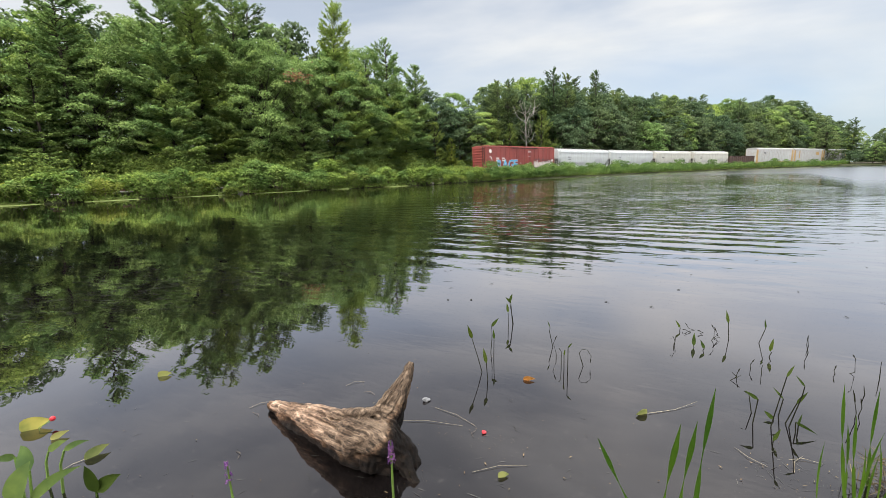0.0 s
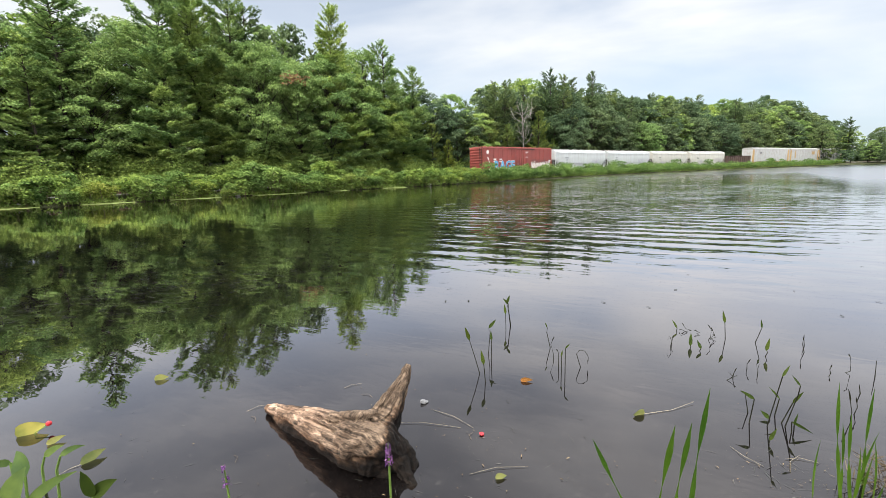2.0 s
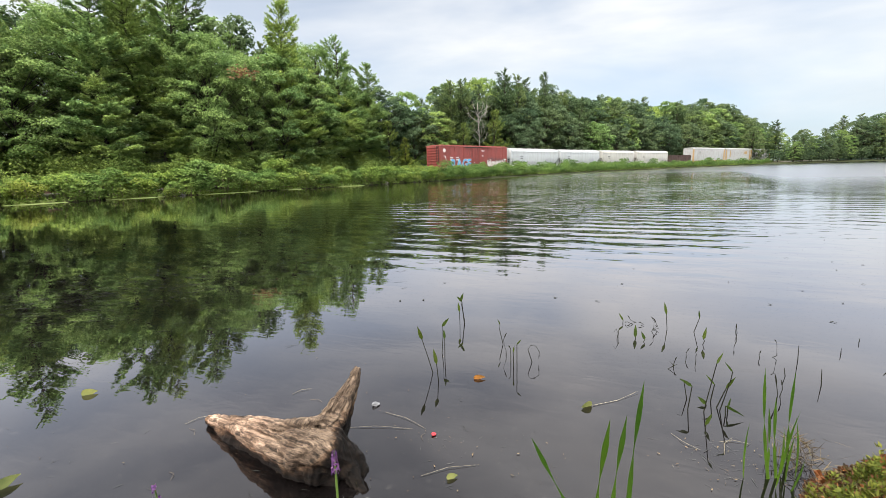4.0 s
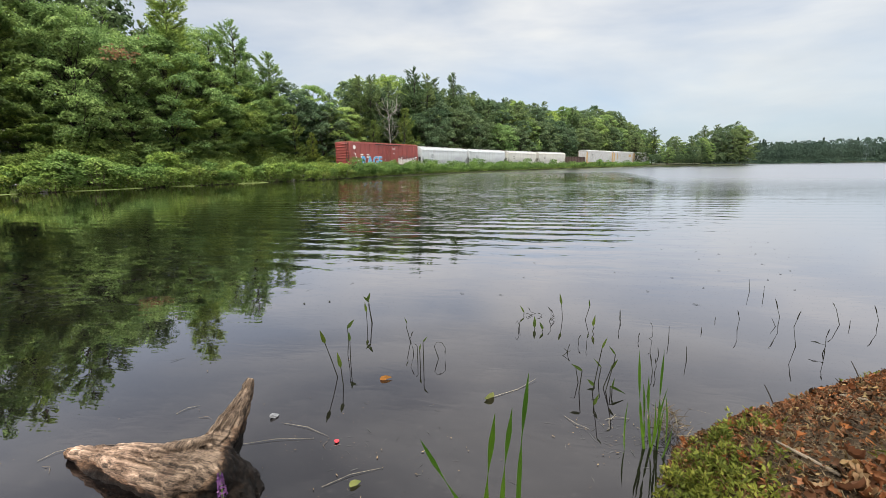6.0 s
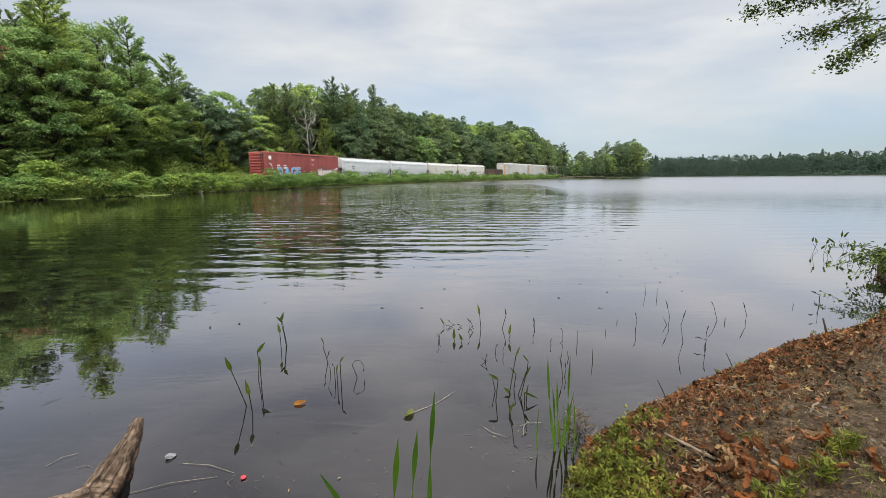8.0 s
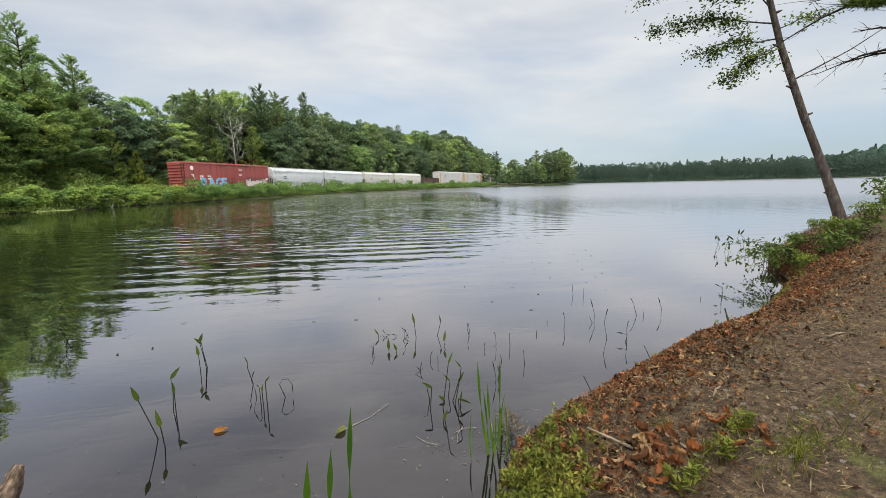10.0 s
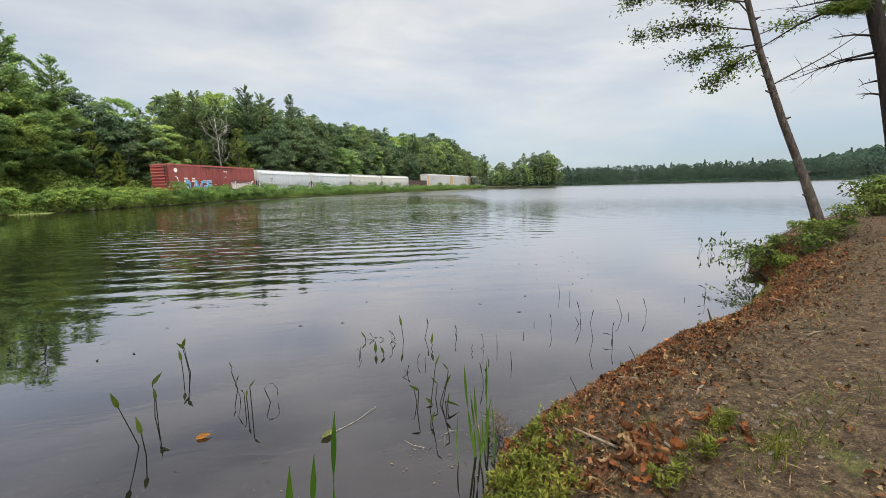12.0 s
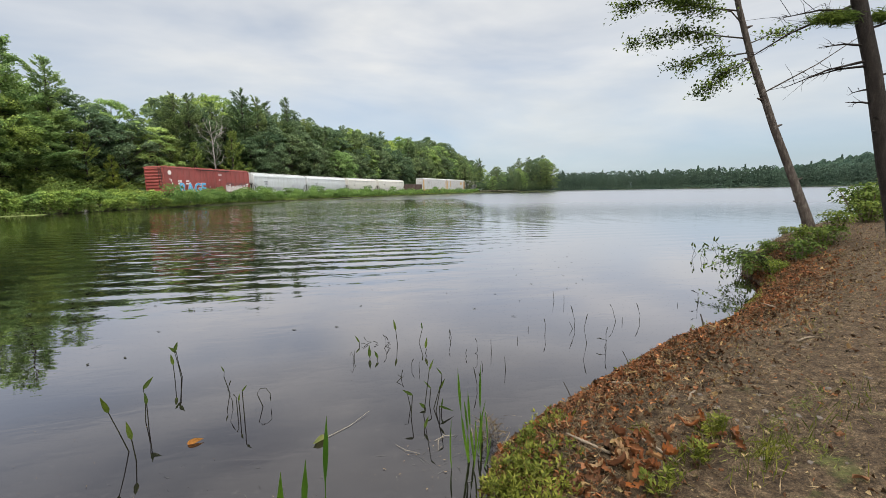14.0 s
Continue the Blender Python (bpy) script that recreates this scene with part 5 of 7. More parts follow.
    for i in range(3):
        x = -4.3 + i * 4.3
        bm = bmesh.new()
        a = [bm.verts.new((x + dx, y, 1.24)) for dx, y in ((-1.9, -1.4), (1.9, -1.4), (1.9, 1.4), (-1.9, 1.4))]
        b = [bm.verts.new((x + dx, y, 0.45)) for dx, y in ((-0.5, -0.6), (0.5, -0.6), (0.5, 0.6), (-0.5, 0.6))]
        for j in range(4):
            bm.faces.new((a[j], a[(j + 1) % 4], b[(j + 1) % 4], b[j]))
        bm.faces.new(b)
        part("discharge_bay", bm, mat, car)
    for x in (-7.3, 7.3):
        bogie(car, x)
    coupler(car, -hl, -1)
    coupler(car, hl, 1)
    y = -1.645
    bars(car, "lettering", M_INK, [(-6.2, -5.9, 2.85, 3.02), (-5.8, -5.5, 2.85, 3.02), (-5.4, -5.15, 2.85, 3.02), (-6.1, -5.85, 2.45, 2.6), (-5.75, -5.2, 2.45, 2.6), (5.6, 6.6, 1.5, 1.62)], y)
    scribble(car, M_VIOLET, seed, -5.8, -0.8, 1.45, 2.1, y, 9, 0.05, label="faint violet spray-painted tag")
    scribble(car, M_VIOLET, seed + 1, 3.4, 6.6, 1.7, 2.7, y, 7, 0.05, label="faint grey spray-painted tag")
    return car


def gondola():
    car = thing("gondola_car", "low dark brown open gondola freight car", "railway car")
    hl = 7.6
    bm = bmesh.new()
    for y in (-1.45, 1.45):
        box(bm, -hl, hl, y - 0.05, y + 0.05, 1.0, 3.1)
    for x in (-hl, hl):
        box(bm, x - 0.05, x + 0.05, -1.45, 1.45, 1.0, 3.1)
    box(bm, -hl, hl, -1.45, 1.45, 0.95, 1.1)
    body = part("body", bm, M_GON, car)
    for i in range(13):
        x = -hl + 0.15 + i * (2 * hl - 0.3) / 12
        bm = bmesh.new()
        box(bm, x - 0.09, x + 0.09, -1.62, -1.49, 1.0, 3.05, 0.02)
        part("rib", bm, M_GON, body)
    bm = bmesh.new()
    for y in (-1.5, 1.5):
        box(bm, -hl, hl, y - 0.1, y + 0.1, 3.05, 3.2, 0.02)
    part("top_rail", bm, M_GON, car)
    for x in (-5.6, 5.6):
        bogie(car, x)
    coupler(car, -hl, -1)
    coupler(car, hl, 1)
    return car


def autorack(label, tag):
    car = thing("autorack_car", label, "railway car", "autorack cars")
    hl, w = 13.7, 1.5
    bm = bmesh.new()
    box(bm, -hl + 0.05, hl - 0.05, -w, w, 1.0, 5.3)
    body = part("body", bm, M_RACK, car)
    for i in range(22):
        x0 = -hl + 1.25 + i * (2 * hl - 2.5) / 22
        x1 = x0 + (2 * hl - 2.5) / 22
        bm = bmesh.new()
        box(bm, x0 + 0.03, x1 - 0.03, -w - 0.05, -w + 0.01, 1.35, 5.1, 0.02)
        part("side_panel", bm, M_RACK, body)
    for x in (-hl, hl):
        sx = -1 if x < 0 else 1
        for k in range(2):
            bm = bmesh.new()
            a = x - sx * (0.08 + 0.6 * k)
            box(bm, min(a, a - sx * 0.55), max(a, a - sx * 0.55), -w - 0.08, w + 0.08, 1.0, 5.15, 0.03)
            part("end_door", bm, M_AMBER, car, "amber-yellow end door")
    bm = bmesh.new()
    pr = [(-w - 0.1, 5.1), (-w - 0.05, 5.45), (-0.9, 5.72), (0.9, 5.72), (w + 0.05, 5.45), (w + 0.1, 5.1)]
    rows = [[bm.verts.new((x, y, z)) for y, z in pr] for x in (-hl, hl)]
    for i in range(6):
        bm.faces.new((rows[0][i], rows[0][(i + 1) % 6], rows[1][(i + 1) % 6], rows[1][i]))
    bm.faces.new(rows[0])
    bm.faces.new(rows[1][::-1])
    part("roof", bm, M_RACKTOP, car, "pale corrugated roof")
    bm = bmesh.new()
    box(bm, -hl, hl, -w - 0.08, -w + 0.2, 0.85, 1.3)
    box(bm, -hl, hl, w - 0.2, w + 0.08, 0.85, 1.3)
    part("side_sill", bm, M_AMBER if tag == 0 else M_RACK, car)
    for x in (-10.2, 10.2):
        bogie(car, x)
    coupler(car, -hl, -1)
    coupler(car, hl, 1)
    if tag == 0:
        bars(car, "lettering", M_INK, [(-8.5, -7.2, 4.1, 4.3), (-8.4, -7.3, 3.8, 3.95)], -w - 0.055)
    elif tag == 1:
        bars(car, "emblem", M_AMBER, [(-9.5, -8.6, 2.3, 4.8), (6.5, 9.5, 3.4, 4.5)], -w - 0.055, "amber painted emblem panel")
    else:
        scribble(car, M_INK, 12, -11.5, 10.5, 1.6, 4.8, -w - 0.055, 9, 0.42, label="huge dark block graffiti")
    return car


def couple(car, s, length):
    """Stands a car on the rails with its middle at s + length / 2."""
    a, b = track(s + length * 0.2), track(s + length * 0.8)
    turn = math.degrees(math.atan2(b[1] - a[1], b[0] - a[0]))
    m = pose((a[0] + b[0]) / 2, (a[1] + b[1]) / 2, RAIL, 0, 0, turn)
    car.matrix_basis = m
    return m


s = 48.6
couple(boxcar(), s, 19.8)
s += 19.8
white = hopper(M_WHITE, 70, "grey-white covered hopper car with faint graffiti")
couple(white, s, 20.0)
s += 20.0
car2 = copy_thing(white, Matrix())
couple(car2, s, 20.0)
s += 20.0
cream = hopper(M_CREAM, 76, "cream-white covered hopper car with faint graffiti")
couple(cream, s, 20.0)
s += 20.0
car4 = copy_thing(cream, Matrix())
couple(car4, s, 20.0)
s += 20.0
couple(gondola(), s, 16.4)
s += 16.4
for i, label in enumerate(("grey autorack car with amber-yellow ends", "grey autorack car with amber emblem panels", "grey autorack car with huge dark graffiti")):
    couple(autorack(label, i), s, 28.4)
    s += 28.4

# ---------------------------------------------------------------- the near shore: driftwood


def wood_mat():
    """Grey weathered fibres that run along the beak below and up the horn above."""
    k = Mat("weathered_wood")
    co = k.coord("Object")
    warp = k.noise(7.0, 4.0, 0.6, co)

    def grain(axis, scales, fine):
        al = k.node("ShaderNodeMapping", Rotation=axis)
        k.link(co, al.inputs["Vector"])
        st = k.node("ShaderNodeMapping", Scale=scales)
        k.link(al.outputs[0], st.inputs["Vector"])
        add = k.node("ShaderNodeVectorMath")
        add.operation = "ADD"
        sc = k.node("ShaderNodeVectorMath")
        sc.operation = "SCALE"
        sc.inputs["Scale"].default_value = fine
        k.link(warp, sc.inputs[0])
        k.link(st.outputs[0], add.inputs[0])
        k.link(sc.outputs[0], add.inputs[1])
        return k.noise(1.6, 9.0, 0.78, add.outputs[0])

    low = grain((0, 0, radians(33)), (0.75, 36.0, 32.0), 0.35)
    high = grain((radians(42.7), radians(-27.5), 0), (42.0, 42.0, 2.0), 0.5)
    sep = k.node("ShaderNodeSeparateXYZ")
    k.link(k.place(), sep.inputs[0])
    up = k.node("ShaderNodeMapRange")
    for i, v in ((1, 0.235), (2, 0.29), (3, 0.0), (4, 1.0)):
        up.inputs[i].default_value = v
    k.link(k.maths("ADD", sep.outputs[2], k.maths("MULTIPLY", k.maths("SUBTRACT", warp, 0.5), 0.10)), up.inputs[0])
    fib = k.maths("ADD", k.maths("MULTIPLY", low, k.maths("SUBTRACT", 1.0, up.outputs[0])), k.maths("MULTIPLY", high, up.outputs[0]))
    blot = k.noise(5.0, 6.0, 0.65, co)
    col = k.ramp(fib, [(0.37, (0.006, 0.005, 0.004)), (0.44, (0.060, 0.046, 0.036)), (0.53, (0.185, 0.145, 0.115)), (0.68, (0.44, 0.36, 0.295))])
    col = k.mix(col, k.ramp(blot, [(0.36, (0.42, 0.37, 0.33)), (0.60, (1.12, 1.06, 1.0))]), 1.0, "MULTIPLY")
    # the beak is bare pinkish wood, the knotted crown keeps a brown weathered skin
    bare = k.node("ShaderNodeMapRange")
    for i, v in ((1, -0.76), (2, -0.54), (3, 0.0), (4, 1.0)):
        bare.inputs[i].default_value = v
    k.link(k.maths("ADD", sep.outputs[0], k.maths("MULTIPLY", k.maths("SUBTRACT", blot, 0.5), 0.5)), bare.inputs[0])
    col = k.mix(col, k.ramp(bare.outputs[0], [(0.0, (1.30, 1.18, 1.10)), (1.0, (0.70, 0.67, 0.62))]), 1.0, "MULTIPLY")
    # wood that lies lowest is wet, brown and dark; the flank's shade is painted in too
    wet_shade = k.node("ShaderNodeMapRange")
    for i, v in ((1, 0.050), (2, 0.115), (3, 0.0), (4, 1.0)):
        wet_shade.inputs[i].default_value = v
    beak = k.node("ShaderNodeMapRange")
    for i, v in ((1, -1.2), (2, -0.60), (3, 0.050), (4, 0.0)):
        beak.inputs[i].default_value = v
    k.link(sep.outputs[0], beak.inputs[0])
    # the root side is darkened higher up, for wetness and shade together
    root = k.node("ShaderNodeMapRange")
    for i, v in ((1, -0.48), (2, -0.28), (3, 0.0), (4, 0.15)):
        root.inputs[i].default_value = v
    k.link(sep.outputs[0], root.inputs[0])
    k.link(k.maths("ADD", k.maths("SUBTRACT", k.maths("ADD", sep.outputs[2], beak.outputs[0]), root.outputs[0]), k.maths("MULTIPLY", k.maths("SUBTRACT", blot, 0.5), 0.14)), wet_shade.inputs[0])
    col = k.mix(col, k.ramp(wet_shade.outputs[0], [(0.0, (0.05, 0.042, 0.036)), (0.40, (0.20, 0.165, 0.135)), (0.75, (0.75, 0.66, 0.58)), (1.0, (1.0, 1.0, 1.0))]), 1.0, "MULTIPLY")
    h = k.maths("ADD", k.maths("MULTIPLY", fib, 0.8), k.maths("MULTIPLY", blot, 0.2))
    k.principled(col, 0.85, 0.0, h, 1.0, 0.015)
    return k.m


def grooved(bm, r, pts, radii, seg=48, depth=0.10, cracks=5, flat=1.0):
    """A worn limb whose fibres run along it as ridges and cracks."""
    n = 26
    pts = [Vector(p) for p in pts]
    groove = sum(np.sin(np.arange(seg) * 6.2832 / seg * f + r.uniform(0, 6.28)) / (1 + 0.12 * f) for f in (3, 5, 8, 13))
    groove = groove / np.abs(groove).max()
    cut = np.zeros(seg)
    for c in r.randint(0, seg, cracks):
        cut[c] = 1.0
    rings = []
    for i in range(n):
        t = i / (n - 1)
        p, q = along(pts, t), along(pts, min(1, t + 0.02)) - along(pts, max(0, t - 0.02))
        rad = float(np.interp(t * (len(radii) - 1), range(len(radii)), radii))
        m = q.normalized().to_track_quat("Z", "Y").to_matrix()
        turn = 0.5 * t
        ring = []
        for j in range(seg):
            a = 6.2832 * j / seg + turn
            k = rad * (1 + depth * groove[j] * (0.6 + 0.4 * math.sin(5 * t + j)) - 0.22 * cut[j] + r.normal(0, 0.012))
            ring.append(bm.verts.new(p + m @ Vector((k * math.cos(a), k * math.sin(a) * flat, 0))))
        rings.append(ring)
    for a, b in zip(rings, rings[1:]):
        for j in range(seg):
            bm.faces.new((a[j], a[(j + 1) % seg], b[(j + 1) % seg], b[j]))
    bm.faces.new(rings[-1])
    bm.faces.new(rings[0][::-1])


def driftwood():
    bm = bmesh.new()
    r = np.random.RandomState(91)
    # the long beak, the knotted crown, the upright horn and roots under water
    grooved(bm, r, [(-1.20, 2.70, 0.030), (-1.08, 2.615, 0.055), (-0.93, 2.50, 0.075), (-0.76, 2.37, 0.085), (-0.58, 2.24, 0.085), (-0.42, 2.15, 0.08)],
            [0.026, 0.046, 0.070, 0.105, 0.14, 0.15], 56, 0.12, 9)
    grooved(bm, r, [(-0.64, 2.30, 0.04), (-0.50, 2.18, 0.09), (-0.37, 2.12, 0.10), (-0.28, 2.12, 0.04)], [0.08, 0.15, 0.155, 0.10], 48, 0.15, 8)
    grooved(bm, r, [(-0.43, 2.19, 0.09), (-0.345, 2.28, 0.185), (-0.285, 2.37, 0.27), (-0.235, 2.44, 0.36), (-0.212, 2.475, 0.418)],
            [0.145, 0.092, 0.060, 0.038, 0.020], 44, 0.16, 8)
    grooved(bm, r, [(-0.36, 2.16, 0.14), (-0.26, 2.12, 0.06), (-0.20, 2.06, -0.06)], [0.10, 0.07, 0.05], 32, 0.15, 4)
    grooved(bm, r, [(-0.40, 2.06, 0.15), (-0.42, 2.02, 0.09), (-0.43, 2.0, 0.02)], [0.03, 0.055, 0.04], 24, 0.15, 3)
    # a burl on the crown, a ridge that runs from the beak into the horn, and a gnarled root behind
    grooved(bm, r, [(-0.52, 2.09, 0.10), (-0.47, 2.085, 0.17), (-0.42, 2.12, 0.215)], [0.075, 0.075, 0.030], 28, 0.22, 5)
    grooved(bm, r, [(-0.74, 2.34, 0.155), (-0.60, 2.24, 0.215), (-0.48, 2.19, 0.245), (-0.37, 2.22, 0.25)], [0.012, 0.034, 0.040, 0.025], 24, 0.25, 4)
    # the underside is hollowed back from the water
    for v in bm.verts:
        if v.co.z < 0.17:
            v.co += Vector((0.06, 0.16, 0.0)) * (0.17 - max(v.co.z, -0.05)) * min(1.0, (v.co.x + 1.25) * 1.6)
    # the soaked underside, down to the water all along the beak
    grooved(bm, r, [(-1.19, 2.705, 0.010), (-1.0, 2.525, 0.0), (-0.83, 2.405, 0.0), (-0.655, 2.265, 0.0), (-0.515, 2.165, 0.0), (-0.40, 2.105, 0.0), (-0.29, 2.07, 0.0)],
            [0.018, 0.042, 0.052, 0.060, 0.064, 0.066, 0.060], 32, 0.14, 5)
    grooved(bm, r, [(-0.30, 2.10, 0.09), (-0.235, 2.06, 0.03), (-0.17, 1.96, -0.03)], [0.075, 0.05, 0.03], 24, 0.2, 4)
    ob = part("driftwood", bm, wood_mat(), None, "", True)
    rm = ob.modifiers.new("fuse", "REMESH")
    rm.mode, rm.voxel_size, rm.use_smooth_shade = "VOXEL", 0.0055, True
    tx1 = bpy.data.textures.new("gnarls", "CLOUDS")
    tx1.noise_scale, tx1.noise_depth = 0.17, 2
    d1 = ob.modifiers.new("gnarls", "DISPLACE")
    d1.texture, d1.strength, d1.mid_level, d1.texture_coords = tx1, 0.024, 0.5, "LOCAL"
    tx2 = bpy.data.textures.new("knots", "CLOUDS")
    tx2.noise_scale, tx2.noise_depth = 0.06, 4
    d2 = ob.modifiers.new("knots", "DISPLACE")
    d2.texture, d2.strength, d2.mid_level, d2.texture_coords = tx2, 0.030, 0.5, "LOCAL"
    tagged(ob, "weathered grey driftwood stump with a pointed horn in the water", "driftwood")


driftwood()

# ---------------------------------------------------------------- water plants


def blade_mesh(name, pts, widths, mat, normal=(0, -1, 0.25), fold=0.18):
    """A long leaf along a line of points, folded at its midrib."""
    bm = bmesh.new()
    rows = []
    for i, p in enumerate(pts):
        p = Vector(p)
        d = (Vector(pts[min(i + 1, len(pts) - 1)]) - Vector(pts[max(i - 1, 0)])).normalized()
        s = d.cross(Vector(normal))
        s = s.normalized() if s.length > 1e-6 else Vector((1, 0, 0))
        n = s.cross(d)
        w = widths[i] / 2
        rows.append([bm.verts.new(p - s * w + n * w * fold), bm.verts.new(p), bm.verts.new(p + s * w + n * w * fold)])
    for a, b in zip(rows, rows[1:]):
        for j in (0, 1):
            bm.faces.new((a[j], a[j + 1], b[j + 1], b[j]))
    return mesh_of(name, bm, mat, True)


def leaf_on(parent, name, base, tip, width, mat, bend=0.12, label="", n=6, blunt=0.35):
    base, tip = Vector(base), Vector(tip)
    ln = (tip - base).length
    pts, ws = [], []
    for i in range(n + 1):
        t = i / n
        pts.append(base.lerp(tip, t) + Vector((0, 0, 1)) * bend * ln * math.sin(math.pi * t))
        ws.append(width * max(0.04, math.sin(math.pi * min(1, t ** 0.62 * (1 - blunt * 0.1) + 0.06)) ** 0.8))
    ob = new(name, blade_mesh(name, pts, ws, mat))
    ob.parent = parent
    return tagged(ob, label)


def pickerel(x, y, bends, wide=0.036):
    """One stem out of the water, bent where it was broken, with an arrow-shaped leaf at its end: sideways and up from its foot."""
    ob = thing("pickerelweed", "thin pickerelweed stem with a small arrow-shaped green leaf", "water plant", "pickerelweed in the shallows", (x, y, 0), -math.degrees(math.atan2(x, y)))
    pts = [Vector((u, 0.12 * u * (-1) ** i, v)) for i, (u, v) in enumerate(bends)]
    bm = bmesh.new()
    line = [Vector((0, 0, -0.12)), Vector((0, 0, 0))] + pts[:-1]
    tube(bm, line, [0.0036, 0.0034] + [0.0031 - 0.0009 * i / len(pts) for i in range(len(pts) - 1)], 5)
    part("stem", bm, M_STEM, ob)
    # the leaf leans back, so that its underside faces the water
    tip = pts[-1] + Vector((0, 0.32, -0.10)) * (pts[-1] - line[-1]).length
    leaf_on(ob, "leaf", line[-1], tip, wide * 0.82, M_PICK, 0.02)
    return ob


for x, y, bends, wd in ((0.28, 3.17, [(-0.031, 0.125), (-0.075, 0.275), (-0.108, 0.387)], 0.036), (0.31, 3.03, [(-0.010, 0.14), (-0.031, 0.252)], 0.034),
                        (0.39, 3.53, [(0.011, 0.134), (0.008, 0.24), (0.070, 0.311)], 0.034), (0.40, 3.40, [(0.003, 0.18), (-0.003, 0.262)], 0.026),
                        (0.64, 4.17, [(-0.002, 0.145), (-0.015, 0.244)], 0.032), (0.70, 4.23, [(-0.017, 0.131), (-0.025, 0.226), (-0.081, 0.289)], 0.030),
                        (0.69, 4.21, [(-0.011, 0.116), (-0.030, 0.245), (-0.002, 0.327)], 0.034), (2.15, 3.53, [(-0.003, 0.015), (-0.005, 0.131)], 0.036)):
    pickerel(x, y, bends, wd)
for x, y, bends, wd in ((2.18, 3.45, [(0.009, 0.022), (-0.024, 0.092)], 0.030), (2.55, 3.68, [(-0.013, 0.153), (-0.036, 0.268)], 0.030), (2.75, 3.58, [(0.037, 0.143), (0.025, 0.226)], 0.018),
                        (2.63, 3.30, [(0.013, 0.041), (0.002, 0.051), (0.017, 0.160)], 0.032), (1.85, 2.39, [(0.014, 0.161), (-0.058, 0.191)], 0.026), (1.93, 2.35, [(0.012, 0.092), (0.046, 0.336), (0.076, 0.409)], 0.018),
                        (1.99, 2.41, [(-0.001, 0.012), (-0.050, 0.045)], 0.030), (1.82, 2.19, [(0.001, 0.020), (0.028, 0.098)], 0.024), (2.04, 2.38, [(0.042, 0.143), (0.086, 0.233)], 0.022)):
    pickerel(x, y, bends, wd)
for x, y, bends, wd in ((2.03, 2.34, [(0.043, 0.220), (0.048, 0.280), (0.003, 0.331)], 0.014), (2.02, 2.28, [(-0.004, 0.069), (0.095, 0.030)], 0.020), (2.06, 2.46, [(0.014, 0.119), (-0.043, 0.175)], 0.015),
                        (0.92, 3.16, [(-0.002, 0.125), (0.005, 0.177)], 0.016), (0.94, 3.13, [(-0.001, 0.201), (0.034, 0.245)], 0.014), (0.95, 3.62, [(-0.031, 0.144), (-0.027, 0.183), (-0.049, 0.239)], 0.012),
                        (2.24, 3.92, [(0.002, 0.030), (-0.043, 0.102)], 0.022), (2.05, 2.30, [(-0.001, 0.042), (0.011, 0.113)], 0.014)):
    pickerel(x, y, bends, wd)


def bent_stem(seed, x, y, tall, kink=0.5):
    """A bare, broken stem standing in the water."""
    r = np.random.RandomState(seed)
    ob = thing("withered_reed", "thin dark broken reed standing in the water", "water plant", "broken stems in the shallows", (x, y, 0))
    bm = bmesh.new()
    a = r.uniform(0, 6.28)
    d = Vector((math.cos(a), math.sin(a), 0))
    p1 = Vector((0, 0, tall * 0.55)) + d * tall * 0.12
    p2 = p1 + d * tall * r.uniform(-0.35, 0.35) + Vector((0, 0, tall * 0.45))
    pts = [(0, 0, -0.1), p1 * 0.5, p1, p2]
    rad = [0.0030, 0.0028, 0.0024, 0.0016]
    if r.uniform() < kink:
        pts.append(p2 + d * tall * 0.14 * r.choice([-1, 1]) + Vector((0, 0, -tall * r.uniform(0.05, 0.5))))
        rad.append(0.0018)
    tube(bm, pts, rad, 4)
    part("stem", bm, M_STEM, ob)
    if r.uniform() < 0.55:
        leaf_on(ob, "withered_leaf", p2, p2 + Vector((r.normal(0, .02), r.normal(0, .02), 0.06)), 0.008, M_STEM)


STEMS = [(1.98, 3.55, 0.10), (2.02, 3.6, 0.08), (2.35, 3.0, 0.08)]
for i, (x, y, t) in enumerate(STEMS):
    bent_stem(200 + i, x, y, t, 0.8)


def kinked_stem(x, y, turns):
    """A dead stem that leans and breaks where the plan says: sideways and up from its foot."""
    ob = thing("withered_reed", "thin dark kinked reed stem standing in the water", "water plant", "broken stems in the shallows", (x, y, 0), -math.degrees(math.atan2(x, y)))
    bm = bmesh.new()
    n = len(turns)
    pts = [Vector((-turns[0][0] * 0.3, 0, -0.10)), Vector((0, 0, 0))] + [Vector((u, 0.25 * u * (-1) ** i, max(v, 0.008))) for i, (u, v) in enumerate(turns)]
    tube(bm, pts, [0.0032, 0.0032] + [0.0029 - 0.0012 * (i + 1) / n for i in range(n)], 4)
    part("stem", bm, M_STEM, ob)
    if n > 1:
        leaf_on(ob, "withered_leaf", pts[-2].lerp(pts[-1], 0.4), pts[-1], 0.008, M_STEM)


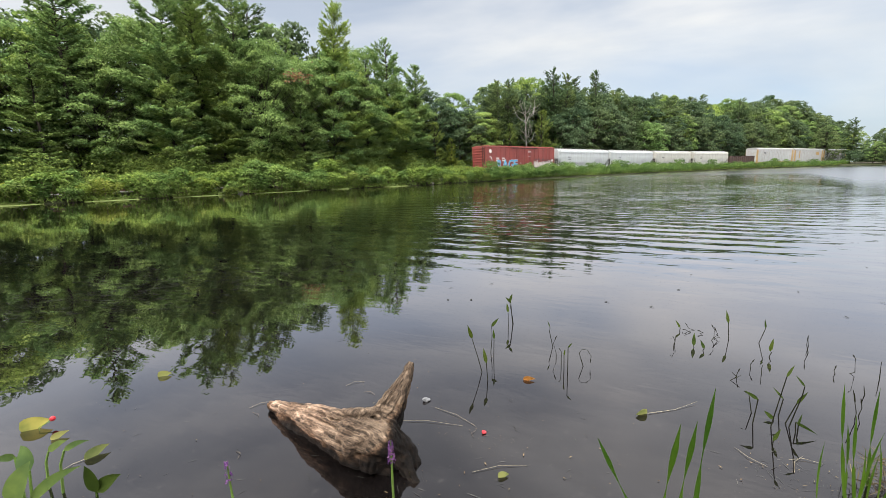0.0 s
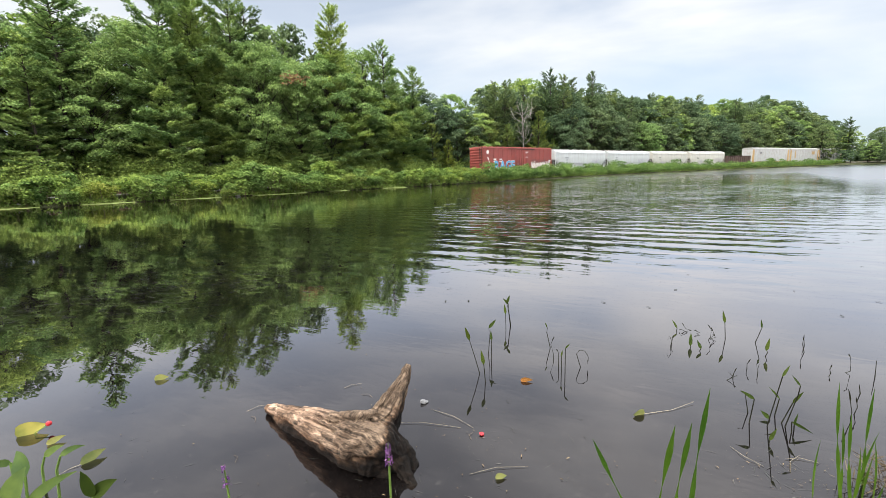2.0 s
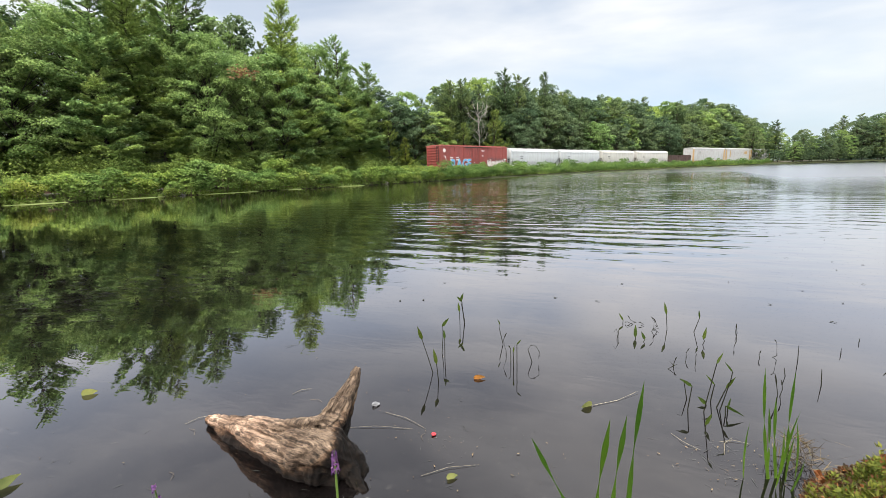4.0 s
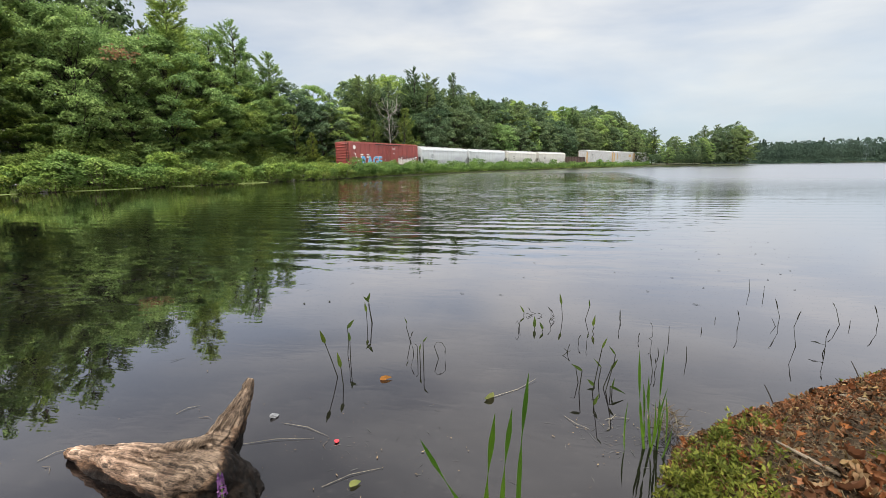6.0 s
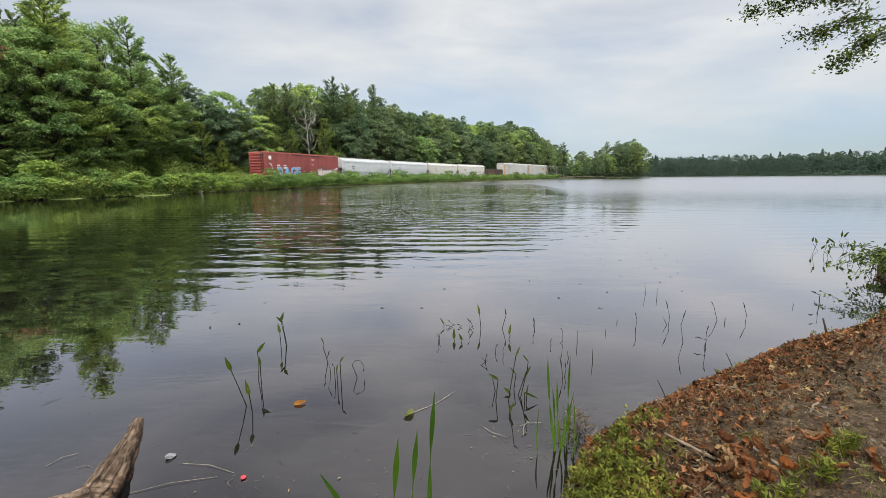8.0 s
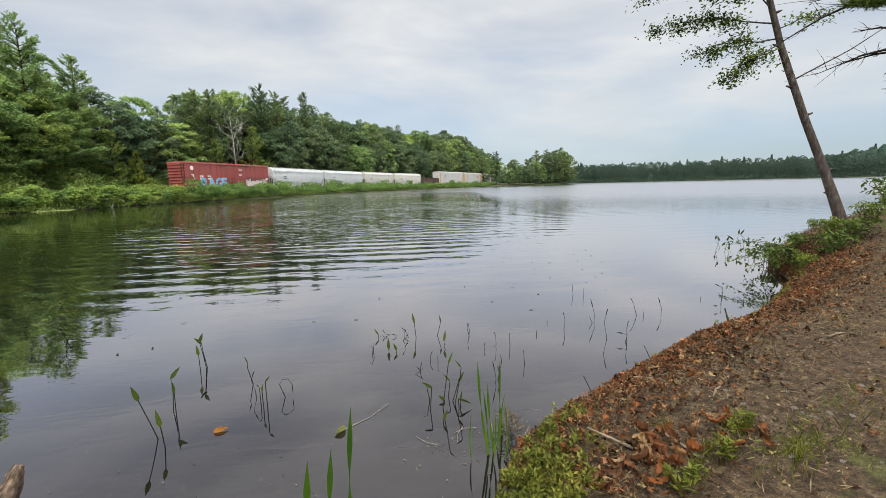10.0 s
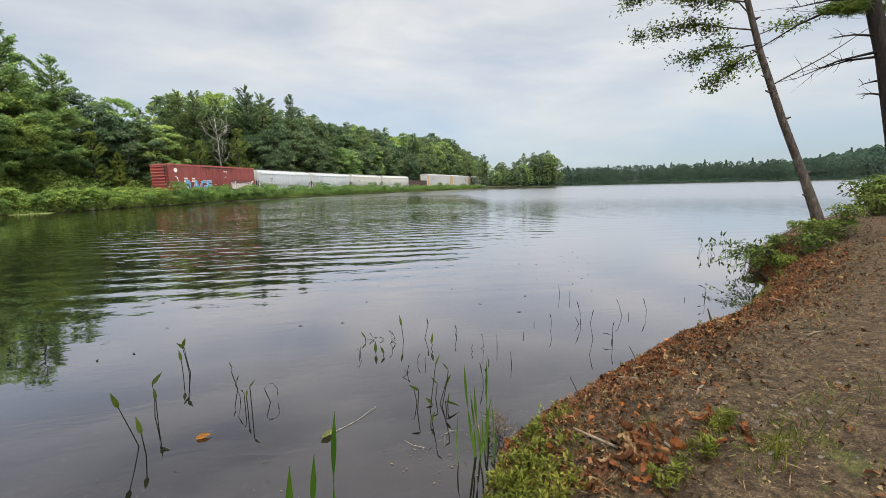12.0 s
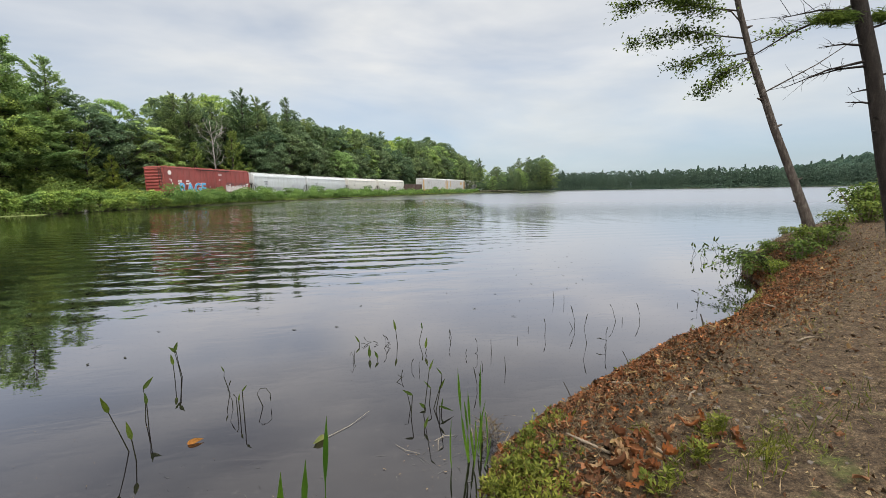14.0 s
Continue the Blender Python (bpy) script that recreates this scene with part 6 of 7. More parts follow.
for stem in ((0.92, 3.39, [(-0.001, 0.038), (-0.025, 0.125), (0.003, 0.196)]), (0.92, 3.24, [(-0.001, 0.12), (-0.020, 0.145)]), (1.09, 3.22, [(-0.033, 0.111), (-0.011, 0.142), (0.029, 0.137), (0.057, 0.099), (0.053, 0.029)]),
             (2.39, 3.67, [(0.016, 0.033), (0.017, 0.103), (-0.012, 0.146)]), (2.38, 3.83, [(0.025, 0.012), (-0.026, 0.030)]), (2.33, 3.09, [(-0.002, 0.044), (0.019, 0.087)]), (2.14, 2.97, [(0.005, 0.036), (0.018, 0.078)]),
             (2.15, 2.98, [(-0.03, 0.03)]), (1.92, 2.50, [(-0.022, 0.122), (-0.051, 0.130)]), (2.49, 2.41, [(0.002, 0.038), (-0.026, 0.177)]), (2.54, 2.44, [(0.010, 0.053), (-0.001, 0.116)])):
    kinked_stem(*stem)
for stem in ((2.99, 2.98, [(0.025, 0.018), (0.017, 0.127), (0.001, 0.149)]), (2.88, 2.98, [(-0.008, 0.027), (0.002, 0.068)]), (2.99, 3.35, [(-0.016, 0.071), (-0.011, 0.151)]),
             (3.90, 2.87, [(0.009, 0.110), (-0.013, 0.190)]), (4.37, 2.83, [(0.005, 0.081), (-0.046, 0.254)]), (4.31, 2.81, [(-0.035, 0.080)]), (4.01, 2.43, [(-0.029, 0.169), (0.003, 0.317)]),
             (4.05, 2.24, [(-0.005, 0.150), (0.009, 0.221)]), (4.06, 2.26, [(0.014, 0.076), (-0.081, 0.078)])):
    kinked_stem(*stem)
for stem in ((4.91, 2.64, [(-0.039, 0.152), (-0.073, 0.201)]), (5.15, 2.48, [(0.003, 0.072), (-0.040, 0.206)]), (4.93, 2.57, [(-0.002, 0.066)]), (2.93, 2.52, [(-0.008, 0.122)]), (3.55, 2.94, [(-0.002, 0.049)]),
             (3.91, 3.11, [(0.002, 0.041)]), (5.16, 3.72, [(-0.016, 0.155)]), (5.13, 3.53, [(-0.002, 0.124)]), (6.54, 2.38, [(-0.018, 0.121), (-0.100, 0.146)]), (6.16, 2.49, [(0.002, 0.046)]),
             (6.32, 2.31, [(0.002, 0.172), (-0.077, 0.196)])):
    kinked_stem(*stem)
for stem in ((2.81, 2.68, [(-0.010, 0.064)]), (3.12, 2.89, [(-0.004, 0.131)]), (3.10, 3.48, [(-0.01, 0.082)]), (2.45, 3.73, [(0.029, 0.028), (-0.01, 0.102)]),
             (2.38, 3.92, [(-0.047, 0.015), (-0.082, 0.054)]), (2.07, 2.93, [(0.06, 0.046)]),
             (2.31, 3.86, [(-0.05, 0.03), (-0.07, 0.01)]), (2.42, 3.70, [(0.05, 0.02), (0.02, 0.05)])):
    kinked_stem(*stem)


def reed(x, y, tip, wide=0.013, label="", curve=0.05, turn=0.8):
    """A long blade that twists edge-on at one place on its way up."""
    ob = thing("reed", label or "tall bright green reed blade at the pond's edge", "reed", "reeds by the bank", (x, y, 0.0))
    t = Vector(tip) - Vector((x, y, 0))
    side = Vector((t.y + 0.9, -t.x + 0.2, 0)).normalized() * curve * (1 if int(x * 100) % 2 else -1) * 1.6 * t.length
    n = 26
    pts = [Vector((0, 0, -0.08)) + (t - Vector((0, 0, -0.08))) * (i / n) + side * (i / n) * (1 - i / n) * 2 for i in range(n + 1)]
    twist = 1.0 - turn
    ws = []
    for i in range(n + 1):
        u = i / n
        w = 1.0 if u < twist else min(1.0, 2.6 * (1 - u) / turn) * (0.6 + 0.4 * min(1.0, (u - twist) / (0.45 * turn)))
        ws.append(wide * max(0.04, w * (1 - 0.88 * math.exp(-((u - twist) / 0.055) ** 2))))
    leaf = new("blade", blade_mesh("blade", pts, ws, M_REED))
    leaf.parent = ob
    return ob


for x, y, tip, wd, turn in ((0.66, 1.19, (0.552, 0.933, 0.950), 0.0175, 0.20), (0.72, 1.20, (0.629, 0.993, 0.916), 0.0165, 0.20), (0.80, 1.21, (0.718, 1.068, 0.966), 0.0165, 0.22), (0.92, 1.20, (0.372, 0.976, 0.890), 0.013, 0.16),
                      (1.85, 1.79, (1.83, 1.80, 0.371), 0.015, 0.5), (1.84, 1.75, (1.78, 1.79, 0.576), 0.018, 0.42), (1.88, 1.75, (1.845, 1.78, 0.424), 0.018, 0.45), (2.03, 1.85, (2.02, 1.86, 0.507), 0.018, 0.5)):
    reed(x, y, tip, wd, turn=turn)
r = np.random.RandomState(93)
for i in range(6):
    x, y = 1.82 + r.normal(0, 0.05), 1.72 + r.normal(0, 0.035)
    reed(x, y, (x + r.normal(0, 0.05), y + r.normal(0.02, 0.04), r.uniform(0.12, 0.32)), r.uniform(0.010, 0.016), curve=0.1)


# dark leafy stems out in the shallows before the leaning tree
r = np.random.RandomState(92)
for x, y, tall in ((11.19, 3.87, 0.38), (10.07, 3.62, 0.13), (10.42, 3.44, 0.22), (10.99, 4.08, 0.24), (10.46, 3.99, 0.30), (9.15, 2.70, 0.22), (8.46, 2.42, 0.16), (10.93, 3.50, 0.12), (10.02, 2.99, 0.24),
                   (11.17, 3.25, 0.26), (9.7, 3.1, 0.20), (9.4, 2.85, 0.26), (9.0, 2.55, 0.22)):
    for _ in range(2):
        u = r.normal(0, 0.04)
        pickerel(x + r.normal(0, 0.10), y + r.normal(0, 0.08), [(u, tall * 0.55), (u + r.normal(0, 0.03), tall * 0.78), (u + r.normal(0, 0.05), tall + 0.05)], 0.045)


# broad leaves by the near edge
def arrow_plant(x, y, leaves, label, mat=None):
    ob = thing("broadleaf_plant", label, "water plant", "", (x, y, 0))
    for (bx, by, bz), (tx_, ty, tz), w in leaves:
        b, t = Vector((bx - x, by - y, bz)), Vector((tx_ - x, ty - y, tz))
        bm = bmesh.new()
        tube(bm, [(b.x * 0.3, b.y * 0.3, -0.1), b * 0.6 + Vector((0, 0, 0.02)), b], [0.007, 0.006, 0.005], 6)
        part("stem", bm, M_GSTEM, ob)
        leaf_on(ob, "leaf", b, t, w, mat or M_PICK, 0.10, n=8)
    return ob


arrow_plant(-1.70, 1.54, [((-1.726, 1.60, 0.386), (-1.805, 1.66, 0.462), 0.085), ((-1.695, 1.48, 0.335), (-1.640, 1.53, 0.479), 0.085), ((-1.640, 1.50, 0.329), (-1.464, 1.55, 0.439), 0.042),
                          ((-1.806, 1.63, 0.430), (-1.867, 1.60, 0.432), 0.032)], "clump of broad pale green arrow-shaped leaves at the bank", M_BROAD)
arrow_plant(-2.10, 2.00, [((-2.059, 2.02, 0.190), (-1.968, 2.04, 0.239), 0.036)], "single small green leaf on a thin stem", M_BROAD)
arrow_plant(-1.99, 1.95, [((-1.919, 1.96, 0.232), (-1.804, 1.98, 0.272), 0.030)], "single narrow green leaf on a thin stem", M_BROAD)
arrow_plant(-1.43, 1.54, [((-1.43, 1.56, 0.315), (-1.475, 1.575, 0.42), 0.055), ((-1.43, 1.56, 0.315), (-1.355, 1.60, 0.36), 0.055)], "pair of broad dark green leaves at the bank")


def floating_leaf(name, x, y, ln, wd, turn, mat, label, z=0.006, stem=0.0, tilt=4.0):
    ob = thing(name, label, "leaf", "", (x, y, z), turn)
    leaf_on(ob, "blade", (0, 0, 0), (ln, 0, math.tan(radians(tilt)) * ln), wd, mat, 0.07, n=7)
    if stem:
        bm = bmesh.new()
        tube(bm, [(0, 0, 0), (-stem * 0.5, 0.015, -0.002), (-stem, -0.01, 0.006)], [0.0018, 0.0015, 0.001], 4)
        part("stalk", bm, M_STRAW, ob)
    return ob


floating_leaf("orange_leaf", 0.575, 3.02, 0.09, 0.035, -8, M_ORANGE, "curled orange leaf floating on the water")
floating_leaf("yellow_leaf", 1.27, 2.52, 0.085, 0.06, 195, M_YELLOW, "pale yellow leaf with a long stalk floating on the water", stem=0.40)
floating_leaf("yellow_leaf", -2.31, 3.24, 0.10, 0.06, 20, M_YELLOW, "small yellow leaf floating on the water")
floating_leaf("yellow_leaf", -2.71, 2.51, 0.15, 0.11, 32, M_YELLOW, "large yellowing lily leaf lying on the water", tilt=12)
floating_leaf("yellow_leaf", -2.43, 2.41, 0.09, 0.04, 45, M_YELLOW, "yellow folded leaf lying on the water", tilt=12)
floating_leaf("yellow_leaf", -2.06, 2.21, 0.125, 0.06, 60, M_YELLOW, "yellow torn leaf lying on the water", tilt=10, stem=0.1)
floating_leaf("yellow_leaf", -0.20, 1.98, 0.06, 0.045, 100, M_YELLOW, "small yellow leaf beside the driftwood", tilt=10)
floating_leaf("yellow_leaf", 0.25, 1.98, 0.06, 0.04, 10, M_YELLOW, "small pale leaf on a straw in the water")

M_BUD = rough_mat("red_petal", [(0.3, (0.30, 0.015, 0.025)), (0.7, (0.46, 0.045, 0.05))], 20.0, 0.5)
M_FLOWER = leaf_mat("violet_petals", (0.059, 0.023, 0.137), (0.109, 0.045, 0.209), (0.164, 0.090, 0.264), 0.3, 20.0)
M_WHITEBIT = rough_mat("pale_scrap", [(0.3, (0.07, 0.07, 0.072)), (0.7, (0.18, 0.18, 0.185))], 30.0, 0.7)


def nugget(name, x, y, z, rad, mat, label, category, squash=0.7):
    ob = rock(int(900 + 100 * rad), rad, squash, mat, name)
    ob.matrix_basis = pose(x, y, z, 10, 15, 40)
    return tagged(ob, label, category)


nugget("red_petal", 0.215, 2.364, 0.008, 0.016, M_BUD, "small red petal floating on the water", "petal", 0.5)
nugget("white_scrap", -0.14, 2.76, 0.008, 0.028, M_WHITEBIT, "white scrap floating on the water", "scrap", 0.5)
ob = thing("flower_bud", "round red water lily bud on a stalk", "flower", "", (-2.58, 2.52, 0))
bm = bmesh.new()
tube(bm, [(0, 0, -0.1), (-0.02, 0.0, 0.02), (0.03, 0.05, 0.045)], [0.004, 0.003, 0.003], 5)
part("stem", bm, M_GSTEM, ob)
bm = bmesh.new()
bmesh.ops.create_icosphere(bm, subdivisions=2, radius=0.017, matrix=Matrix.Translation((0.03, 0.05, 0.052)))
part("bud", bm, M_BUD, ob, "", True)


def flower_spike(x, y, z0, z1, lean, seed, label, n=130):
    r = np.random.RandomState(seed)
    ob = thing("flower_spike", label, "flower", "violet flower spikes", (x, y, 0))
    bm = bmesh.new()
    top = Vector((lean, 0.01, z1))
    tube(bm, [(0, 0, -0.1), (lean * 0.4, 0, z0 * 0.6), (lean * 0.7, 0.005, z0), top], [0.006, 0.0055, 0.005, 0.002], 6)
    part("stem", bm, M_GSTEM, ob)
    t = r.uniform(0, 1, n)
    a = r.uniform(0, 6.28, n)
    c = np.stack([lean * (0.7 + 0.3 * t) + 0.016 * (1.1 - t * 0.7) * np.cos(a), 0.005 + 0.016 * (1.1 - t * 0.7) * np.sin(a), z0 + (z1 - z0) * t], 1)
    nn = np.stack([np.cos(a), np.sin(a), 0.4 + 0 * a], 1)
    fl = new("florets", quads("florets", leaf_quads(r, c, nn, 0.016, 0.008, 0.6), M_FLOWER))
    fl.parent = ob


flower_spike(-0.265, 1.80, 0.235, 0.34, 0.0, 94, "violet pickerelweed flower spike in bloom")
flower_spike(-1.00, 1.78, 0.16, 0.27, -0.02, 95, "slim fading violet flower spike", 45)


# twigs and straws that float
def straw(x, y, ln, turn, mat, label, rad=0.004, z=0.004, bow=0.02):
    bm = bmesh.new()
    tube(bm, [(0, 0, z), (ln * 0.5, bow, z + 0.004), (ln, 0, z)], [rad * 0.8, rad, rad * 0.6], 5)
    ob = part("straw", bm, mat)
    ob.matrix_basis = pose(x, y, 0, 0, 0, turn)
    tagged(ob, label, "straw", "floating straws")


for x, y, ln, tn in ((-0.08, 2.66, 0.34, -42), (-0.35, 2.52, 0.45, -10), (0.12, 2.02, 0.30, 8), (-1.22, 2.25, 0.08, -60), (0.15, 2.32, 0.07, 75),
                     (-0.75, 3.0, 0.14, 25), (-0.6, 2.9, 0.1, -30), (1.75, 1.95, 0.2, 40), (1.65, 2.0, 0.18, 110), (1.8, 2.05, 0.15, -15), (-1.35, 2.72, 0.16, 30), (-1.3, 2.66, 0.1, -50)):
    straw(x, y, ln, tn, M_STRAW if ln > 0.12 else M_TWIG, "pale dry straw floating on the water", 0.0011)


def water_specks():
    """Bits of leaf, seed and weed afloat, thickest by the near edge and over the weed bed."""
    r = np.random.RandomState(96)
    p = np.concatenate([np.stack([r.normal(0.2, 0.55, 300), r.normal(2.2, 0.35, 300)], 1), np.stack([r.normal(1.75, 0.16, 150), r.normal(1.9, 0.14, 150)], 1),
                        np.stack([r.uniform(-3, 2.5, 170), r.uniform(1.6, 4.0, 170)], 1), np.stack([r.normal(-1.6, 0.5, 60), r.normal(2.3, 0.4, 60)], 1)])
    keep = in_pond(p[:, 0], p[:, 1])
    p = p[keep]
    c = np.stack([p[:, 0], p[:, 1], np.full(len(p), 0.006)], 1)
    v = leaf_quads(r, c, np.tile([0, 0, 1.0], (len(c), 1)), 1.0, 0.22, 0.05, fold=0.02)
    v = (v - c[:, None]) * (0.002 + r.exponential(0.005, len(c)))[:, None, None] + c[:, None]
    tagged(new("floating_specks", quads("floating_specks", v, M_LITTER2)), "pale bits of leaf and seed floating on the water", "debris", kind="stuff")
    spots = np.concatenate([np.stack([r.normal(0.35, 0.35, 150), r.normal(2.05, 0.28, 150)], 1), np.stack([r.normal(1.72, 0.16, 130), r.normal(1.90, 0.13, 130)], 1),
                            np.stack([r.normal(-1.1, 0.5, 60), r.normal(2.1, 0.25, 60)], 1), np.stack([r.normal(-2.2, 0.4, 40), r.normal(2.6, 0.3, 40)], 1)])
    spots = spots[in_pond(spots[:, 0], spots[:, 1])]
    c = np.stack([spots[:, 0], spots[:, 1], np.full(len(spots), 0.003)], 1)
    v = leaf_quads(r, c, np.tile([0, 0, 1.0], (len(c), 1)), 1.0, 0.035, 0.02, fold=0.01)
    v = (v - c[:, None]) * (0.012 + r.exponential(0.022, len(c)).clip(0, 0.06))[:, None, None] + c[:, None]
    tagged(new("sunken_weed", quads("sunken_weed", v, M_SUNKEN)), "faint grey weed strands lying in the shallows", "weed", kind="stuff")
    n = 900
    a = r.normal(0, 1, (n, 2)) * np.array([1.9, 0.9])
    q = np.array([-4.2, 6.0]) + a @ np.array([[0.9, 0.3], [-0.2, 0.9]])
    c = np.stack([q[:, 0], q[:, 1], np.full(n, 0.005)], 1)
    v = leaf_quads(r, c, np.tile([0, 0, 1.0], (n, 1)), 0.20, 0.009, 0.05, np.tile([1.0, 0.25, 0], (n, 1)), fold=0.02)
    tagged(new("pond_weed", quads("pond_weed", v, M_STEM)), "brownish pondweed lying at the surface", "weed", kind="stuff")
    n = 90
    q = np.stack([r.uniform(0, 9, n), r.uniform(3.5, 12, n)], 1)
    c = np.stack([q[:, 0], q[:, 1], np.full(n, 0.006)], 1)
    v = leaf_quads(r, c, np.tile([0, 0, 1.0], (n, 1)), 0.06, 0.02, 0.05, fold=0.02)
    tagged(new("drifting_leaves", quads("drifting_leaves", v, M_STEM)), "dark scraps of leaf drifting on the pond", "debris", kind="stuff")


water_specks()

# ---------------------------------------------------------------- the bank: leaf litter, moss, grass, small plants


def bank_points(r, n, x0, x1, dist):
    """Points on the near bank, dist(r, n) metres from the water."""
    line = np.array([p for p in NEAR if -3 <= p[0] <= 16])
    d = np.concatenate([[0], np.cumsum(np.hypot(*np.diff(line, axis=0).T))])
    xs = r.uniform(x0, x1, n)
    ys = np.interp(xs, line[:, 0], line[:, 1]) - dist
    ok = ~in_pond(xs, ys)
    return xs[ok], ys[ok]


def curled(r, c, ln, wd, lift=0.5):
    """Dry leaves of two bent halves that lie about on the ground."""
    n = len(c)
    a = r.uniform(0, 6.28, n)
    d = np.stack([np.cos(a), np.sin(a), r.normal(0, 0.40, n)], 1)
    s = np.stack([-np.sin(a), np.cos(a), r.normal(0, 0.50, n)], 1)
    k = r.uniform(0.6, 1.4, (n, 1))
    ln, wd = ln * k, wd * k * r.uniform(0.7, 1.2, (n, 1))
    up = np.zeros((n, 3))
    up[:, 2] = r.uniform(-0.1, lift, n)
    mid0, mid1 = c - d * ln / 2, c + d * ln / 2
    b = wd * (s / 2 + up * 0.6)
    e = wd * (-s / 2 + up * 0.6)
    q1 = np.stack([mid0, c * 0.5 + mid0 * 0.5 + b * 0.9 + d * ln * 0.2, mid1, c], 1)
    q2 = np.stack([mid0, c, mid1, c * 0.5 + mid0 * 0.5 + e * 0.9 + d * ln * 0.2], 1)
    return np.concatenate([q1, q2])


def crumpled(name, r, c, ln, wd, mat, tilt=0.5, crease=0.28, rim=8):
    """Dry, torn leaves and chips: a creased fan with an uneven rim, each an island of its own."""
    n = len(c)
    k = (0.45 + r.exponential(0.5, n)).clip(0.45, 2.4)[:, None]
    up = unit(np.stack([r.normal(0, tilt, n), r.normal(0, tilt, n), np.ones(n)], 1))
    a = r.normal(0, 1, (n, 3))
    a = unit(a - up * np.sum(a * up, 1, keepdims=True))
    b = np.cross(up, a)
    v = np.zeros((n, rim + 1, 3))
    v[:, 0] = c
    for j in range(rim):
        t = 6.2832 * (j + r.uniform(-0.3, 0.3, (n, 1))) / rim
        f = k * r.uniform(0.45, 1.15, (n, 1)) * (1.0 if j % 2 else 0.72) / 2
        v[:, j + 1] = c + a * np.cos(t) * ln * f + b * np.sin(t) * wd * f + up * (r.normal(0.10, crease, (n, 1)) * wd * k)
    base = np.arange(n)[:, None, None] * (rim + 1)
    tri = np.array([(0, j + 1, (j + 1) % rim + 1) for j in range(rim)])[None]
    me = bpy.data.meshes.new(name)
    me.from_pydata(v.reshape(-1, 3).tolist(), [], (base + tri).reshape(-1, 3).tolist())
    me.materials.append(mat)
    return me


def on_bank(r, x, y, lo, hi):
    return np.stack([x, y, height(x, y) + r.uniform(lo, hi, len(x))], 1)


def litter():
    r = np.random.RandomState(97)
    n = 26000
    x, y = bank_points(r, n, 1.62, 9.5, np.abs(r.normal(0.20, 0.30, n)) + 0.0)
    c = on_bank(r, x, y, 0.002, 0.05)
    tagged(new("leaf_litter", crumpled("leaf_litter", r, c, 0.031, 0.015, M_LITTER, 0.9)), "russet and dark brown crumpled leaf litter on the bank", "leaf litter", kind="stuff")
    n = 5000
    x, y = bank_points(r, n, 1.62, 10.0, np.abs(r.normal(0.25, 0.38, n)) + 0.01)
    c = on_bank(r, x, y, 0.004, 0.045)
    tagged(new("pale_leaf_litter", crumpled("pale_leaf_litter", r, c, 0.032, 0.016, M_LITTER2, 0.6)), "greyish tan broken leaves among the litter", "leaf litter", kind="stuff")
    n = 1500
    x, y = bank_points(r, n, 1.7, 9.0, np.abs(r.normal(0.22, 0.34, n)) + 0.0)
    c = on_bank(r, x, y, 0.02, 0.06)
    tagged(new("russet_leaf_litter", crumpled("russet_leaf_litter", r, c, 0.034, 0.018, M_HEAP, 0.7)), "bright russet leaves on top of the litter", "leaf litter", kind="stuff")
    n = 15000
    x, y = bank_points(r, n, 1.6, 11.0, np.abs(r.normal(0.3, 0.5, n)) + 0.0)
    c = on_bank(r, x, y, 0.003, 0.045)
    tagged(new("needle_litter", quads("needle_litter", curled(r, c, 0.065, 0.0032, 0.3), M_LITTER2)), "greyish needles and thin broken twigs", "leaf litter", kind="stuff")
    n = 9000
    x, y = bank_points(r, n, 1.5, 12.0, r.uniform(0.4, 3.4, n))
    c = on_bank(r, x, y, 0.002, 0.008)
    tagged(new("path_litter", quads("path_litter", curled(r, c, 0.042, 0.0028, 0.15), M_LITTER2)), "scattered needles on the trodden path", "leaf litter", kind="stuff")
    n = 15000
    x, y = bank_points(r, n, 1.5, 12.0, r.uniform(0.3, 3.4, n))
    c = on_bank(r, x, y, 0.000, 0.004)
    tagged(new("grit", crumpled("grit", r, c, 0.015, 0.011, M_GRIT, 0.2, 0.25, 6)), "small gravel and bark chips trodden into the path", "gravel", kind="stuff")
    n = 1700
    x, y = bank_points(r, n, 1.9, 10.0, 0.5 + np.abs(r.normal(0, 0.8, n)))
    c = on_bank(r, x, y, 0.002, 0.02)
    tagged(new("strewn_leaves", crumpled("strewn_leaves", r, c, 0.030, 0.016, M_LITTER, 0.4)), "brown leaf scraps strewn over the path", "leaf litter", kind="stuff")


litter()


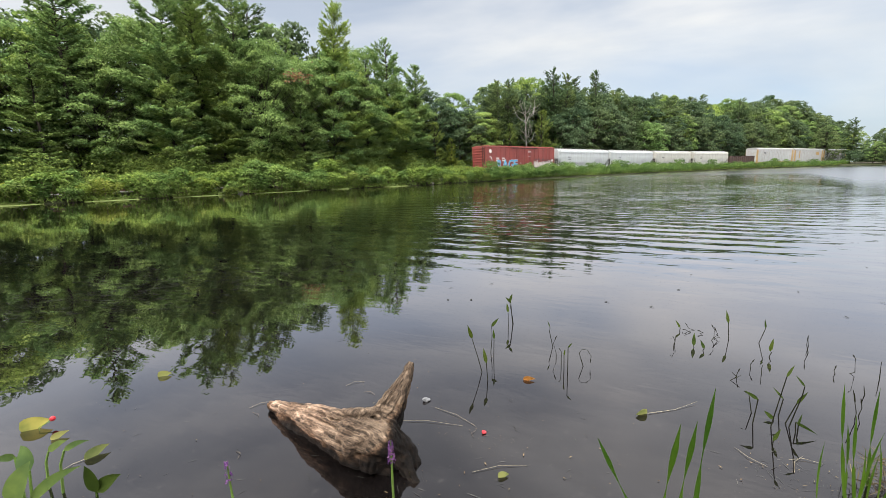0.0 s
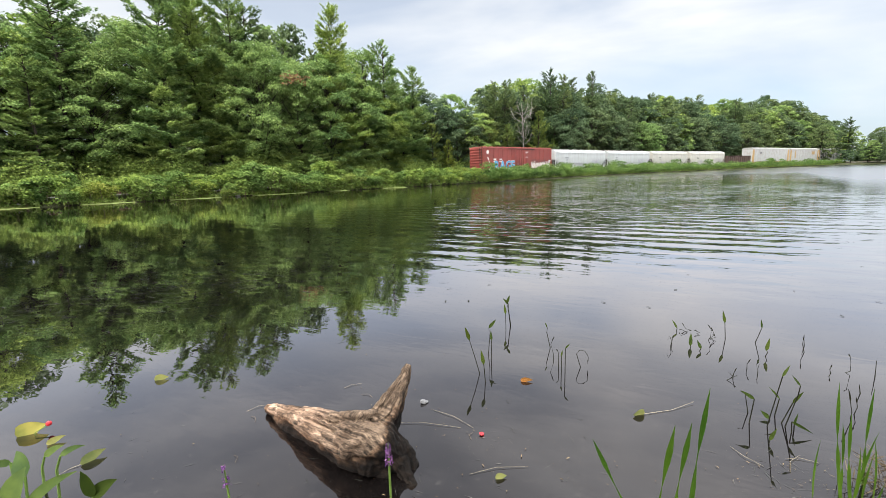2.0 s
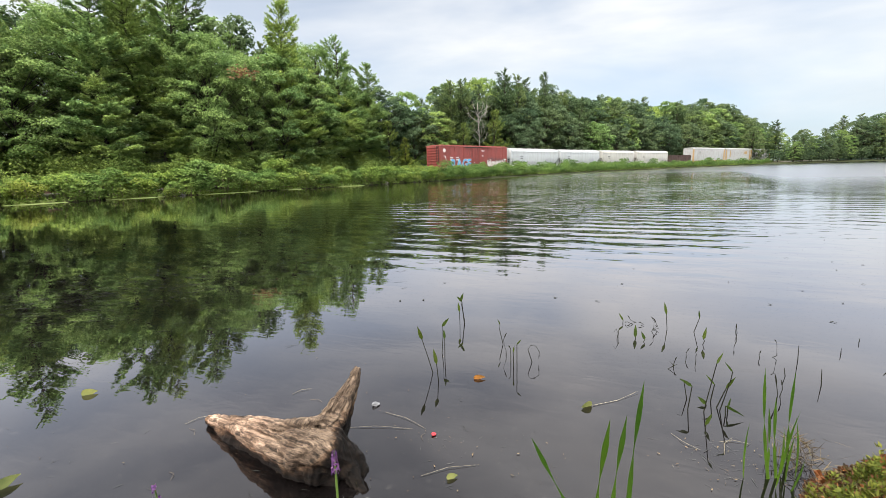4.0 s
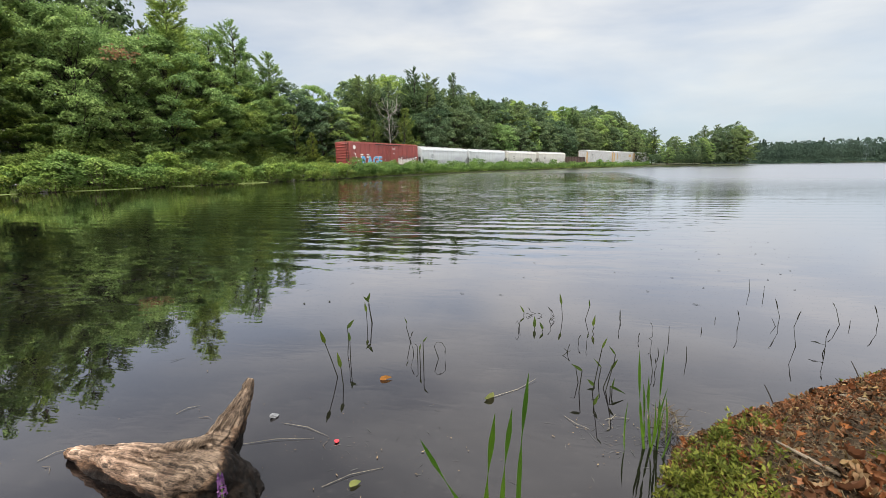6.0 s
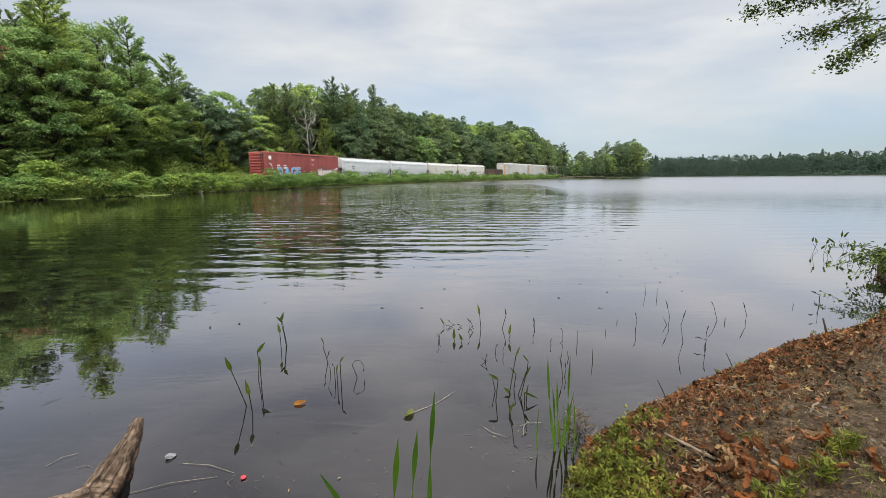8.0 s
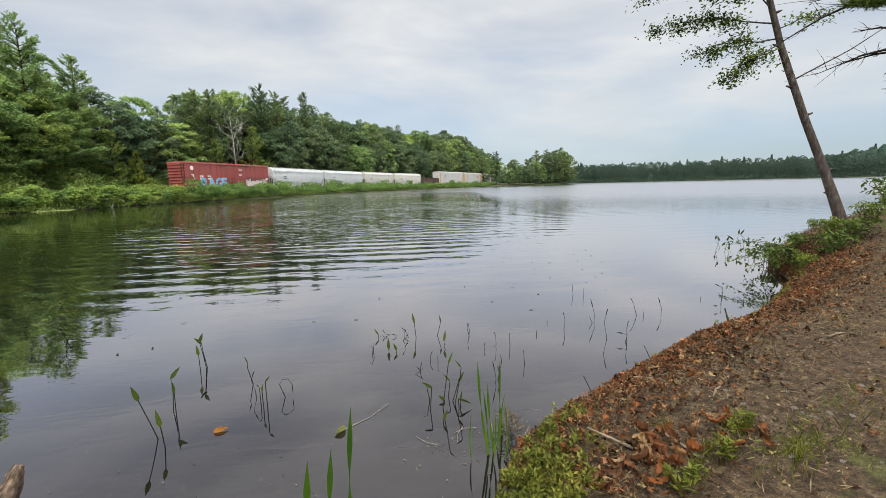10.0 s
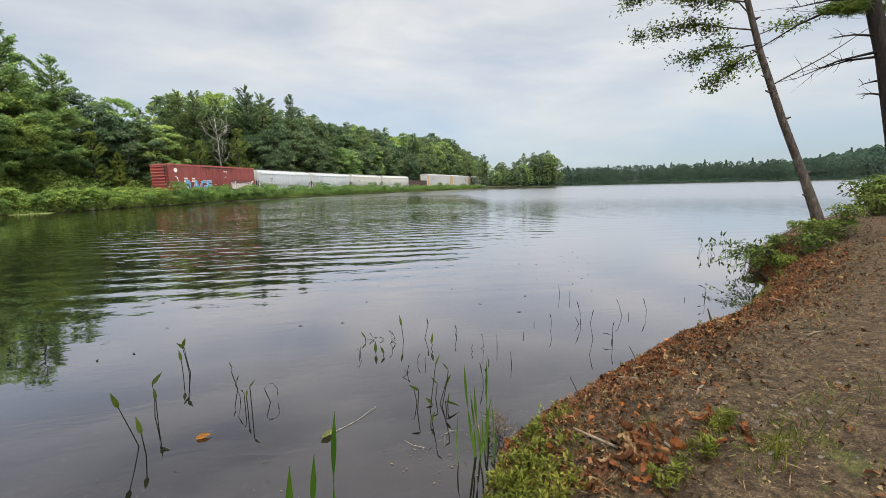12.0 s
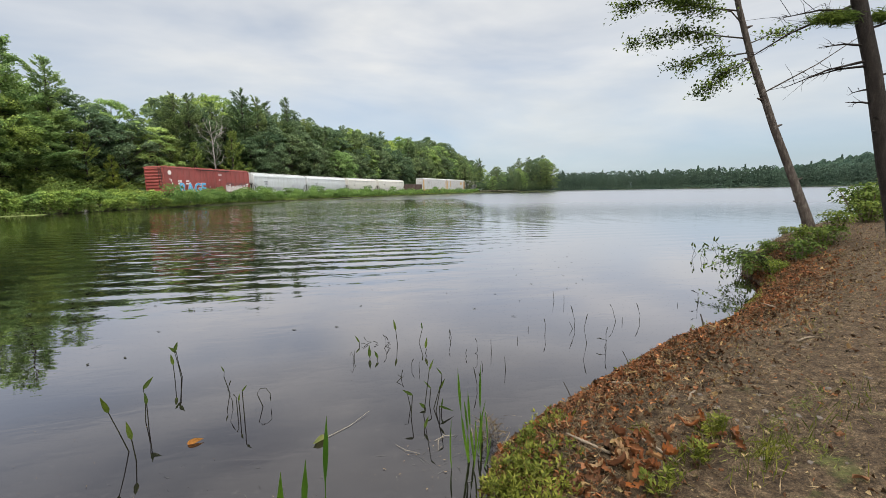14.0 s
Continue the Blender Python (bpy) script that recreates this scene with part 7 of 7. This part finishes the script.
def fallen_leaf(r, x, y, ln, wd, lift, label):
    """An oak-like leaf, lobed and rolled up as it dried."""
    bm = bmesh.new()
    rows = []
    c1, c2, tw = r.uniform(0.4, 2.4), r.uniform(-0.6, 1.6), r.normal(0, 0.5)
    for k in range(9):
        t = k / 8
        w = wd * (0.10 + math.sin(math.pi * min(1, t * 0.95 + 0.03)) ** 0.7) * (1.35 if k % 2 else 0.60)
        row = []
        for j, u in enumerate((-1, -0.5, 0, 0.5, 1)):
            z = c2 * ln * (t - 0.5) ** 2 + c1 * wd * 0.45 * abs(u) ** 1.5 + tw * u * wd * (t - 0.5) + r.normal(0, 0.0022)
            row.append(bm.verts.new((ln * (t - 0.5) + 0.1 * wd * abs(u), u * w / 2, z)))
        rows.append(row)
    for a, b in zip(rows, rows[1:]):
        for j in range(4):
            bm.faces.new((a[j], a[j + 1], b[j + 1], b[j]))
    dry = M_HEAP if r.uniform() < 0.5 else (M_HEAP2 if r.uniform() < 0.45 else M_HEAP3)
    ob = part("fallen_leaf", bm, dry, None, "", True)
    tagged(ob, label, "leaf", "fallen leaves on the bank")
    ob.matrix_basis = pose(x, y, h1(x, y) + lift, r.normal(0, 28), r.normal(0, 28), r.uniform(0, 360))


def big_leaves():
    """Larger curled leaves that lie about singly, thickest in one heap."""
    r = np.random.RandomState(98)
    for i in range(46):
        x, y = r.normal(1.93, 0.075), r.normal(0.87, 0.06)
        fallen_leaf(r, x, y, r.uniform(0.045, 0.085), r.uniform(0.018, 0.034), r.uniform(0.006, 0.04), "curled russet oak leaf in a small heap")
    for x, y in ((2.14, 0.83), (2.43, 0.80), (2.36, 0.82), (2.11, 0.69), (2.34, 0.61), (1.79, 0.69), (2.31, 0.80), (2.08, 0.72), (2.28, 0.63), (1.72, 0.98), (1.66, 0.9)):
        for _ in range(2):
            fallen_leaf(r, x + r.normal(0, 0.03), y + r.normal(0, 0.025), r.uniform(0.05, 0.09), r.uniform(0.018, 0.030), r.uniform(0.008, 0.03), "curled dark russet leaf on the bank")
    for i in range(40):
        x = r.uniform(2.2, 7.0)
        y = 1.62 - abs(r.normal(0.12, 0.30))
        if not in_pond(np.array([x]), np.array([y]))[0]:
            fallen_leaf(r, x, y, r.uniform(0.03, 0.055), r.uniform(0.012, 0.022), r.uniform(0.015, 0.04), "curled russet fallen leaf on the leaf litter")


big_leaves()


def bank_green():
    r = np.random.RandomState(99)
    # small leafy plants with upright rosettes, thickest at the corner of the bank
    spots = [(1.64, 1.24, 0.09, 0.10, 80), (1.78, 1.33, 0.07, 0.08, 36), (1.95, 1.42, 0.06, 0.04, 18), (2.15, 1.42, 0.05, 0.05, 10), (1.55, 1.05, 0.10, 0.08, 40), (1.90, 1.09, 0.02, 0.02, 2),
             (2.06, 0.64, 0.03, 0.025, 8), (1.85, 0.66, 0.03, 0.02, 6), (1.81, 0.72, 0.02, 0.02, 3), (2.32, 0.68, 0.05, 0.02, 7), (3.3, 1.70, 0.15, 0.04, 8), (4.9, 1.60, 0.3, 0.06, 14), (6.6, 1.72, 0.5, 0.08, 26),
             (1.47, 1.18, 0.06, 0.06, 14), (8.2, 1.95, 0.2, 0.12, 26)]
    q = []
    for sx, sy, dx, dy, n in spots:
        for _ in range(n):
            x, y = sx + r.normal(0, dx), sy + r.normal(0, dy)
            if in_pond(np.array([x]), np.array([y]))[0]:
                continue
            tall = r.uniform(0.03, 0.12)
            m = r.randint(16, 26)
            t = r.uniform(0.25, 1.0, m)
            a = r.uniform(0, 6.28, m)
            out = np.stack([np.cos(a), np.sin(a), r.uniform(0.1, 0.9, m)], 1)
            c = np.array([x, y, h1(x, y)]) + np.stack([0.02 * np.cos(a), 0.02 * np.sin(a), tall * t], 1)
            q.append(leaf_quads(r, c, np.stack([-np.cos(a), -np.sin(a), 1.2 + 0 * a], 1), 0.027, 0.0095, 0.5, out))
    tagged(new("ground_plants", quads("ground_plants", np.concatenate(q), M_CORNER)), "low yellow-green leafy plants and moss", "ground plants", kind="stuff")
    gx, gy = [], []
    for sx, sy, dx, dy, n in ((1.68, 1.28, 0.10, 0.11, 420), (1.95, 1.40, 0.09, 0.06, 200), (2.15, 1.39, 0.04, 0.05, 120), (2.32, 0.68, 0.06, 0.025, 130), (2.30, 0.47, 0.11, 0.04, 190), (2.14, 0.93, 0.02, 0.02, 20),
                              (2.02, 0.70, 0.05, 0.03, 60), (1.85, 0.66, 0.05, 0.03, 60), (2.9, 0.35, 0.3, 0.06, 90), (4.6, 1.55, 0.5, 0.10, 90), (6.6, 1.72, 0.4, 0.10, 160), (7.5, 0.9, 1.5, 0.5, 130), (1.5, 1.1, 0.1, 0.1, 150)):
        gx.append(r.normal(sx, dx, n))
        gy.append(r.normal(sy, dy, n))
    gx, gy = np.concatenate(gx), np.concatenate(gy)
    ok = ~in_pond(gx, gy)
    gx, gy = gx[ok], gy[ok]
    ln = r.uniform(0.03, 0.10, len(gx))
    c = np.stack([gx, gy, height(gx, gy) + ln / 2 - 0.006], 1)
    up = np.tile([0, 0, 1.0], (len(c), 1)) + r.normal(0, 0.45, (len(c), 3))
    v = leaf_quads(r, c, r.normal(0, 1, (len(c), 3)) * np.array([1, 1, 0.1]), 1.0, 0.05, 0.1, up)
    v = (v - c[:, None]) * ln[:, None, None] + c[:, None]
    tagged(new("grass", quads("grass", v, M_CORNER)), "sparse short yellow-green grass on the bank", "grass", kind="stuff")
    # a tangle of withered stalks in the shallows beside the corner
    n = 150
    c = np.stack([r.normal(2.08, 0.06, n), r.normal(1.84, 0.05, n), r.uniform(0.0, 0.13, n)], 1)
    v = leaf_quads(r, c, r.normal(0, 1, (n, 3)), 0.10, 0.004, 0.5)
    tagged(new("withered_tangle", quads("withered_tangle", v, M_LITTER2)), "pale tangle of withered stalks in the shallows", "dead plants", kind="stuff")


bank_green()


def pebbles():
    r = np.random.RandomState(100)
    spots = [(2.61, 0.77), (2.51, 0.80), (2.71, 0.60), (2.53, 0.66), (2.72, 0.89), (2.63, 0.99), (2.66, 0.52), (2.24, 0.48)]
    spots += [(r.uniform(2.3, 6.5), r.uniform(0.1, 1.1)) for _ in range(60)]
    for i, (x, y) in enumerate(spots):
        ob = rock(700 + i % 6, r.uniform(0.006, 0.016) if i > 7 else r.uniform(0.012, 0.020), 0.55, M_PEBBLE, "pebble")
        ob.matrix_basis = pose(x, y, h1(x, y) + 0.001, 0, 0, 77 * i)
        tagged(ob, "small grey-brown stone on the trodden path", "pebble", "stones on the path")


pebbles()


def sticks():
    r = np.random.RandomState(101)
    for x, y, ln, tn in ((2.30, 0.50, 0.14, -30), (2.02, 0.70, 0.2, 75), (4.46, 1.66, 0.10, 100), (2.6, 0.9, 0.16, 10), (3.2, 0.9, 0.12, 40), (3.9, 0.75, 0.2, -15), (1.95, 0.95, 0.22, 95), (2.75, 1.25, 0.15, 130),
                         (3.5, 1.3, 0.18, 20), (5.0, 1.1, 0.22, 60)):
        bm = bmesh.new()
        tube(bm, [(0, 0, 0.008), (ln * 0.5, 0.008, 0.014), (ln, 0, 0.010)], [0.006, 0.007, 0.004], 6)
        ob = part("stick", bm, M_TWIG)
        ob.matrix_basis = pose(x, y, h1(x, y), 0, 0, tn)
        tagged(ob, "short dead stick lying on the bank", "stick", "sticks on the bank")
    for x, y, hh, ax in ((4.46, 1.66, 0.16, -20), (5.2, 1.78, 0.2, 25)):
        bm = bmesh.new()
        tube(bm, [(0, 0, -0.1), (0.01, 0, hh * 0.5), (0, 0.01, hh)], [0.012, 0.010, 0.007], 6)
        ob = part("stake", bm, M_BARK)
        ob.matrix_basis = pose(x, y, 0.02, 0, ax, 60)
        tagged(ob, "dark broken stick standing at the water's edge", "stick", "sticks on the bank")
    for x, y, dx, dz in ((2.91, 1.82, -0.066, 0.133), (3.82, 1.87, -0.064, 0.128), (3.58, 1.83, -0.053, 0.062)):
        bm = bmesh.new()
        tube(bm, [(-dx * 0.4, 0, -0.06), (dx * 0.5, 0.004, dz * 0.52), (dx, 0, dz)], [0.0045, 0.004, 0.0025], 5)
        ob = part("stick", bm, M_BARK)
        ob.matrix_basis = pose(x, y, 0.0, 0, 0, -math.degrees(math.atan2(x, y)))
        tagged(ob, "thin dark twig leaning out of the water's edge", "stick", "sticks on the bank")


sticks()

# shrubs on the bank by the leaning tree
BANK_SHRUB = Stand(shrub(110, 0.55, 0.5, 760, M_BANKLEAF, 0.050, "low leafy green shrub on the pond bank", 8))
BANK_SHRUB.ob["group"] = "shrubs by the leaning tree"
for x, y, k in ((8.35, 2.02, 0.42), (8.62, 2.20, 0.45), (8.15, 1.90, 0.34), (8.4, 1.72, 0.62), (8.75, 1.55, 0.6), (9.05, 1.85, 0.62), (9.2, 2.35, 0.5), (9.5, 1.55, 0.62), (9.55, 2.75, 0.5), (10.3, 1.3, 0.7), (10.9, 1.0, 0.9),
                (11.5, 1.5, 1.2), (12.2, 0.9, 1.5), (12.7, 1.6, 1.5), (11.8, 0.5, 1.2), (10.9, 2.5, 0.5), (8.9, 2.5, 0.4)):
    BANK_SHRUB.put(x, y, 61 * x, k, k)


def overhang():
    """Thin dark twigs with leaves that lean out over the water."""
    r = np.random.RandomState(111)
    ob = thing("overhanging_bush", "thin leafy twigs leaning out over the water", "shrub", "", (8.55, 2.1, 0.35))
    bm = bmesh.new()
    cen = []
    for i in range(16):
        a = r.uniform(0.9, 2.9)
        ln = r.uniform(0.5, 1.15)
        tip = Vector((math.cos(a) * ln, math.sin(a) * ln, r.uniform(-0.30, 0.12)))
        tube(bm, [(0, 0, -0.2), tip * 0.25 + Vector((0.02, 0, 0.10)), tip * 0.55 + Vector((0, 0.02, 0.12)), tip * 0.8 + Vector((0, 0, 0.06)), tip], [0.0055, 0.0045, 0.0035, 0.0025, 0.0015], 4)
        for t in r.uniform(0.25, 1.0, 26):
            cen.append(np.array(tip) * t + np.array([0, 0, 0.24 * t * (1 - t)]) * 2 + r.normal(0, 0.035, 3))
    part("branchwork", bm, M_STEM, ob)
    c = np.array(cen)
    leaf = new("foliage", quads("foliage", leaf_quads(r, c, np.tile([0, 0, 1.0], (len(c), 1)), 0.070, 0.026, 0.9), M_TREELEAF))
    leaf.parent = ob


overhang()

# ---------------------------------------------------------------- the two trees on the bank


def spray(bm, r, a, b, n, cen, droop=0.0, rad=0.02, leafy=0.25, start=0.25):
    """A branch from a to b that forks into leafy twigs."""
    a, b = Vector(a), Vector(b)
    m = a.lerp(b, 0.5) + Vector((0, 0, 0.10 * (b - a).length))
    w = 0.03 * (b - a).length
    tube(bm, [a, a.lerp(m, 0.5) + Vector(r.normal(0, w, 3)), m, m.lerp(b, 0.5) + Vector(r.normal(0, w, 3)) * 0.6, b], [rad, rad * 0.8, rad * 0.6, rad * 0.4, rad * 0.2], 5)
    for i in range(int(n * 1.35)):
        t = r.uniform(start, 1.0)
        p = a.lerp(m, t * 2) if t < 0.5 else m.lerp(b, t * 2 - 1)
        d = (b - a).normalized() * 0.6 + Vector(r.normal(0, 0.7, 3)) * Vector((1, 1, 0.45)) + Vector((0, 0, -droop))
        e = p + d.normalized() * r.uniform(0.12, 0.42) * (1.2 - 0.5 * t)
        tube(bm, [p, p.lerp(e, 0.5) + Vector((0, 0, 0.03)) + Vector(r.normal(0, 0.015, 3)), e], [rad * 0.3, rad * 0.2, 0.0015], 3)
        k = int(leafy * 120)
        f = r.uniform(0.2, 1.05, (k, 1))
        cen.append(np.array(p) * (1 - f) + np.array(e) * f + r.normal(0, 0.085, (k, 3)) * np.array([1, 1, 0.7]))


def leaning_tree():
    r = np.random.RandomState(120)
    ob = thing("leaning_tree", "slender leaning tree with pale bark and sparse leaves", "tree", "", (10.1, 2.0, h1(10.1, 2.0)))
    o = Vector(ob.matrix_basis.translation)
    line = [(10.10, 1.96, 0.55), (10.08, 2.06, 0.95), (10.03, 2.28, 1.62), (9.95, 2.62, 2.58), (9.84, 3.00, 3.80), (9.76, 3.24, 4.76), (9.66, 3.5, 6.0), (9.6, 3.7, 7.6), (9.62, 3.75, 9.2)]
    pts = [Vector(p) - o for p in line]
    bm = bmesh.new()
    tube(bm, pts, [0.115, 0.085, 0.068, 0.060, 0.053, 0.046, 0.036, 0.024, 0.008], 12, 0.05, r)
    for z, s in ((2.0, -1), (3, -1), (4, 1), (3.4, 1), (1.4, 1), (4.6, -1)):
        p = along(pts, z / 8)
        rod(bm, p, p + Vector((-0.06 * s, 0.06 * s, 0.03)) * 1.6, 0.035, 0.012, 7)
    part("trunk", bm, M_BARK2, ob, "pale scaly bark", True)
    cen = []
    left = Vector((-0.79, 0.61, 0))
    bm = bmesh.new()
    specs = [(3.80, 0.85, -0.50, 22, 0.35), (3.95, 1.25, -0.15, 20, 0.2), (4.2, 1.9, 0.10, 30, 0.15), (4.45, 1.3, 0.30, 18, 0.1), (4.7, 2.1, 0.25, 30, 0.15), (4.9, 2.9, 0.15, 44, 0.2), (5.1, 2.7, 0.25, 40, 0.2), (5.4, 2.6, 0.4, 34, 0.1),
             (5.9, 2.6, 0.9, 20, 0.1), (6.4, 2.2, 0.9, 18, 0.1), (7.0, 1.8, 0.9, 18, 0.1)]
    for z, ln, rise, n, droop in specs:
        i = int(np.interp(z, [p[2] for p in line], range(9)))
        t = np.interp(z, [p[2] for p in line], np.linspace(0, 1, 9))
        a = along(pts, t)
        d = left + Vector(r.normal(0, 0.22, 3)) * Vector((1, 1, 0))
        b = a + d.normalized() * ln + Vector((0, 0, rise))
        spray(bm, r, a, b, n, cen, droop, 0.010 + 0.003 * ln)
    for z, ln, rise, n in ((4.1, 1.0, 0.25, 6), (5.2, 1.2, 0.5, 10), (6.0, 1.6, 0.7, 16), (6.8, 1.4, 0.8, 14)):
        a = along(pts, np.interp(z, [p[2] for p in line], np.linspace(0, 1, 9)))
        spray(bm, r, a, a - left * ln + Vector((0.3, 0.2, rise)), n, cen, 0.1, 0.012, start=0.5)
    a = along(pts, np.interp(3.2, [p[2] for p in line], np.linspace(0, 1, 9)))
    b = a - left * 1.9 + Vector((0, 0, 1.1))
    tube(bm, [a, a.lerp(b, 0.5) + Vector((0, 0, -0.06)), b], [0.014, 0.010, 0.003], 5)
    for t in (0.15, 0.35, 0.6, 0.8):
        p = a.lerp(b, t)
        tube(bm, [p, p + Vector(r.normal(0, 0.12, 3)) - left * 0.2], [0.005, 0.001], 3)
    part("branchwork", bm, M_BARK, ob)
    c = np.concatenate(cen)
    leaf = new("foliage", quads("foliage", leaf_quads(r, c, np.tile([0, 0, 1.0], (len(c), 1)), 0.062, 0.034, 0.6), M_TREELEAF))
    leaf.parent = ob


leaning_tree()


def bank_pine():
    r = np.random.RandomState(121)
    ob = thing("bank_pine", "dark pine trunk with long bare dead branches", "tree", "", (8.27, 0.68, h1(8.27, 0.68)))
    o = Vector(ob.matrix_basis.translation)
    line = [(8.28, 0.64, 0.4), (8.26, 0.78, 1.1), (8.24, 0.93, 1.8), (8.22, 1.15, 3.02), (8.18, 1.35, 3.89), (8.13, 1.6, 5.2), (8.1, 1.8, 6.8), (8.1, 1.95, 9.6), (8.1, 2.0, 13.5)]
    pts = [Vector(p) - o for p in line]
    bm = bmesh.new()
    tube(bm, pts, [0.15, 0.108, 0.096, 0.086, 0.080, 0.072, 0.064, 0.052, 0.010], 14, 0.05, r)
    part("trunk", bm, M_PINEBARK, ob, "", True)
    left = Vector((-0.74, 0.67, 0))
    cen, dirs = [], []
    zs = [p[2] for p in line]
    for z, ln, rise, leafy in ((2.55, 0.35, 0.05, 0), (2.75, 0.25, -0.03, 0), (3.05, 0.75, -0.12, 0), (3.12, 1.0, -0.30, 0), (3.3, 0.6, 0.0, 0), (3.75, 1.1, -0.10, 0), (3.85, 1.5, -0.75, 0), (4.05, 1.3, 0.1, 0),
                               (4.3, 1.5, 0.25, 0), (4.55, 1.2, 0.5, 0), (3.62, 0.42, 0.06, 1), (3.70, 0.5, -0.02, 1), (3.66, -0.35, 0.0, 1), (4.9, 1.6, 0.5, 0), (5.3, 1.4, 0.6, 1), (5.9, 1.6, 0.6, 1), (6.5, 1.4, 0.6, 1), (2.9, -0.3, 0.05, 0),
                               (3.5, -0.5, 0.1, 0), (4.2, -0.7, 0.2, 1), (5.0, -1.2, 0.4, 1), (6.0, -1.3, 0.5, 1), (2.2, 0.16, 0.02, 0), (2.35, 0.2, 0.03, 0),
                               # upper crown, out of view, added to shade the bank
                               (7.2, 2.4, 0.4, 1), (7.4, -2.6, 0.5, 1), (8.2, 2.6, 0.6, 1), (8.5, -2.4, 0.6, 1), (9.4, 2.2, 0.7, 1), (9.7, -2.0, 0.7, 1), (10.8, 1.6, 0.8, 1), (11.2, -1.5, 0.8, 1), (12.4, 0.9, 0.8, 1)):
        a = along(pts, np.interp(z, zs, np.linspace(0, 1, 9)))
        d = (left + Vector(r.normal(0, 0.25, 3)) * Vector((1, 1, 0))).normalized()
        b = a + d * ln + Vector((0, 0, rise))
        bm = bmesh.new()
        m = a.lerp(b, 0.5) + Vector((0, 0, 0.05 * abs(ln)))
        tube(bm, [a, m, b], [0.016 + 0.004 * abs(ln), 0.012, 0.003], 5)
        for _ in range(int(12 * abs(ln))):
            p = m.lerp(b, r.uniform(-0.4, 0.9))
            e = p + (d + Vector(r.normal(0, 0.6, 3))) * 0.22 * r.uniform(0.4, 1.2) * min(1.0, abs(ln))
            tube(bm, [p, p.lerp(e, 0.5) + Vector(r.normal(0, 0.02, 3)), e], [0.004, 0.003, 0.001], 3)
        part("branch", bm, M_PINEBARK, ob, "" if leafy else "bare dead branch")
        if leafy:
            n = (420 if abs(ln) < 2 else 1500) if abs(ln) > 0.6 else 900
            f = r.uniform(0.35, 1.1, (n, 1))
            cen.append(np.array(a) * (1 - f) + np.array(b) * f + r.normal(0, (0.09 if abs(ln) < 2 else 0.40) if abs(ln) > 0.6 else 0.055, (n, 3)) * np.array([1, 1, 0.6]))
            dirs.append(np.tile(np.array(d), (n, 1)) + r.normal(0, 0.5, (n, 3)))
    c, dd = np.concatenate(cen), np.concatenate(dirs)
    leaf = new("foliage", quads("foliage", leaf_quads(r, c, r.normal(0, 1, c.shape), 0.12, 0.009, 0.4, dd), M_TREELEAF))
    leaf.parent = ob


bank_pine()


def path_grass():
    """Low, trodden grass in patches on the path."""
    r = np.random.RandomState(141)
    cen = []
    for x, y, sx, sy, n in ((2.24, 0.58, 0.06, 0.035, 90), (2.35, 0.48, 0.07, 0.03, 150), (2.44, 0.36, 0.05, 0.035, 110), (2.33, 0.70, 0.035, 0.03, 90), (2.66, 0.54, 0.06, 0.025, 60), (2.88, 0.50, 0.08, 0.025, 60),
                            (3.10, 0.46, 0.07, 0.03, 50), (4.3, 0.8, 0.25, 0.07, 80)):
        gx, gy = r.normal(x, sx, n), r.normal(y, sy, n)
        cen.append(np.stack([gx, gy, np.array([h1(a, b) for a, b in zip(gx, gy)]) + 0.008], 1))
    c = np.concatenate(cen)
    up = np.stack([r.normal(0, 0.8, len(c)), r.normal(0, 0.8, len(c)), np.full(len(c), 0.75)], 1)
    v = leaf_quads(r, c, r.normal(0, 1, c.shape), 0.034, 0.0030, 0.4, up)
    tagged(new("path_grass", quads("path_grass", v, M_GRASS)), "low trodden green grass on the bank path", "grass", kind="stuff")


path_grass()
